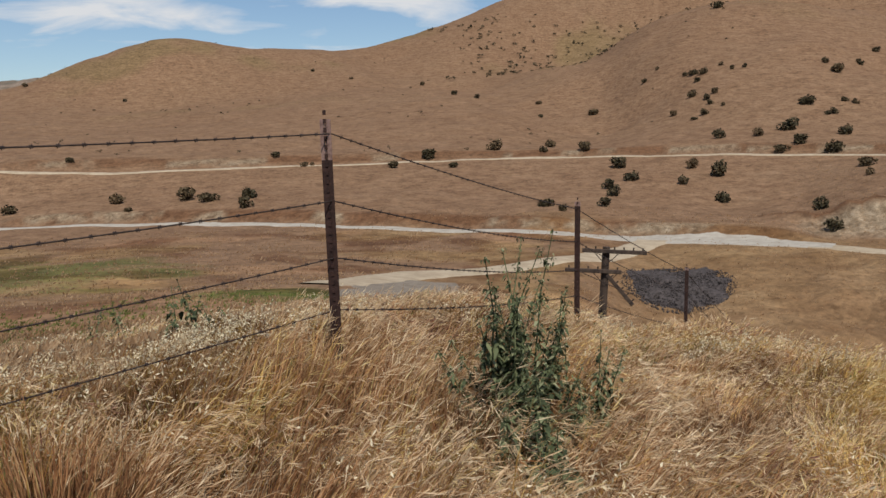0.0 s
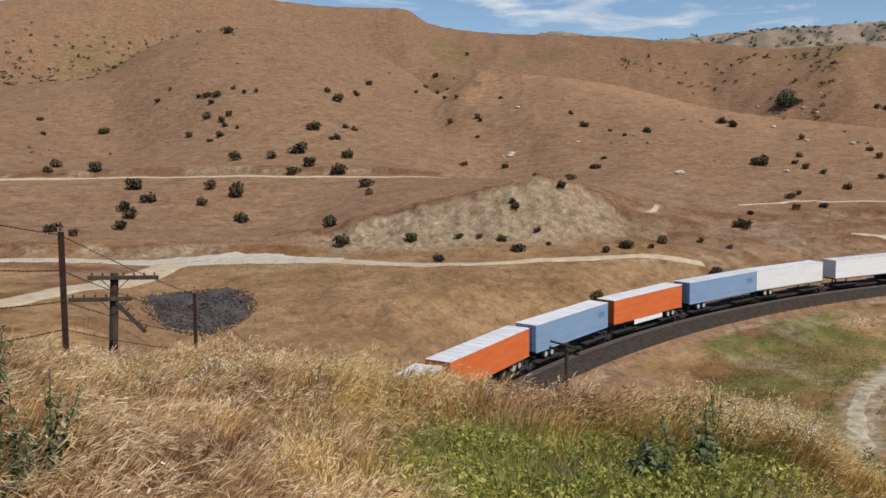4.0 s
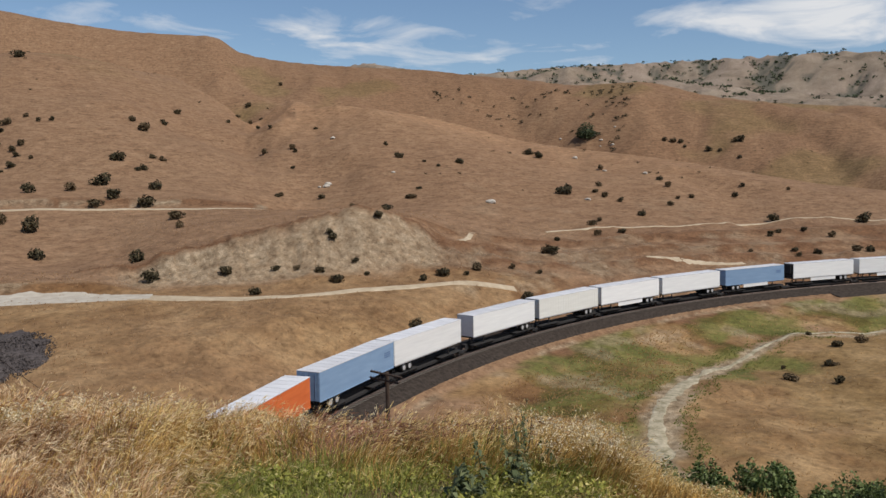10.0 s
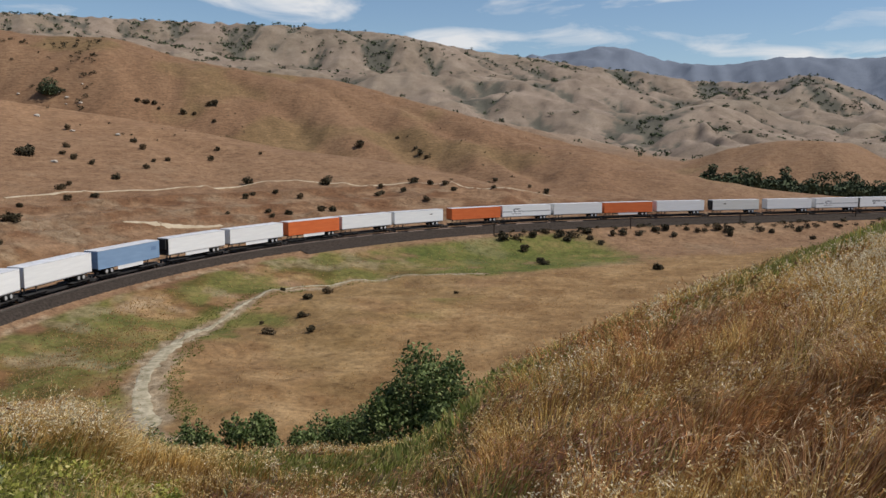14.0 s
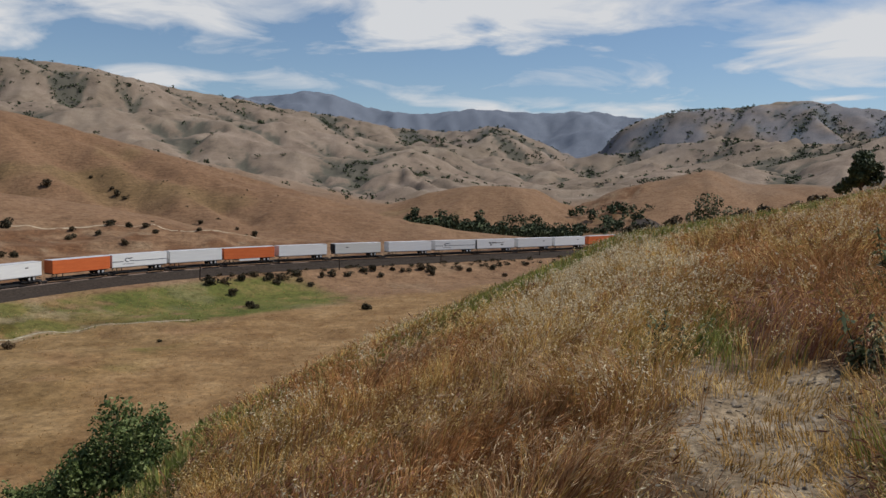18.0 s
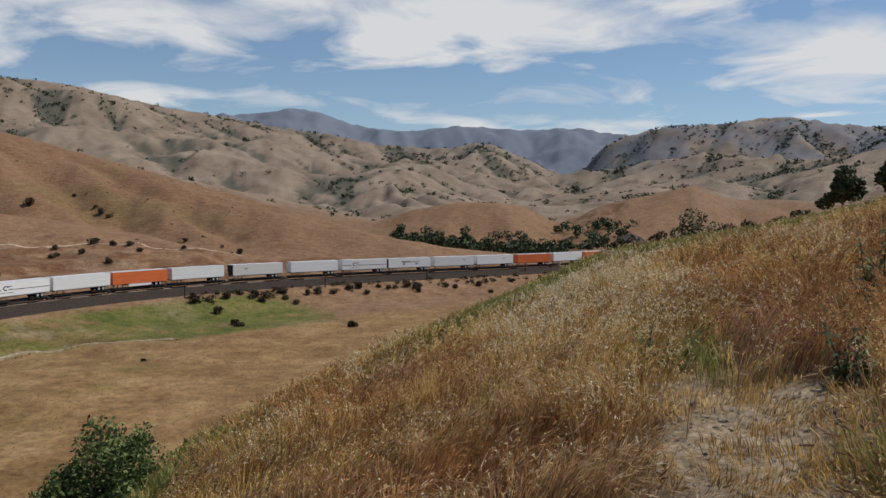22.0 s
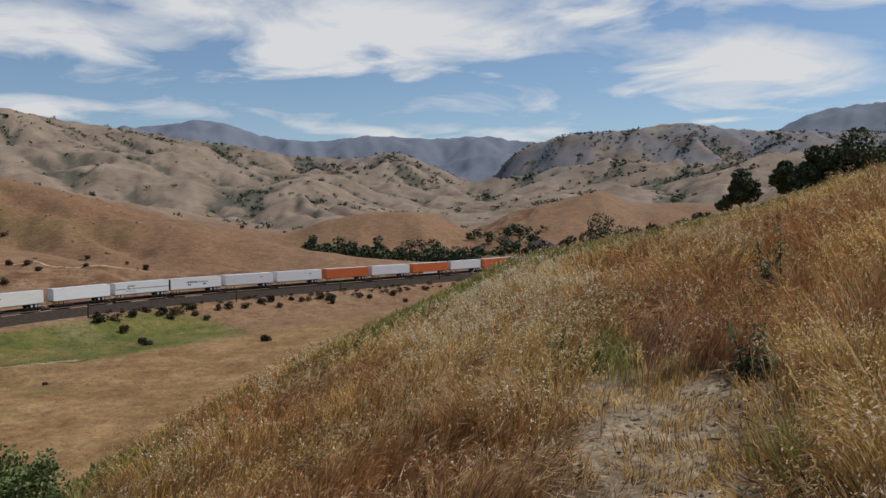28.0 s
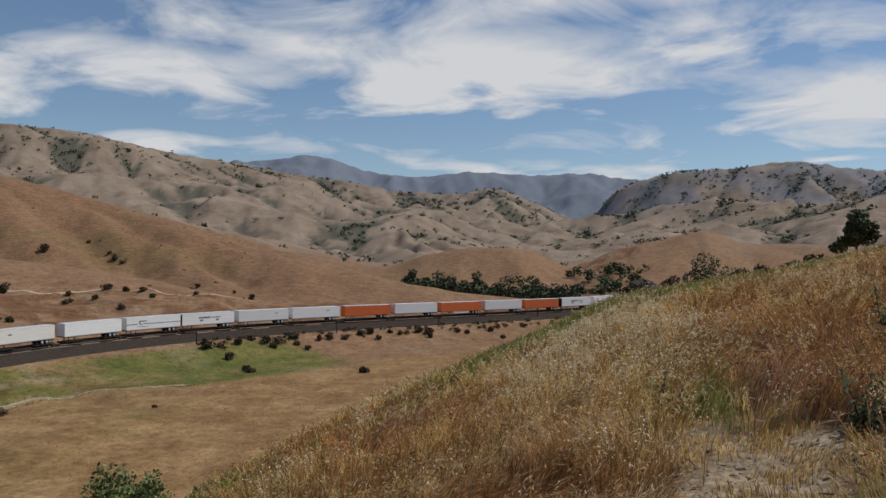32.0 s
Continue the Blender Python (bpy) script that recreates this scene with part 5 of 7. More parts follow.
def shrub_mesh(seed, n, size, squat=0.62, mat="bush"):
    """A shrub one metre wide, of several lobes on short stems."""
    rng = np.random.default_rng(seed)
    blobs = [(0, 0, squat * 0.42, 0.30, 0.30, squat * 0.45)]
    for k in range(7):
        a = rng.random() * 6.28
        r = 0.14 + 0.17 * rng.random()
        s = 0.13 + 0.13 * rng.random()
        blobs.append((r * math.cos(a), r * math.sin(a), squat * (0.25 + 0.5 * rng.random()), s, s, s * 0.9))
    v, f = leaf_cards(rng, blobs, n, size)
    v[:, 2] = np.maximum(v[:, 2], -0.04)
    ob = raw_mesh("shrub_form", v, f, MAT[mat])
    me = ob.data
    bpy.data.objects.remove(ob)
    return me


SHRUBS = [shrub_mesh(100 + k, 330, 0.075, 0.50 + 0.07 * k) for k in range(5)]
WEST_SLOPE = [(-223, 508, 3.7), (-156, 475, 2.7), (-92, 232, 2.3), (-38, 195, 4.0), (-37, 185, 4.0), (-68, 198, 4.4), (-53, 198, 5.4), (-47, 194,
              4.5), (-91, 193, 3.7), (-63, 188, 2.1), (-39, 241, 3.2), (-30, 234, 2.2), (-28, 235, 1.6), (-6, 230, 3.4), (4, 241, 4.8), (10, 227,
              3.0), (23, 247, 4.6), (42, 260, 4.2), (36, 240, 2.9), (47, 237, 4.5), (51, 214, 5.2), (50, 198, 4.1), (43, 189, 3.3), (42, 180, 3.2),
              (37, 166, 3.2), (26, 170, 3.2), (28, 162, 2.2), (61, 193, 3.0), (68, 208, 3.5)]
WEST_TERRACE = [(71, 199, 4.8), (64, 177, 4.0), (95, 235, 3.7), (85, 237, 3.7), (105, 239, 5.9), (93, 215, 4.0), (99, 217, 4.7), (103, 208, 4.6), (99,
                185, 4.2), (92, 170, 2.3), (115, 227, 4.4), (20, 416, 3.8), (6, 512, 3.4), (30, 402, 3.2), (55, 377, 3.0), (52, 350, 2.3), (73, 349,
                4.7), (88, 290, 3.2), (109, 323, 4.0), (107, 327, 3.7), (105, 331, 2.3), (105, 317, 3.1), (104, 295, 2.9), (100, 292, 2.8), (99, 285,
                2.4), (98, 301, 3.8), (94, 276, 3.1), (101, 279, 1.9)]
HIGH_SLOPE = [(90, 274, 2.3), (94, 349, 2.9), (101, 355, 2.0), (117, 326, 2.3), (118, 317, 2.2), (122, 315, 2.2), (151, 313, 2.8), (149, 300, 5.3),
              (169, 322, 2.9), (186, 342, 3.1), (122, 263, 3.9), (125, 252, 2.6), (134, 264, 2.4), (136, 261, 1.9), (147, 415, 5.9), (-61, 535, 2.8),
              (-36, 512, 2.8)]
CUTTING_SHRUBS = [(73, 152, 3.8), (68, 136, 3.1), (78, 129, 2.8), (88, 122, 1.4), (90, 118, 2.0), (88, 111, 1.9), (74, 114, 2.3), (107, 105, 2.2),
                  (117, 106, 1.9), (96, 123, 1.4), (97, 117, 1.4), (85, 124, 1.6), (116, 93, 2.4), (106, 92, 1.5), (87, 91, 2.2), (146, 112, 2.9),
                  (171, 128, 1.6), (229, 169, 5.0), (278, 218, 3.7), (282, 225, 2.9), (229, 215, 2.9), (218, 216, 1.7), (217, 235, 3.0), (175, 228,
                  2.6), (162, 233, 2.3), (159, 230, 2.2), (160, 215, 1.8), (106, 121, 1.5)]
GULLY_SHRUBS = [(316, 489, 4.7), (362, 518, 3.8), (250, 376, 2.7), (214, 314, 2.3), (266, 426, 3.4), (214, 348, 2.4), (235, 373, 2.9), (242, 373,
                2.7), (228, 345, 2.5), (202, 282, 3.3), (200, 277, 2.3), (197, 294, 3.3), (187, 261, 1.9), (230, 303, 2.5), (151, 313, 2.3), (150,
                302, 4.0), (169, 324, 2.4), (185, 342, 2.6), (121, 264, 3.9), (123, 252, 2.6), (134, 264, 2.4), (136, 262, 1.9), (225, 252, 1.8),
                (169, 189, 3.1), (183, 194, 2.9), (138, 167, 2.0), (159, 198, 1.7), (193, 200, 1.9)]
MIDDLE_SLOPE = [(217, 236, 3.0), (228, 215, 3.4), (167, 188, 3.0), (183, 193, 3.2), (160, 199, 2.1), (138, 167, 1.7), (281, 226, 3.8), (278, 217,
                2.9), (232, 170, 4.6), (280, 189, 2.7), (250, 169, 2.8), (240, 164, 2.3), (237, 158, 2.6), (235, 151, 2.2), (274, 160, 2.9), (265,
                151, 2.8), (254, 141, 1.9), (244, 138, 2.2), (223, 136, 2.8), (259, 139, 2.3), (473, 224, 3.4), (290, 136, 2.6), (280, 134, 2.5),
                (344, 153, 3.9), (293, 121, 1.7), (481, 247, 4.3), (203, 137, 2.0), (225, 251, 1.8), (220, 225, 1.7), (218, 216, 1.7), (466, 133,
                6.4)]
TERRACE_SHRUBS = [(264, 87, 4.4), (254, 109, 3.6), (186, 126, 2.7), (198, 136, 2.6), (147, 111, 3.0), (116, 93, 2.4), (107, 105, 2.4), (102, 105,
                  1.8), (116, 105, 2.1), (111, 103, 1.4), (87, 91, 2.0), (88, 111, 2.4), (106, 121, 2.1), (125, 104, 1.5), (128, 100, 1.3), (96, 122,
                  1.9), (97, 114, 1.4), (194, 124, 2.2), (171, 128, 1.7), (222, 96, 2.3), (234, 92, 2.0), (235, 85, 2.3), (210, 79, 2.4), (210, 85,
                  2.1), (221, 74, 3.1), (224, 72, 2.8), (266, 69, 2.5), (257, 68, 2.9)]
EAST_TERRACE = [(264, 61, 2.5), (279, 61, 3.8), (281, 56, 2.7), (282, 51, 2.7), (276, 47, 2.6), (257, 52, 2.4), (421, 51, 3.4), (291, 36, 2.3), (314,
                19, 2.9), (398, 32, 2.2), (478, 270, 5.1), (474, 273, 4.4), (481, 265, 4.3), (494, 233, 5.8), (492, 236, 4.3), (483, 241, 2.9), (477,
                261, 2.9), (484, 102, 4.6), (491, 107, 3.3), (477, 97, 3.9), (513, 123, 2.8), (203, 81, 1.7), (260, 67, 2.2), (227, 96, 2.0), (197,
                90, 1.4)]
FIELD_SHRUBS = [(144, 47, 2.2), (136, 48, 1.9), (124, 45, 1.4), (124, 44, 1.2), (114, 46, 2.3), (112, 39, 1.6), (143, 55, 1.2), (151, 25, 0.9),
                (121, 50, 0.7), (196, 12, 2.3), (214, 18, 2.8)]
BANK_SHRUBS = [(219, 24, 3.5), (222, 21, 2.1), (226, 17, 3.0), (231, 14, 2.5), (231, 10, 3.1), (232, 7, 2.8), (228, 8, 2.4), (237, 3, 2.8), (233,
               2, 2.2), (230, -1, 2.4), (199, 13, 2.4), (243, -11, 2.3), (248, -16, 2.6), (250, -19, 2.7), (246, -21, 2.3), (253, -25, 2.0),
               (253, -28, 2.0), (257, -34, 3.1), (256, -37, 3.1), (253, -37, 2.4), (261, -47, 2.1), (261, -50, 2.1), (265, -58, 2.9), (256, -60,
               2.1), (189, -13, 2.8), (241, -7, 2.2), (239, -4, 2.2)]
CREST_SHRUBS = [tuple(round(v, 1) for v in bearing_xy(*q)) + (w,) for q, w in (((111.2, 36), 0.8), ((112.1, 37), 1.1), ((113.9, 38), 0.9), ((118.4, 42), 0.8), ((119.6, 43), 1.0), ((121.2, 47), 1.2), ((122.6, 48), 1.3))]
FAMILIES = [(WEST_SLOPE, "slope above the gravel road"), (WEST_TERRACE, "hill terrace"), (HIGH_SLOPE, "high grass slope"), (CUTTING_SHRUBS, "pale cut bank"),
            (GULLY_SHRUBS, "dry gully"), (MIDDLE_SLOPE, "middle slope"), (TERRACE_SHRUBS, "lower terrace"), (EAST_TERRACE, "slope behind the railway"),
            (FIELD_SHRUBS, "meadow inside the bend"), (BANK_SHRUBS, "railway embankment foot"), (CREST_SHRUBS, "near grass crest")]


def hill_shrubs():
    rng = random.Random(5)
    for pts, where in FAMILIES:
        for x, y, w in pts:
            me = SHRUBS[rng.randrange(5)]
            ob = new("hill_shrub", me)
            s = max(1.0, w * 1.12)
            ob.matrix_world = Matrix.LocRotScale((x, y, float(ground_at(x, y)) - 0.05 * s), Euler((0, 0, rng.random() * 6.28)), (s, s, s * (0.85 + 0.3 * rng.random())))
            size = "small" if w < 2.2 else ("broad" if w > 4 else "rounded")
            tagged(ob, size + " dark olive shrub on the " + where, "shrub", "shrubs on the " + where)


hill_shrubs()


def scatter(name, n, pick, size, mat, label, category, cards, card, seed, squat=0.8):
    """Far growth that nobody could count, as one mesh of many leafy clumps."""
    rng = np.random.default_rng(seed)
    x, y = pick(rng, n)
    n = len(x)
    s = (size * (0.55 + 0.9 * rng.random(n)))[:, None]
    foot = np.stack([x, y, ground_at(x, y)], -1)[:, None, :] - np.array([0, 0, 0.02]) * s[:, :, None]
    hub = np.stack([rng.normal(size=(n, 4)) * 0.22 * s, rng.normal(size=(n, 4)) * 0.22 * s, s * squat * (0.3 + 0.3 * rng.random((n, 4)))], -1)
    k = rng.integers(0, 4, (n, cards))
    d = rng.normal(size=(n, cards, 3))
    d /= np.linalg.norm(d, axis=2)[..., None]
    c = foot + np.take_along_axis(hub, k[..., None].repeat(3, 2), 1) + d * np.array([0.34, 0.34, 0.30 * squat]) * s[:, :, None] * (1 - 0.45 * rng.random((n, cards, 1)) ** 2)
    nor = d + 0.77 * rng.normal(size=d.shape)
    nor /= np.linalg.norm(nor, axis=2)[..., None]
    a = np.cross(nor, rng.normal(size=d.shape))
    a /= np.linalg.norm(a, axis=2)[..., None]
    e = np.cross(nor, a)
    g = card * s[:, :, None] * (0.6 + 0.8 * rng.random((n, cards, 1)))
    v = np.stack([c + a * g, c + e * g * 0.55, c - a * g, c - e * g * 0.55], 2).reshape(-1, 3)
    return tagged(raw_mesh(name, v, np.arange(len(v)).reshape(-1, 4), MAT[mat]), label, category, kind="stuff")


def fan_pick(b0, b1, r0, r1, keep=None):
    def pick(rng, n):
        b, r = np.radians(b0 + (b1 - b0) * rng.random(n * 14)), np.sqrt(r0 * r0 + (r1 * r1 - r0 * r0) * rng.random(n * 14))
        x, y = r * np.sin(b), r * np.cos(b)
        if keep is not None:
            ok = keep(x, y, rng)
            x, y = x[ok], y[ok]
        return x[:n], y[:n]
    return pick


def patchy(scale, cut, seed):
    return lambda x, y, rng: fbm(x / scale, y / scale, 3, seed) + 0.25 * rng.normal(size=len(x)) > cut


def along_line(s0, s1, o0, o1):
    def pick(rng, n):
        at = s0 + (s1 - s0) * rng.random(n)
        x, y, _ = on_line(at, o0 + (o1 - o0) * rng.random(n) ** 1.6)
        return x, y
    return pick


def in_ravines(cut):
    return lambda x, y, rng: (sample(GULLY, x, y) + 0.9 * fbm(x / 240, y / 240, 3, 33) + 0.25 * rng.normal(size=len(x)) < cut) | (rng.random(len(x)) < 0.03)


scatter("crest_scrub", 230, fan_pick(1, 18, 480, 650, patchy(60, 0.0, 81)), 2.5, "bush", "scattered small dark shrubs on the high hill", "scrub", 26, 0.16, 201)
scatter("slope_scrub", 130, fan_pick(45, 58, 530, 650, patchy(50, 0.12, 82)), 2.6, "bush", "scattered small dark shrubs on the far slope", "scrub", 26, 0.16, 202)
scatter("slope_scrub", 420, fan_pick(-24, 88, 245, 620, patchy(50, 0.12, 83)), 1.15, "bush", "sparse low shrubs on dry grass slopes", "scrub", 20, 0.17, 203)
scatter("embankment_scrub", 150, along_line(72, 290, 7.2, 13.5), 1.7, "bush", "low dark brown scrub along the embankment foot", "scrub", 60, 0.12, 209, 0.6)
scatter("oak_woods", 2300, fan_pick(44, 134, 850, 2400, in_ravines(-0.55)), 8.0, "oak", "scattered dark oaks on the grey foothills", "trees", 22, 0.17, 204)
scatter("oak_woods", 4500, fan_pick(44, 134, 1900, 3300, in_ravines(-0.35)), 11, "oak", "dense dark oaks on the far range", "trees", 14, 0.2, 205)
scatter("oak_woods", 1500, fan_pick(106, 134, 1500, 2900, in_ravines(-0.15)), 8.5, "oak", "oaks dotting the scrubby mountain slope", "trees", 14, 0.2, 208)
scatter("valley_woods", 190, fan_pick(96.3, 107.6, 500, 575, patchy(60, -0.25, 88)), 8.5, "oak", "dark undergrowth and small oaks on the valley floor", "trees", 90, 0.11, 206, 0.9)
scatter("valley_woods", 34, fan_pick(107.5, 112.5, 600, 720), 9, "oak", "dark row of oaks along the valley floor", "trees", 90, 0.11, 207, 0.9)


def tree(name, x, y, height, width, seed, label, lobes=11, cards=2600, card=0.24, mat="oak", base=None):
    """A broad tree: forked trunk, limbs, and a crown of lobes with gaps."""
    rng = np.random.default_rng(seed)
    z = float(ground_at(x, y)) if base is None else base
    t = new(name)
    t.location = (x, y, z - 0.1)
    bm = bmn()
    fork = max(height * 0.25, height - width * 0.75)
    rod(bm, (0, 0, 0), (0.1, 0, fork), width * 0.045, width * 0.034, 9)
    blobs = []
    for k in range(lobes):
        a = 6.283 * k / lobes + rng.normal() * 0.3
        r = width * (0.10 + 0.28 * rng.random())
        zz = height - min(height * 0.78, width * (0.16 + 0.52 * rng.random() + 0.5 * r / width))
        s = width * (0.13 + 0.08 * rng.random())
        c = (r * math.cos(a), r * math.sin(a), zz)
        blobs.append((*c, s, s, s * 0.72))
        mid = (c[0] * 0.45, c[1] * 0.45, fork + (zz - fork) * 0.45)
        rod(bm, (0.1, 0, fork * 0.96), mid, width * 0.022, width * 0.014, 6)
        rod(bm, mid, c, width * 0.014, width * 0.004, 5)
    blobs.append((0, 0, height - width * 0.16, width * 0.22, width * 0.22, width * 0.15))
    part("trunk", bm, MAT["bark"], t, "grey branching trunk")
    v, f = leaf_cards(rng, blobs, cards, card)
    raw_mesh("crown", v, f, MAT[mat], t)
    return tagged(t, label, "tree")


tree("oak_tree", 462.5, 322.5, 10.0, 21, 301, "lone dark oak on the dry hillside", 13, 2600, 0.55)
vr = random.Random(44)
for bq in (97.0, 97.9, 98.8, 99.6, 100.5, 101.4, 102.2, 102.8, 103.3, 104.1, 105.0, 105.7, 106.4, 107.0):
    tx, ty = bearing_xy(bq + 0.2 * vr.random(), 520 + 60 * vr.random())
    tree("oak_tree", tx, ty, 9 + 8 * vr.random(), 13 + 9 * vr.random(), int(bq * 10), "large dark oak on the valley floor", 12, 900, 0.75)
for bq, rq, head, wq, sq, what in ((116.2, 110, 0.75, 8.6, 311, "rounded dark oak beyond the grass crest"), 
                                   (125.0, 84, 3.5, 4.1, 313, "dark oak standing over the grass crest"), (129.4, 76, 4.8, 4.6, 314, "large leaning dark oak on the grass crest"),
                                   (131.6, 76, 5.8, 6.0, 315, "tall spreading dark oak on the grass crest"), (134.2, 78, 6.5, 7.5, 316, "broad dark oak behind the grass crest"),
                                   (127.6, 80, 3.9, 3.0, 317, "low dark oak beside a larger one on the crest")):
    tx, ty = bearing_xy(bq, rq)
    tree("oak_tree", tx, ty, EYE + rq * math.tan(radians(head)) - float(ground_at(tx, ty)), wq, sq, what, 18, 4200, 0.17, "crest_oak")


def green_shrub(b, r, width, height, seed, label, cards, card):
    """A leafy green shrub with arching stems."""
    rng = np.random.default_rng(seed)
    x, y = bearing_xy(b, r)
    t = new("green_shrub")
    t.location = (x, y, float(ground_at(x, y)) - 0.08)
    bm, blobs = bmn(), []
    for k in range(18):
        a = 6.283 * rng.random()
        rr = width * 0.36 * math.sqrt(rng.random())
        zz = height * (0.22 + 0.56 * rng.random() * (1 - 0.9 * rr / width))
        s = width * (0.15 + 0.09 * rng.random())
        c = (rr * math.cos(a), rr * math.sin(a), zz)
        blobs.append((*c, s, s, s * 0.85))
        rod(bm, (c[0] * 0.15, c[1] * 0.15, 0), c, 0.022, 0.008, 5)
        for _ in range(2):
            tip = (c[0] * 1.15 + rng.normal() * 0.1, c[1] * 1.15 + rng.normal() * 0.1, min(height * 1.02, zz + s * (0.5 + 0.4 * rng.random())))
            rod(bm, c, tip, 0.008, 0.003, 4)
            blobs.append((*tip, s * 0.3, s * 0.3, s * 0.5))
    part("branchwork", bm, MAT["bark"], t, "thin grey-brown stems")
    v, f = leaf_cards(rng, blobs, cards, card, 0.5)
    v[:, 2] = np.maximum(v[:, 2], 0.02)
    raw_mesh("foliage", v, f, MAT["willow"], t)
    return tagged(t, label, "shrub", "green shrubs along the gully")


green_shrub(77.3, 20, 3.2, 3.0, 401, "large leafy green shrub at the gully edge", 12000, 0.052)
green_shrub(66.6, 19, 1.5, 1.75, 402, "rounded leafy green shrub in the gully", 4200, 0.045)
green_shrub(72.0, 22, 1.6, 2.0, 403, "low green shrub with upright shoots", 3000, 0.045)
green_shrub(73.6, 21, 1.0, 1.6, 404, "small green shrub beside the large one", 2000, 0.04)
green_shrub(70.2, 20, 0.9, 1.4, 405, "small pale green shrub in the gully", 1600, 0.04)
green_shrub(63.2, 19, 1.3, 1.3, 406, "low dark green shrub in the gully", 2000, 0.045)
green_shrub(60.8, 20, 1.4, 1.3, 407, "low dark green shrub near the trail", 2000, 0.045)
green_shrub(75.0, 22, 1.3, 2.0, 408, "low green shrub behind the large one", 2200, 0.045)


def gravel_heap():
    """The dark heap of old ballast dumped on the slope below the fence."""
    u, a = np.meshgrid(np.linspace(0, 1, 22), np.linspace(0, 2 * math.pi, 73)[:-1], indexing="ij")
    edge = 1 + 0.34 * fbm(np.cos(a) * 1.9, np.sin(a) * 1.9, 4, 124) + 0.08 * fbm(np.cos(a) * 7, np.sin(a) * 7, 2, 122)
    along, across = u * edge * np.cos(a) * 6.9 * (1 + 0.16 * np.sin(a) * u), u * edge * np.sin(a) * 10.5
    x, y = 32.6 + 0.95 * along + 0.30 * across, 105.5 - 0.28 * along + 0.95 * across
    z = ground_at(x, y) + 1.15 * (1 - u ** 1.6) + 0.35 * fbm(x / 1.8, y / 1.8, 4, 123) * (1 - u ** 4) - 0.15 * u ** 8
    n, m = u.shape
    i, j = np.arange(n - 1)[:, None], np.arange(m)[None, :]
    j2 = (j + 1) % m
    f = np.stack(np.broadcast_arrays(i * m + j, (i + 1) * m + j, (i + 1) * m + j2, i * m + j2), -1).reshape(-1, 4)
    t = tagged(new("gravel_heap"), "low dark grey heap of dumped ballast stones", "gravel heap")
    raw_mesh("heap_body", np.stack([x, y, z], -1).reshape(-1, 3), f, MAT["heap"], t)
    rng = np.random.default_rng(78)
    k = 2600
    aa, uu = 6.283 * rng.random(k), np.sqrt(rng.random(k)) * 1.06
    along, across = uu * np.cos(aa) * 6.9 * (1 + 0.16 * np.sin(aa) * uu), uu * np.sin(aa) * 10.5
    sx, sy = 32.6 + 0.95 * along + 0.30 * across, 105.5 - 0.28 * along + 0.95 * across
    c = np.stack([sx, sy, ground_at(sx, sy) + 1.15 * np.clip(1 - uu ** 1.6, 0, 1) + 0.05], -1)
    s = (0.05 + 0.09 * rng.random(k) ** 2)[:, None, None]
    shape = np.array([[1, 0, 0], [-1, 0, 0], [0, 1, 0], [0, -1, 0], [0, 0, 1], [0, 0, -1]]) * 1.0
    v = c[:, None, :] + s * (shape[None] + 0.45 * rng.normal(size=(k, 6, 3)))
    tri = np.array([[0, 2, 4], [2, 1, 4], [1, 3, 4], [3, 0, 4], [2, 0, 5], [1, 2, 5], [3, 1, 5], [0, 3, 5]])
    stones = raw_mesh("loose_stone_mass", v.reshape(-1, 3), (np.arange(k)[:, None, None] * 6 + tri[None]).reshape(-1, 3), MAT["heap"], t)
    tagged(stones, kind="stuff")


gravel_heap()


# ---------------------------------------------------------------- poles and the fence
def telegraph_pole(x, y, base, top, arms, turn, label, radius=0.13, lean=(0, 0)):
    """An old line pole; arms: (height below the top, length, shift along the arm)."""
    t = new("telegraph_pole")
    t.location = (x, y, base)
    t.rotation_euler = (radians(lean[0]), radians(lean[1]), radians(turn))
    h = top - base
    part("pole", rod(bmn(), (0, 0, 0), (0, 0, h), radius, radius * 0.8, 10), MAT["pole"], t, "weathered dark wooden pole")
    for down, length, shift in arms:
        a = bmn()
        box(a, shift - length / 2, shift + length / 2, -radius - 0.10, -radius * 0.7, h - down - 0.06, h - down + 0.06, 0.012)
        arm = part("crossarm", a, MAT["pole"], t, "dark wooden crossarm")
        n = max(4, int(length / 0.28))
        for k in range(n):
            xx = shift - length / 2 + 0.12 + k * (length - 0.24) / (n - 1)
            p = bmn()
            rod(p, (xx, -radius - 0.03, h - down + 0.05), (xx, -radius - 0.03, h - down + 0.15), 0.02, 0.028, 6)
            part("pin", p, MAT["pole"], arm)
        b = bmn()
        for sgn in (-1, 1):
            rod(b, (0, -radius - 0.02, h - down - 0.45), (sgn * 0.4, -radius - 0.02, h - down - 0.05), 0.012, sides=4)
        part("brace", b, MAT["wire"], t)
    return tagged(t, label, "utility pole", "old line poles")


for bq, rq, ht, turn in ((41.8, 65, 0, -86), (83.1, 223, 3.6, -75), (92.1, 248, 3.5, -85), (98.9, 270, 3.3, -85), (105.5, 300, 3.2, -85)):
    px, py = bearing_xy(bq, rq)
    pz = float(ground_at(px, py))
    if rq < 100:
        ht = EYE - rq * math.tan(radians(12.45)) - pz
    telegraph_pole(px, py, pz - 0.3, pz + ht, ((0.12, 3.3, 0.1), (0.62, 3.1, -0.1)) if rq < 100 else ((0.3, 1.5, 0.0),), turn, "old dark line pole with two crossarms by the railway" if rq < 100 else "short dark line pole beside the railway", 0.19, (2, 1) if rq < 100 else (0, 0))

FENCE_EYE = (-0.45, 0.0)


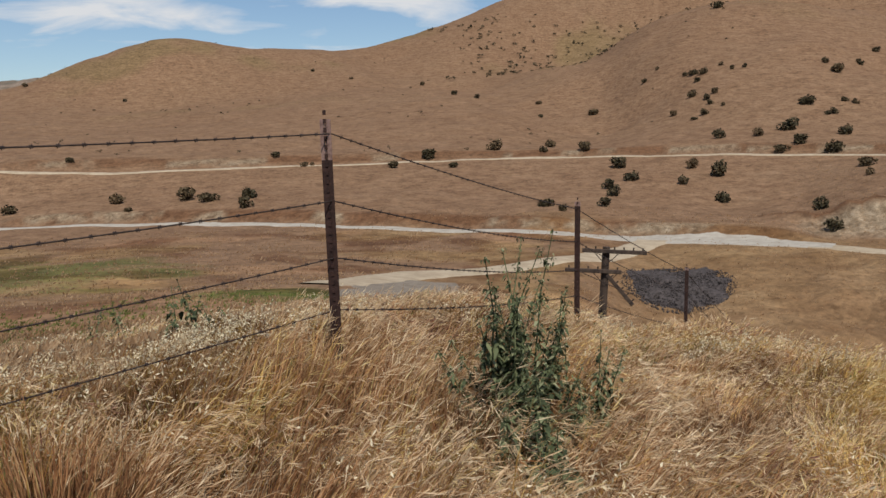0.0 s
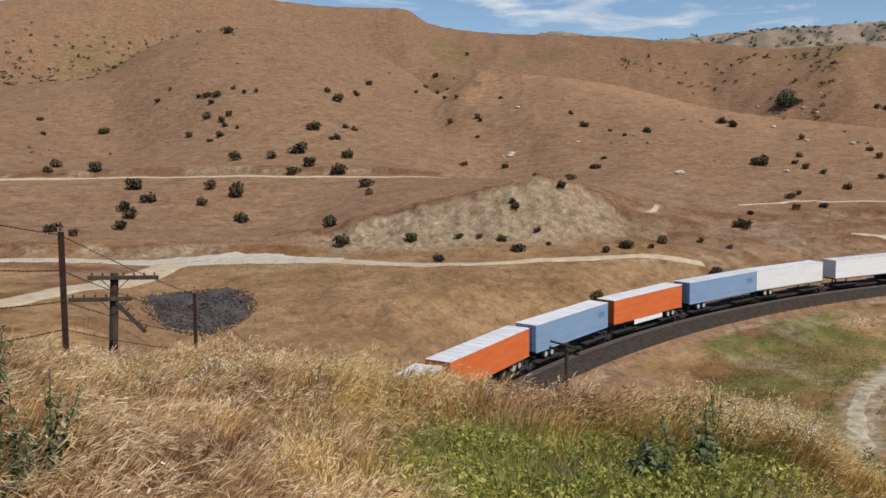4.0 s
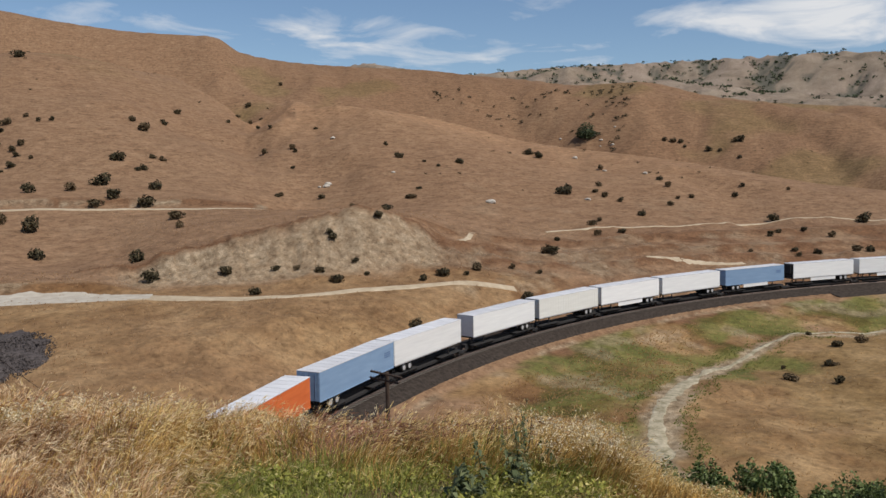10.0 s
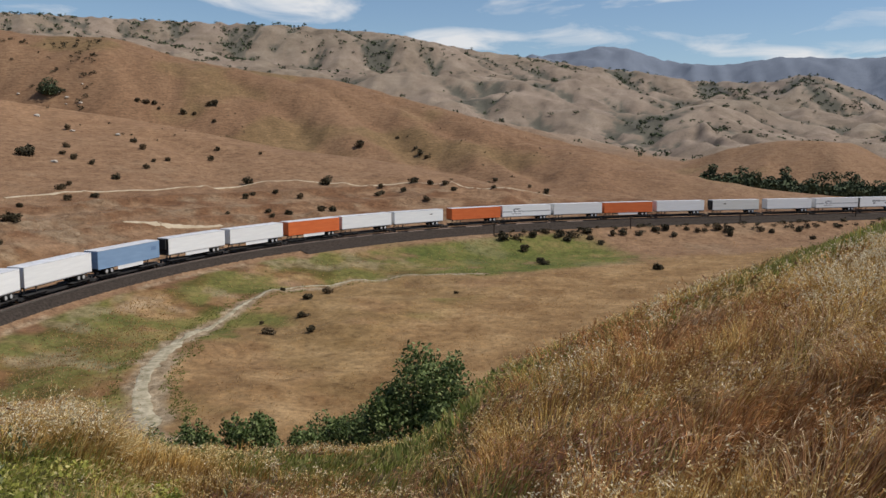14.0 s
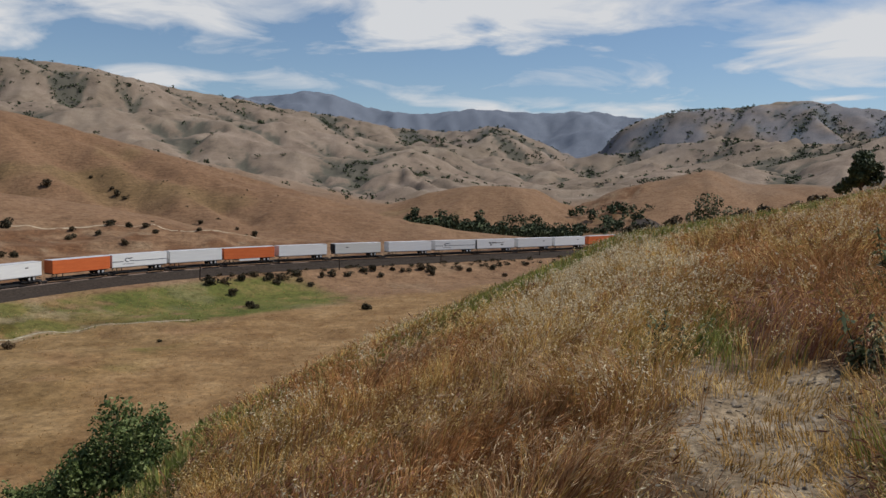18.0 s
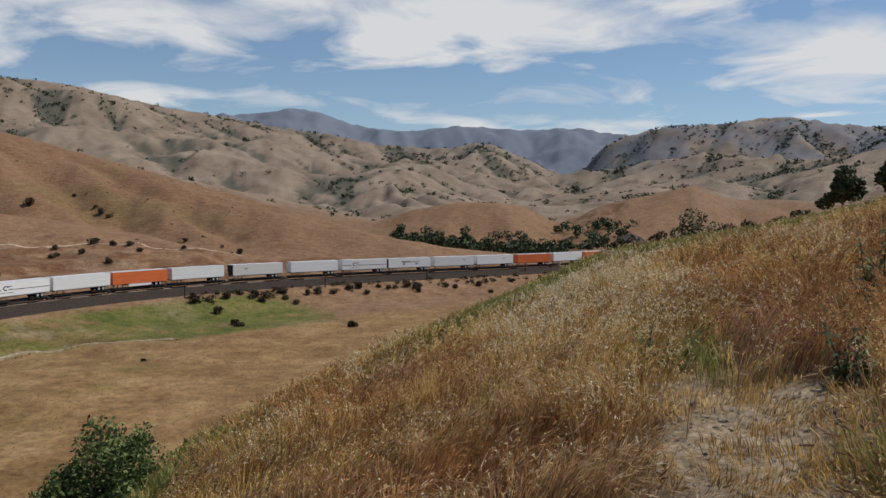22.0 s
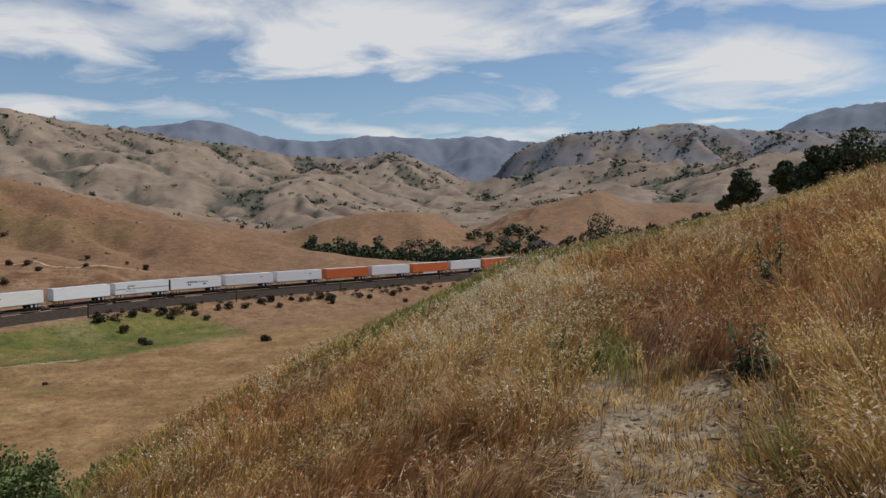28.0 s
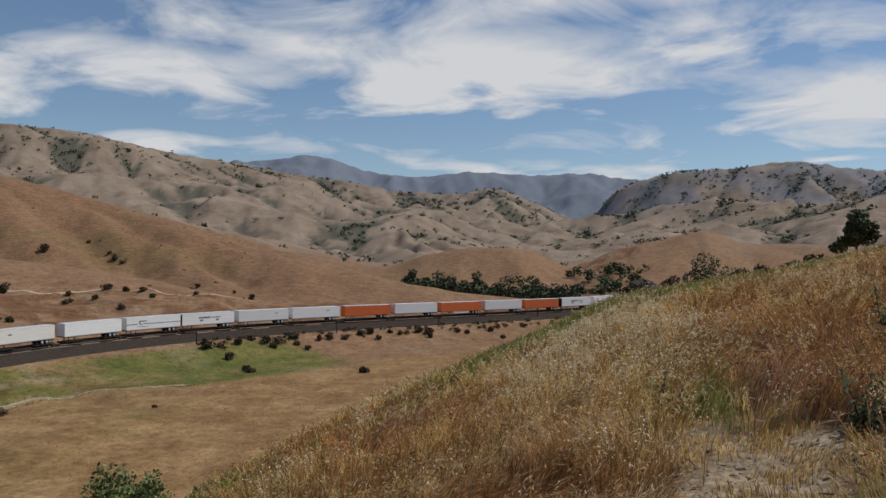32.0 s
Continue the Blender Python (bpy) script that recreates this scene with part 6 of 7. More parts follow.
def from_gate(b, r):
    x, y = bearing_xy(b, r)
    return x + FENCE_EYE[0], y + FENCE_EYE[1]


px, py = from_gate(12.3, 28)
telegraph_pole(px, py, float(ground_at(px, py)) - 0.3, EYE - 28 * math.tan(radians(7.36)), ((0.12, 2.05, 0.25), (0.78, 1.8, -0.4)), -8, "cut-off old line pole leaning behind the fence", 0.15, (0, 3))


def fallen_arm():
    """The loose crossarm that hangs in the wires beside the cut-off pole."""
    t = new("loose_crossarm")
    x, y = from_gate(13.7, 27.0)
    t.location = (x, y, EYE - 27.0 * math.tan(radians(10.2)))
    t.rotation_euler = (0, radians(50), radians(-12))
    part("beam", box(bmn(), -0.62, 0.62, -0.05, 0.05, -0.06, 0.06, 0.012), MAT["pole"], t, "dark weathered wooden beam")
    for k in range(5):
        part("pin", rod(bmn(), (-0.5 + 0.25 * k, 0, 0.05), (-0.5 + 0.25 * k, 0, 0.15), 0.02, 0.026, 6), MAT["pole"], t)
    tagged(t, "loose dark crossarm hanging in the fence wires", "wooden beam")


fallen_arm()

# post: bearing and range from the fence's viewing point, slope angles of foot and head
POSTS = [(-82.0, 4.5, -20.0, 1.3), (-5.4, 5.57, -16.5, 1.36), (10.85, 11.2, -13.3, -4.37), (17.95, 18.0, -13.6, -8.66), (21.6, 25.5, -17.5, -12.6)]


def fence():
    t = tagged(new("barbed_wire_fence"), "rusty barbed wire fence on dark steel posts in dry grass", "fence")
    heads = []
    for k, (b, r, foot, head) in enumerate(POSTS):
        x, y = from_gate(b, r)
        top = EYE + r * math.tan(radians(head))
        low = min(EYE + r * math.tan(radians(foot)), float(ground_at(x, y))) - 0.15
        heads.append((x, y, top, low))
        h = top - low
        lean = -0.018 if k == 1 else 0.006
        bm = bmn()
        pale = 0.26 if k == 1 else 0.06
        for z0, z1 in ((0.0, h - pale),):
            box(bm, -0.036, 0.036, -0.005, 0.005, z0, z1)
            box(bm, -0.005, 0.005, 0.004, 0.036, z0, z1)
        for q in range(int(h / 0.055)):
            box(bm, -0.010, 0.010, -0.011, -0.004, 0.1 + q * 0.055, 0.13 + q * 0.055)
        post = part("post", bm, MAT["post"], t, "dark rusted steel tee post")
        post.matrix_local = Matrix.Translation((x, y, low)) @ Matrix.Rotation(lean, 4, "Y") @ Matrix.Rotation(radians(-20), 4, "Z")
        tb = bmn()
        box(tb, -0.037, -0.008, -0.004, 0.004, h - pale, h)
        box(tb, 0.008, 0.037, -0.004, 0.004, h - pale, h)
        box(tb, -0.005, 0.005, 0.002, 0.036, h - pale, h - 0.03)
        cap = part("post_head", tb, MAT["bare_steel"], post, "pale worn post head")
    for (a, b) in zip(heads[:-1], heads[1:]):
        for lvl, sag in ((0.067, 0.04), (0.38, 0.06), (0.65, 0.06), (0.90, 0.05)):
            bm = bmn()
            pa = Vector((a[0], a[1], a[2] - lvl * 1.38 + 0.0))
            pb = Vector((b[0], b[1], b[2] - lvl * 1.38))
            length = (pb - pa).length
            n = 14
            pts = [pa.lerp(pb, k / n) - Vector((0, 0, sag * 4 * (k / n) * (1 - k / n))) for k in range(n + 1)]
            ax = (pb - pa).normalized()
            e1 = ax.cross(Vector((0, 0, 1))).normalized()
            e2 = ax.cross(e1)
            rings = [[bm.verts.new(q + 0.0045 * (math.cos(1.2566 * k) * e1 + math.sin(1.2566 * k) * e2)) for k in range(5)] for q in pts]
            for u, w in zip(rings[:-1], rings[1:]):
                for k in range(5):
                    bm.faces.new((u[k], u[(k + 1) % 5], w[(k + 1) % 5], w[k]))
            wire = part("wire", bm, MAT["wire"], t, "rusty twisted wire strand")
            bb = bmn()
            m = int(length / 0.13)
            for k in range(1, m):
                f = k / m * n
                i = min(int(f), n - 1)
                c = pts[i].lerp(pts[i + 1], f - i)
                d = (pb - pa).normalized()
                for ang in (0.6, 2.2):
                    o = Vector((-d.y, d.x, 0)).normalized() * math.cos(ang) * 0.016 + Vector((0, 0, 1)) * math.sin(ang) * 0.016
                    rod(bb, c - o, c + o, 0.0022, sides=3)
                rod(bb, c - d * 0.010, c + d * 0.010, 0.0075, sides=5)
            tagged(part("barbing", bb, MAT["wire"], wire), kind="stuff")


fence()


def boulders():
    """Pale stones lying on the dry slope."""
    rng = np.random.default_rng(31)
    for k in range(16):
        bq, rq = (36, 300) if k < 3 else (36 + 26 * rng.random(), 255 + 110 * rng.random())
        if k > 9:
            bq, rq = 53 + 4 * rng.random(), 520 + 50 * rng.random()
        x, y = bearing_xy(bq + 2 * rng.random(), rq + 10 * rng.random())
        bm = bmn()
        bmesh.ops.create_icosphere(bm, subdivisions=2, radius=0.5)
        for v in bm.verts:
            v.co *= 1 + 0.35 * noise.noise(v.co * 2.1 + Vector((k * 3.1, 0, 0)))
        ob = part("boulder", bm, MAT["stone"])
        s = 1.1 + 1.3 * rng.random()
        ob.matrix_world = Matrix.LocRotScale((x, y, float(ground_at(x, y)) + 0.12 * s), Euler((0, 0, 6.28 * rng.random())), (s * 1.4, s, s * 0.7))
        tagged(ob, "pale grey boulder lying on the dry slope", "boulder", "boulders on the slope")


boulders()


# ---------------------------------------------------------------- grass and weeds round the standpoint
def blade_mesh(name, x, y, h, width, bend, wind, mat, label, seed, heads=None, head_mat=None, turmoil=1.0):
    """Arching, tapering grass blades at the given places; heads: (style, share, length, width, count) of seed heads."""
    rng = np.random.default_rng(seed)
    n = len(x)
    base = np.stack([x, y, ground_at(x, y) - 0.03], -1)
    a = wind + turmoil * (2.2 * fbm(x / 1.1, y / 1.1, 3, 98) + 1.1 * fbm(x / 0.3, y / 0.3, 2, 100)) + rng.normal(size=n) * 0.26
    droop = 2.1 * bend * (0.9 + 0.6 * fbm(x / 0.6 + 9, y / 0.6, 2, 99))
    lean = np.stack([np.sin(a), np.cos(a), np.zeros(n)], -1)
    up = np.array([0, 0, 1.0])
    t = rng.random(n) * 6.283
    side = np.stack([np.cos(t), np.sin(t), np.zeros(n)], -1)
    th0 = 0.05 + 0.3 * rng.random(n)

    def along(u):
        th = th0 + droop * u ** 1.5
        return np.sin(th)[:, None] * lean + np.cos(th)[:, None] * up
    pts = [base]
    for u, ln in ((0.2, 0.4), (0.575, 0.35), (0.88, 0.25)):
        pts.append(pts[-1] + along(u) * (h * ln)[:, None])
    low = ground_at(pts[3][:, 0], pts[3][:, 1]) + 0.02
    pts[3][:, 2] = np.maximum(pts[3][:, 2], low)
    w = (width / 2)[:, None] * side
    v = np.stack([pts[0] - w, pts[0] + w, pts[1] - w * 0.9, pts[1] + w * 0.9, pts[2] - w * 0.6, pts[2] + w * 0.6, pts[3]], 1).reshape(-1, 3)
    k = np.arange(n)[:, None] * 7
    f = np.concatenate([k + q for q in ([0, 1, 3], [0, 3, 2], [2, 3, 5], [2, 5, 4], [4, 5, 6])], 0)
    ob = raw_mesh(name, v, f, MAT[mat])
    tagged(ob, label, "grass", kind="stuff")
    if heads:
        style, share, hl, hw, cnt = heads
        pick = np.nonzero(rng.random(n) < share)[0]
        tip, prev = pts[3][pick], pts[2][pick]
        sc = np.clip(width[pick] / 0.005, 1, 3)[:, None]
        ahead = along(1.15)[pick]
        vs = []
        for q in range(cnt):
            L = hl * (0.6 + 0.8 * rng.random(len(tip)))[:, None] * np.sqrt(sc)
            if style == "awn":
                d = ahead + 0.24 * rng.normal(size=ahead.shape)
                d = d / np.linalg.norm(d, axis=1)[:, None]
                st = tip - ahead * L * 0.5 * rng.random(len(tip))[:, None]
            else:
                d = ahead * 0.4 + rng.normal(size=ahead.shape) * 0.5 - 0.5 * up
                d = d / np.linalg.norm(d, axis=1)[:, None]
                st = tip + (prev - tip) * (rng.random(len(tip))[:, None] * 0.9) + rng.normal(size=d.shape) * 0.02
            s = np.cross(d, rng.normal(size=d.shape))
            s = s / np.linalg.norm(s, axis=1)[:, None] * hw * 0.5 * sc
            vs.append(np.stack([st, st + d * L * 0.4 + s, st + d * L, st + d * L * 0.4 - s], 1))
        hv = np.concatenate(vs, 0).reshape(-1, 3)
        hf = np.arange(len(hv)).reshape(-1, 4)
        tagged(raw_mesh(name + "_heads", hv, hf, MAT[head_mat]), label + ", seed heads", "grass", kind="stuff")
    return ob


def places(n, b0, b1, r0, r1, seed, even=0.45):
    rng = np.random.default_rng(seed)
    b = np.radians(b0 + (b1 - b0) * rng.random(n))
    u = rng.random(n)
    r = np.where(rng.random(n) < even, r0 + (r1 - r0) * u, r0 * (r1 / r0) ** u)
    return r * np.sin(b), r * np.cos(b), np.degrees(b), r, rng


def clumps(n, b0, b1, r0, r1, seed, even=0.45):
    """Places gathered into tufts."""
    cx, cy, _, cr, rng = places(n // 13, b0, b1, r0, r1, seed, even)
    k = rng.integers(0, len(cx), n)
    s = 0.04 + 0.012 * cr[k]
    x, y = cx[k] + s * rng.normal(size=n), cy[k] + s * rng.normal(size=n)
    return x, y, np.degrees(np.arctan2(x, y)), np.hypot(x, y), rng


def bare_spots(x, y):
    """How bare the ground is: the trodden patches near the standpoint."""
    n = 0.55 * fbm(x / 0.8, y / 0.8, 4, 91) + 0.35 * fbm(x / 0.22, y / 0.22, 3, 107)
    a = np.hypot((0.862 * x - 0.507 * y - 6.1) / 1.5, (0.507 * x + 0.862 * y) / 0.86) + n
    c = np.hypot((x - 4.0) / 0.9, (y - 1.15) / 0.5) + n
    d = np.hypot((x + 4.9) / 2.0, (y - 8.6) / 1.7) + n
    return np.minimum(np.minimum(a, c), d)


# drifts of one kind of grass: kind, bearing, range, half-width in degrees, share of the range, strength
DRIFTS = [
    ("pale", 109.5, 18, 5, 0.30, 1.0), ("pale", 105.5, 14, 4, 0.25, 0.8), ("pale", 113, 10.5, 3.5, 0.25, 0.7), ("pale", 112, 27, 4, 0.25, 0.8), ("pale", 54.5, 11, 4, 0.14, 1.2),
    ("pale", 33, 11.5, 3, 0.12, 0.5), ("pale", -18, 9, 8, 0.4, 1.1), ("pale", 97, 20, 3, 0.2, 0.3), ("pale", 126, 17, 5, 0.2, 0.35),
    ("rust", 123.4, 12, 5, 0.22, 0.7), ("rust", 117, 14.5, 2.5, 0.2, 0.6), ("rust", 101, 11, 4, 0.2, 0.5), ("rust", 93.8, 10, 4, 0.2, 0.6), ("rust", 90, 16, 4, 0.15, 0.4),
    ("rust", 131, 9, 5, 0.3, 0.6), ("rust", 127.7, 15, 1.3, 0.12, 1.0),
    ("brome", 86.3, 16.5, 3, 0.10, 0.9), ("brome", 96, 14.5, 3, 0.12, 0.45), ("brome", 41.5, 10.8, 5, 0.14, 1.3), ("brome", 35.5, 11, 4, 0.10, 0.6), ("brome", 48, 11.5, 2, 0.10, 0.6),
    ("brome", 116.7, 14.3, 2.5, 0.12, 0.4), ("brome", 120.3, 8.5, 4, 0.10, 0.8), ("brome", 125.6, 7.1, 3, 0.10, 0.9), ("brome", -22, 12, 6, 0.3, 0.15), ("brome", 100, 9, 3, 0.12, 0.5),
    ("green", 116.6, 8.1, 1.7, 0.13, 1.2), ("green", 72.5, 13, 5, 0.18, 0.7), ("green", 83, 15.8, 4, 0.14, 0.6), ("green", 65, 12, 4, 0.18, 0.5), ("green", 36, 7.2, 9, 0.32, 1.0),
    ("green", 50, 7.6, 7, 0.28, 1.1), ("green", 46, 4.0, 16, 0.55, 1.0), ("green", 8, 2.9, 8, 0.25, 0.5), ("green", 111, 8.6, 2, 0.12, 0.5), ("green", 128.5, 5.0, 4, 0.2, 0.5),
    ("straw", 106, 8, 5, 0.22, 0.6), ("straw", 102.7, 6, 6, 0.28, 0.6), ("straw", 20, 7.5, 8, 0.3, 0.5), ("straw", 96, 12.5, 3, 0.12, 0.5), ("straw", 121, 18, 6, 0.2, 0.4),
    ("gold", 62, 11, 4, 0.2, 0.8), ("gold", 89, 8.4, 5, 0.22, 0.4), ("gold", 25, 6, 5, 0.4, 0.4), ("sage", -14, 8, 9, 0.5, 0.55), ("sage", 80, 12, 5, 0.2, 0.4),
]
# how much of each kind grows where no drift lies: by bearing
BASE = {"straw": [(-32, 0.80), (14, 0.75), (30, 0.40), (60, 0.25), (80, 0.22), (137, 0.25)], "gold": [(-32, 0.22), (14, 0.38), (30, 0.60), (60, 0.6), (80, 0.62), (137, 0.62)],
        "pale": [(-32, 0.1), (14, 0.2), (40, 0.2), (70, 0.0), (95, 0.16), (137, 0.24)], "rust": [(-32, 0.0), (40, 0.0), (70, 0.15), (90, 0.40), (137, 0.45)],
        "brome": [(-32, 0.1), (30, 0.1), (60, 0.1), (85, 0.10), (137, 0.06)], "green": [(-32, 0.05), (14, 0.14), (40, 0.35), (70, 0.42), (90, 0.24), (137, 0.20)],
        "sage": [(-32, 0.2), (0, -0.2), (60, -0.2), (80, 0.05), (137, -0.1)]}
BROW_B, BROW_R = [-32, -5, 6, 17, 24, 36, 55, 72, 83, 96, 110, 122, 133, 137], [9, 9, 11, 19, 14, 12, 12.5, 14, 18, 24, 33, 42, 50, 52]
GRASS = {"straw": ("dry_grass", "straw", "dry pinkish straw grass flattened by wind", ("awn", 0.50, 0.085, 0.0032, 3), "straw_head", 1.0),
         "gold": ("golden_grass", "oat", "golden brown wild grass", ("awn", 0.50, 0.075, 0.0034, 3), "oat_head", 0.98),
         "pale": ("wild_oats", "oat", "pale wild oats with whitish spikelets", ("oat", 0.60, 0.026, 0.0085, 6), "pale_head", 1.0),
         "rust": ("rusty_grass", "rust_grass", "rusty brown matted grass", ("awn", 0.5, 0.065, 0.0050, 3), "rust_grass", 0.95),
         "brome": ("red_brome", "brome", "purplish red brome grass", ("awn", 0.6, 0.07, 0.0075, 3), "brome", 0.85),
         "green": ("green_grass", "green_blade", "fresh green grass on the slope", ("awn", 0.2, 0.05, 0.006, 2), "sage_blade", 0.66),
         "sage": ("grey_green_grass", "sage_blade", "grey-green grass among dry straw", None, None, 0.72)}


def meadow():
    wind = radians(100)
    runs = [clumps(150000, -32, 34, 1.6, 30, 501), clumps(85000, 30, 74, 1.6, 24, 511), clumps(200000, 72, 137, 1.6, 60, 521, 0.5)]
    x, y = np.concatenate([q[0] for q in runs]), np.concatenate([q[1] for q in runs])
    b, r, rng = np.degrees(np.arctan2(x, y)), np.hypot(x, y), np.random.default_rng(505)
    n = len(x)
    ok = (bare_spots(x, y) + 0.12 * rng.normal(size=n) > 1.0) & ((r > 4.5) | (rng.random(n) < 0.85))
    ok &= ~((b > 112) & (b < 127) & (r < 4.9) & (rng.random(n) < 0.9)) & ~((b > 107) & (b < 131) & (r < 3.4))
    ok &= fbm(x / 0.45, y / 0.45, 3, 108) + 0.2 * rng.normal(size=n) + 0.3 * step(14, 24, r) > -0.42
    x, y, b, r = x[ok], y[ok], b[ok], r[ok]
    n = len(x)
    brow = r / np.interp(b, BROW_B, BROW_R)
    edge = step(0.50, 0.78, brow) * step(70, 78, b)
    kinds = list(GRASS)
    score = np.zeros((len(kinds), n))
    for i, k in enumerate(kinds):
        score[i] = np.interp(b, *zip(*BASE[k])) + 0.62 * fbm(x / 1.9, y / 1.5, 3, 130 + 5 * i) + 0.40 * fbm(x / 0.5, y / 0.5, 2, 170 + 5 * i) + 0.24 * rng.normal(size=n)
    for k, cb, cr, wb, wr, power in DRIFTS:
        score[kinds.index(k)] += power * np.exp(-((b - cb) / wb) ** 2 - (np.log(r / cr) / wr) ** 2)
    score[kinds.index("green")] += (0.55 + 0.75 * step(97, 104, b)) * edge
    kind = score.argmax(0)
    tall = 1 + 0.40 * fbm(x / 0.9, y / 0.9, 3, 93) + 0.42 * fbm(x / 0.3, y / 0.3, 2, 101) + 0.16 * rng.normal(size=n)
    h = np.interp(b, [-32, 20, 34, 56, 62, 74, 84, 137], [0.58, 0.56, 0.50, 0.50, 0.32, 0.36, 0.52, 0.56])
    h *= 1 - 0.60 * step(5.0, 8.5, r) * (1 - step(4, 24, b) * 0.5) * (1 - step(20, 30, b))
    h *= 1 - 0.5 * (1 - step(8.0, 9.6, r)) * step(24, 34, b) * (1 - step(64, 74, b))
    h *= 1 - 0.55 * step(111, 115, b) * (1 - step(130, 134, b)) * (1 - step(4.6, 5.6, r))
    h += 0.10 * step(8, 14, r) * step(108, 122, b) * (1 - edge) - 0.10 * edge + 0.16 * np.exp(-((b - 122) / 5) ** 2 - ((r - 8.4) / 1.0) ** 2)
    wide = np.maximum(0.0062, r * 0.00082)
    bent = np.where(b < 34, 0.30 + 0.58 * rng.random(n), 0.30 + 0.42 * rng.random(n))
    turn = np.where(b < 60, 0.0, 0.6)
    for i, k in enumerate(kinds):
        name, mat, label, heads, head_mat, grow = GRASS[k]
        for far_side in (False, True):
            m = (kind == i) & ((b > 60) == far_side)
            if m.sum() > 200:
                blade_mesh(name, x[m], y[m], (h * tall * grow * (0.86 if far_side else 1.0))[m].clip(0.10, 1.05), wide[m] * (1.2 if k in ("green", "sage") else 1.0), bent[m] * (0.6 if k in ("green", "sage", "pale") else 1.0),
                           wind + 0.6 * far_side, mat, label + (" on the hillside" if far_side else " near the fence"), 560 + 2 * i + far_side,
                           ("oat", 0.38, 0.024, 0.0075, 4) if far_side and k == "gold" else heads, head_mat, 1.55 if far_side else 1.3)

    # low leafy herbs in the green hollow before the brow
    scatter("green_herbs", 3000, fan_pick(24, 62, 2.6, 9.8, lambda x, y, q: (fbm(x / 1.1, y / 1.1, 3, 141) + 0.25 * q.normal(size=len(x)) + 0.35 * step(28, 36, np.degrees(np.arctan2(x, y))) > 0.12)), 0.17, "herb", "low yellow-green herbs in the grass", "herbs", 26, 0.11, 561, 0.9)

    # stubble on the bare patch
    x, y, b, r, rng = clumps(9000, 111, 128, 4.2, 8, 551)
    k = (bare_spots(x, y) < 1.15) & (fbm(x / 0.35, y / 0.35, 3, 109) > -0.1)
    x, y, r = x[k], y[k], r[k]
    blade_mesh("grass_stubble", x, y, (0.11 + 0.06 * rng.normal(size=len(x))).clip(0.03, 0.26), np.full(len(x), 0.006), 0.7 + 0.6 * rng.random(len(x)), wind, "oat", "dry stubble on the bare earth patch", 552)

    # clods and pebbles on it
    m = 1500
    q, d = np.radians(112 + 15 * rng.random(m)), 4.3 + 3.6 * rng.random(m)
    px, py = d * np.sin(q), d * np.cos(q)
    k = bare_spots(px, py) < 1.1
    c = np.stack([px[k], py[k], ground_at(px[k], py[k])], -1)
    size = (0.008 + 0.022 * rng.random(len(c)) ** 3)[:, None, None]
    shape = np.array([[1, 0, 0], [-1, 0, 0], [0, 1, 0], [0, -1, 0], [0, 0, 0.8], [0, 0, -0.5]])
    v = c[:, None, :] + size * (shape[None] + 0.35 * rng.normal(size=(len(c), 6, 3)))
    tri = np.array([[0, 2, 4], [2, 1, 4], [1, 3, 4], [3, 0, 4]])
    tagged(raw_mesh("clods", v.reshape(-1, 3), (np.arange(len(c))[:, None, None] * 6 + tri[None]).reshape(-1, 3), MAT["pad"]), "pale clods and pebbles on the bare patch", "pebbles", kind="stuff")

    # the slope behind the standpoint
    x, y, b, r, rng = clumps(26000, 138, 326, 1.5, 22, 541)
    blade_mesh("dry_grass", x, y, (0.45 + 0.12 * rng.normal(size=len(x))).clip(0.15, 0.8), np.maximum(0.006, r * 0.001), 0.4 + 0.3 * rng.random(len(x)), wind, "straw", "dry grass behind the standpoint", 542)


meadow()


def tussocks(name, n, b0, b1, r0, r1, seed, mat, label, h, keep=None):
    """Tufts on the land farther off: three crossed blades each, joined."""
    rng = np.random.default_rng(seed)
    b = np.radians(b0 + (b1 - b0) * rng.random(n))
    r = r0 * (r1 / r0) ** rng.random(n)
    x, y = r * np.sin(b), r * np.cos(b)
    ok = (np.abs(sample(LINE_D, x, y)) > 9) & (fbm(x / 9, y / 9, 3, seed) + 0.4 * rng.normal(size=n) > -0.2)
    if keep is not None:
        ok &= keep(x, y, np.degrees(b), r)
    x, y, r = x[ok], y[ok], r[ok]
    n = len(x)
    base = np.stack([x, y, ground_at(x, y) - 0.03], -1)
    hh = h * (0.5 + 0.9 * rng.random(n)) * (1 + r / 260)
    tri = []
    for k in range(3):
        a = rng.random(n) * 6.283
        d = np.stack([np.cos(a), np.sin(a), 0 * a], -1) * (hh * 0.34)[:, None]
        o = np.stack([rng.normal(size=n), rng.normal(size=n), 0 * a], -1) * (hh * 0.3)[:, None]
        tri.append(np.stack([base - d + o, base + d + o, base + o * 1.8 + np.stack([0 * a + 0.3 * hh, 0 * a, hh], -1)], 1))
    v = np.concatenate(tri, 0).reshape(-1, 3)
    return tagged(raw_mesh(name, v, np.arange(len(v)).reshape(-1, 3), MAT[mat]), label, "grass", kind="stuff")


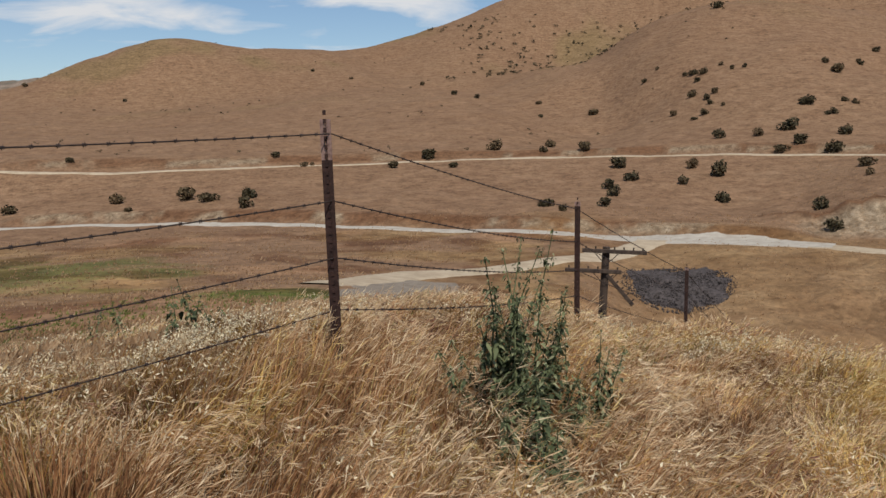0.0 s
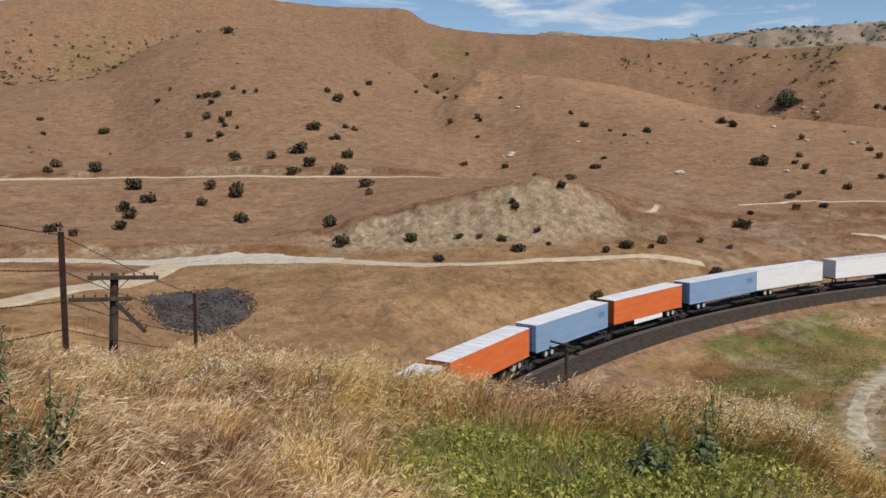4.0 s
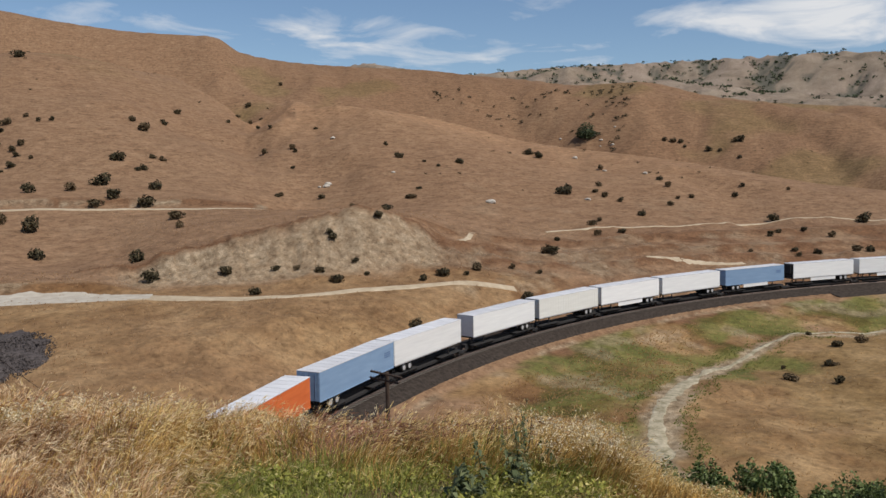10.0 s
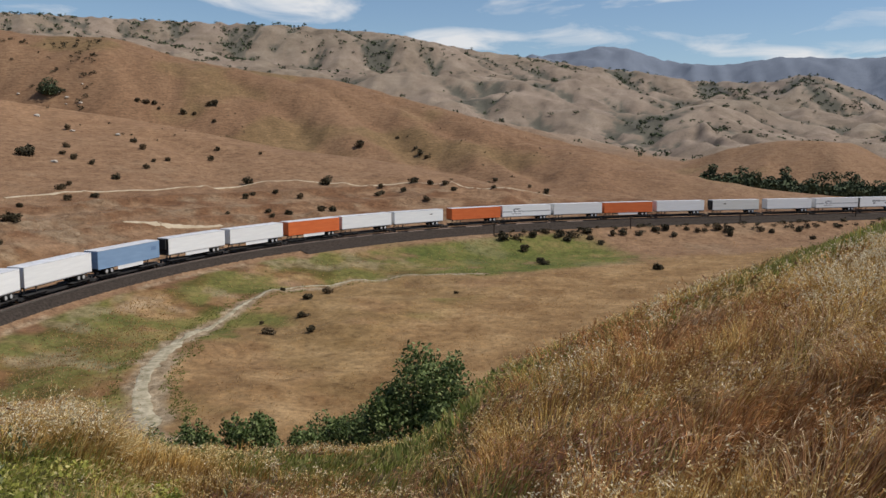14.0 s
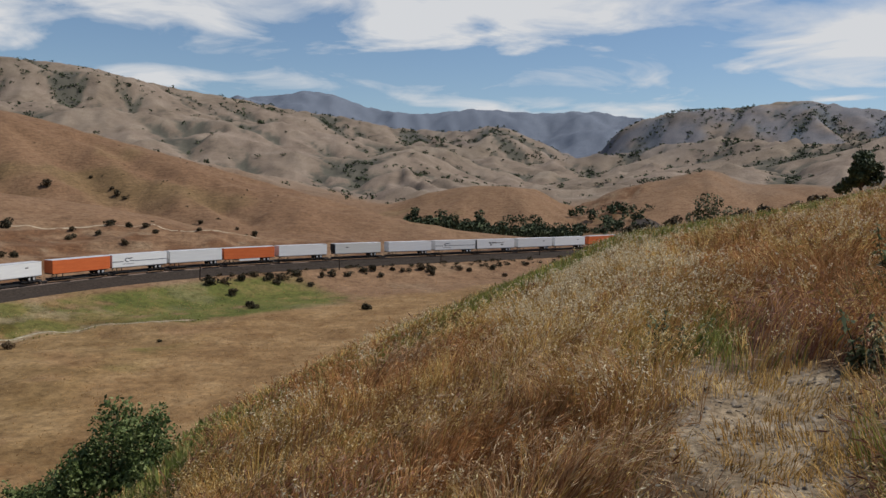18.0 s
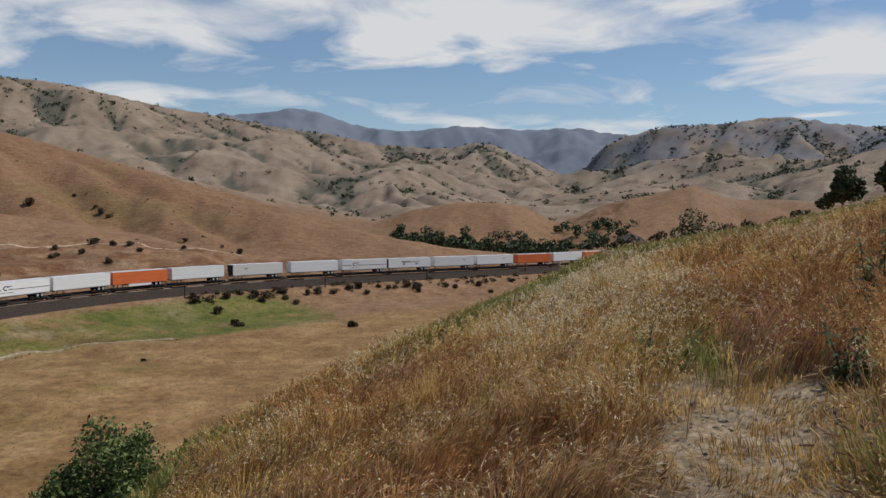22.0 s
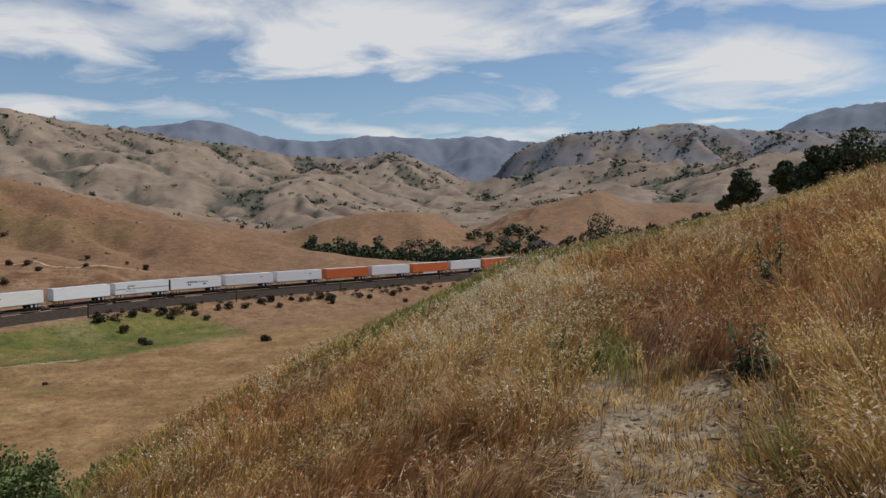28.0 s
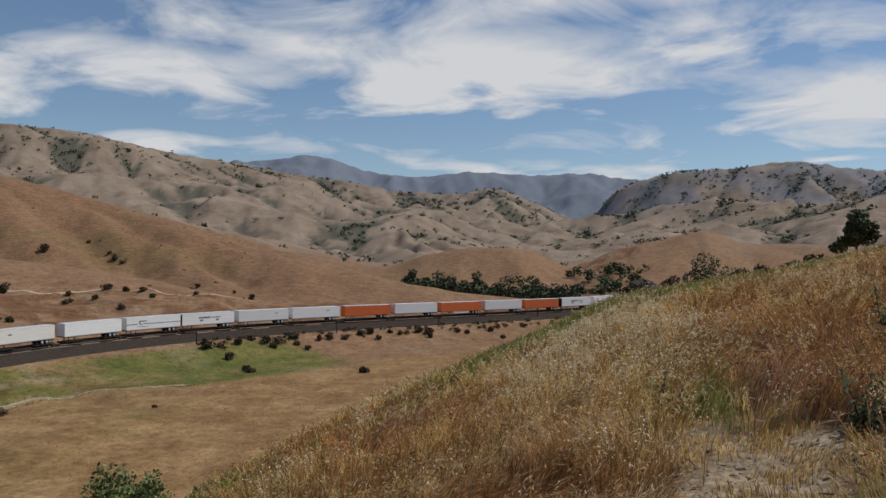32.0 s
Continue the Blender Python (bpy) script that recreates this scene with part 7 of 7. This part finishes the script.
tussocks("grass_tufts", 26000, -32, 24, 22, 170, 701, "tuft", "dry tufted grass beyond the fence", 0.15, lambda x, y, b, r: path_distance(x, y, [(-4, 62), (-1, 80), (7, 98), (17, 111), (32, 131)]) > 9)
tussocks("grass_tufts", 26000, 24, 60, 60, 240, 702, "tuft", "dry tufted grass above the railway", 0.11)
tussocks("grass_tufts", 30000, 52, 110, 40, 250, 703, "gold_tuft", "golden tufted meadow grass", 0.10, lambda x, y, b, r: (sample(LINE_D, x, y) > 9) & (path_distance(x, y, TRAIL) > trail_half(r)))
tussocks("green_tufts", 9000, 54, 92, 60, 240, 704, "green_tuft", "green tufts below the railway", 0.11, lambda x, y, b, r: (sample(LINE_D, x, y) > 8) & (r > np.interp(b, [54, 60, 62, 67.7, 73.5, 82.6, 95], [50, 89, 111, 150, 169, 179, 200])) & (path_distance(x, y, TRAIL) > trail_half(r)))
tussocks("grass_tufts", 26000, -31, -3, 9, 45, 707, "tuft", "pinkish tufts beyond the fence", 0.15)
tussocks("green_tufts", 15000, -30, 14, 11, 60, 705, "green_tuft", "grey-green tufts beyond the fence", 0.14)
tussocks("green_tufts", 16000, 54, 84, 13, 45, 706, "green_tuft", "green growth in the gully", 0.15)

tussocks("green_tufts", 45000, 55, 84, 70, 185, 708, "green_tuft", "green grass fringing the trail", 0.13, lambda x, y, b, r: (path_distance(x, y, TRAIL) > trail_half(r) * (1.0 + 0.6 * fbm(x / 3, y / 3, 3, 111))) & (path_distance(x, y, TRAIL) < trail_half(r) + 2.6 - r / 110 + 2.0 * fbm(x / 4, y / 4, 3, 110)))
tussocks("grass_tufts", 16000, 40, 62, 75, 170, 709, "gold_tuft", "yellow grass on the railway bank", 0.13, lambda x, y, b, r: (sample(LINE_D, x, y) > 6) & (path_distance(x, y, TRAIL) > trail_half(r)))


def weed(b, r, height, spread, seed, label, leaves=260, leaf=0.05, eye=(0.0, 0.0), stalks=6):
    """A tall broad-leaved weed with several leafy stalks."""
    rng = np.random.default_rng(seed)
    x, y = bearing_xy(b, r)
    x, y = x + eye[0], y + eye[1]
    t = new("tall_weed")
    t.location = (x, y, float(ground_at(x, y)) - 0.04)
    bm = bmn()
    vs = []
    for k in range(stalks):
        a = 6.283 * rng.random()
        foot = np.array([0.22 * spread * rng.normal(), 0.22 * spread * rng.normal(), 0.0])
        tall = height * (0.35 + 0.65 * rng.random() ** 1.4)
        knots = [foot]
        d = np.array([0.09 * math.cos(a), 0.09 * math.sin(a), 1.0])
        for q in range(4):
            d = d + np.array([0.13 * rng.normal(), 0.13 * rng.normal(), 0.0])
            knots.append(knots[-1] + d / np.linalg.norm(d) * tall / 4)
            rod(bm, knots[-2], knots[-1], 0.009 - 0.0018 * q, 0.0075 - 0.0018 * q, 5)
        knots = np.array(knots)
        m = leaves // stalks
        u = np.clip(rng.random(m) ** 0.75 + 0.06 * rng.normal(size=m), 0.03, 1)
        u = np.where(rng.random(m) < 0.6, np.clip(np.round(u * 7) / 7 + 0.02 * rng.normal(size=m), 0.02, 1), u)
        c = np.stack([np.interp(u * 4, np.arange(5), knots[:, ax]) for ax in range(3)], -1) + 0.03 * rng.normal(size=(m, 3)) * (1.3 - u)[:, None]
        c[:, 2] = np.maximum(c[:, 2], 0.03)
        ang = rng.random(m) * 6.283
        d = np.stack([np.cos(ang), np.sin(ang), rng.normal(size=m) * 0.45], -1)
        s = np.cross(d, [0, 0, 1.0])
        s /= np.linalg.norm(s, axis=1)[:, None]
        L = (leaf * (1.7 - 1.25 * u) * (0.45 + 1.0 * rng.random(m)))[:, None]
        droop = np.array([0, 0, -0.45])
        q = [c, c + d * L * 0.5 + s * L * 0.34, c + d * L * 0.95 + droop * L + s * L * 0.18, c + d * L * 1.3 + droop * L * 1.6, c + d * L * 0.95 + droop * L - s * L * 0.18, c + d * L * 0.5 - s * L * 0.34]
        vs.append(np.stack(q, 1))
    tagged(part("stem_mass", bm, MAT["weed"], t), kind="stuff")
    v = np.concatenate(vs, 0).reshape(-1, 3)
    raw_mesh("foliage", v, np.arange(len(v)).reshape(-1, 6), MAT["weed"], t)
    return tagged(t, label, "weed", "tall weeds in the grass")


weed(5.9, 4.4, 1.40, 0.34, 601, "tall dark green leafy weed in dry grass", 5200, 0.030, FENCE_EYE, 22)
weed(6.6, 4.3, 1.05, 0.50, 602, "dense dark green leafy weed in dry grass", 3600, 0.038, FENCE_EYE, 20)
weed(11.0, 4.5, 0.95, 0.36, 603, "smaller dark green weed in dry grass", 1900, 0.034, FENCE_EYE, 12)
weed(8.0, 3.9, 0.75, 0.55, 617, "tangled green weed at the foot of a taller one", 1500, 0.040, FENCE_EYE, 12)
weed(7.4, 3.6, 0.60, 0.5, 616, "broad low weed tangled in straw", 420, 0.075, FENCE_EYE, 7)
weed(8.4, 3.5, 0.50, 0.40, 604, "low green weed among dry stalks", 240, 0.07, FENCE_EYE, 6)
weed(2.5, 3.0, 0.35, 0.35, 605, "low green weed near the path", 160, 0.06, FENCE_EYE, 5)
weed(22.5, 4.6, 0.40, 0.3, 606, "small green weed in golden grass", 120, 0.06, FENCE_EYE, 4)
weed(49.8, 8.2, 0.75, 0.6, 607, "dark green leafy weed on the brow", 420, 0.055, (0, 0), 8)
weed(52.0, 9.5, 0.9, 0.6, 608, "tall branching green weed on the brow", 260, 0.045, (0, 0), 8)
weed(47.4, 7.4, 0.6, 0.5, 609, "low dark green weed on the brow", 260, 0.07, (0, 0), 6)
weed(126.6, 11.0, 1.15, 0.5, 610, "tall green weed in rusty grass", 320, 0.065, (0, 0), 6)
weed(125.9, 7.2, 0.6, 0.4, 611, "green weed beside the bare patch", 220, 0.06, (0, 0), 6)
weed(114.2, 8.3, 0.55, 0.5, 612, "yellow-green weed beside the bare patch", 240, 0.06, (0, 0), 7)
weed(-14.5, 9.0, 0.7, 0.7, 613, "grey-green weed beyond the fence", 260, 0.06, FENCE_EYE, 8)
weed(-20.0, 11.5, 0.7, 0.8, 614, "grey-green weed beyond the fence", 260, 0.06, FENCE_EYE, 8)
weed(63.5, 7.0, 0.6, 0.4, 615, "pale green stalk weed near the gully", 120, 0.05, (0, 0), 4)


motions()
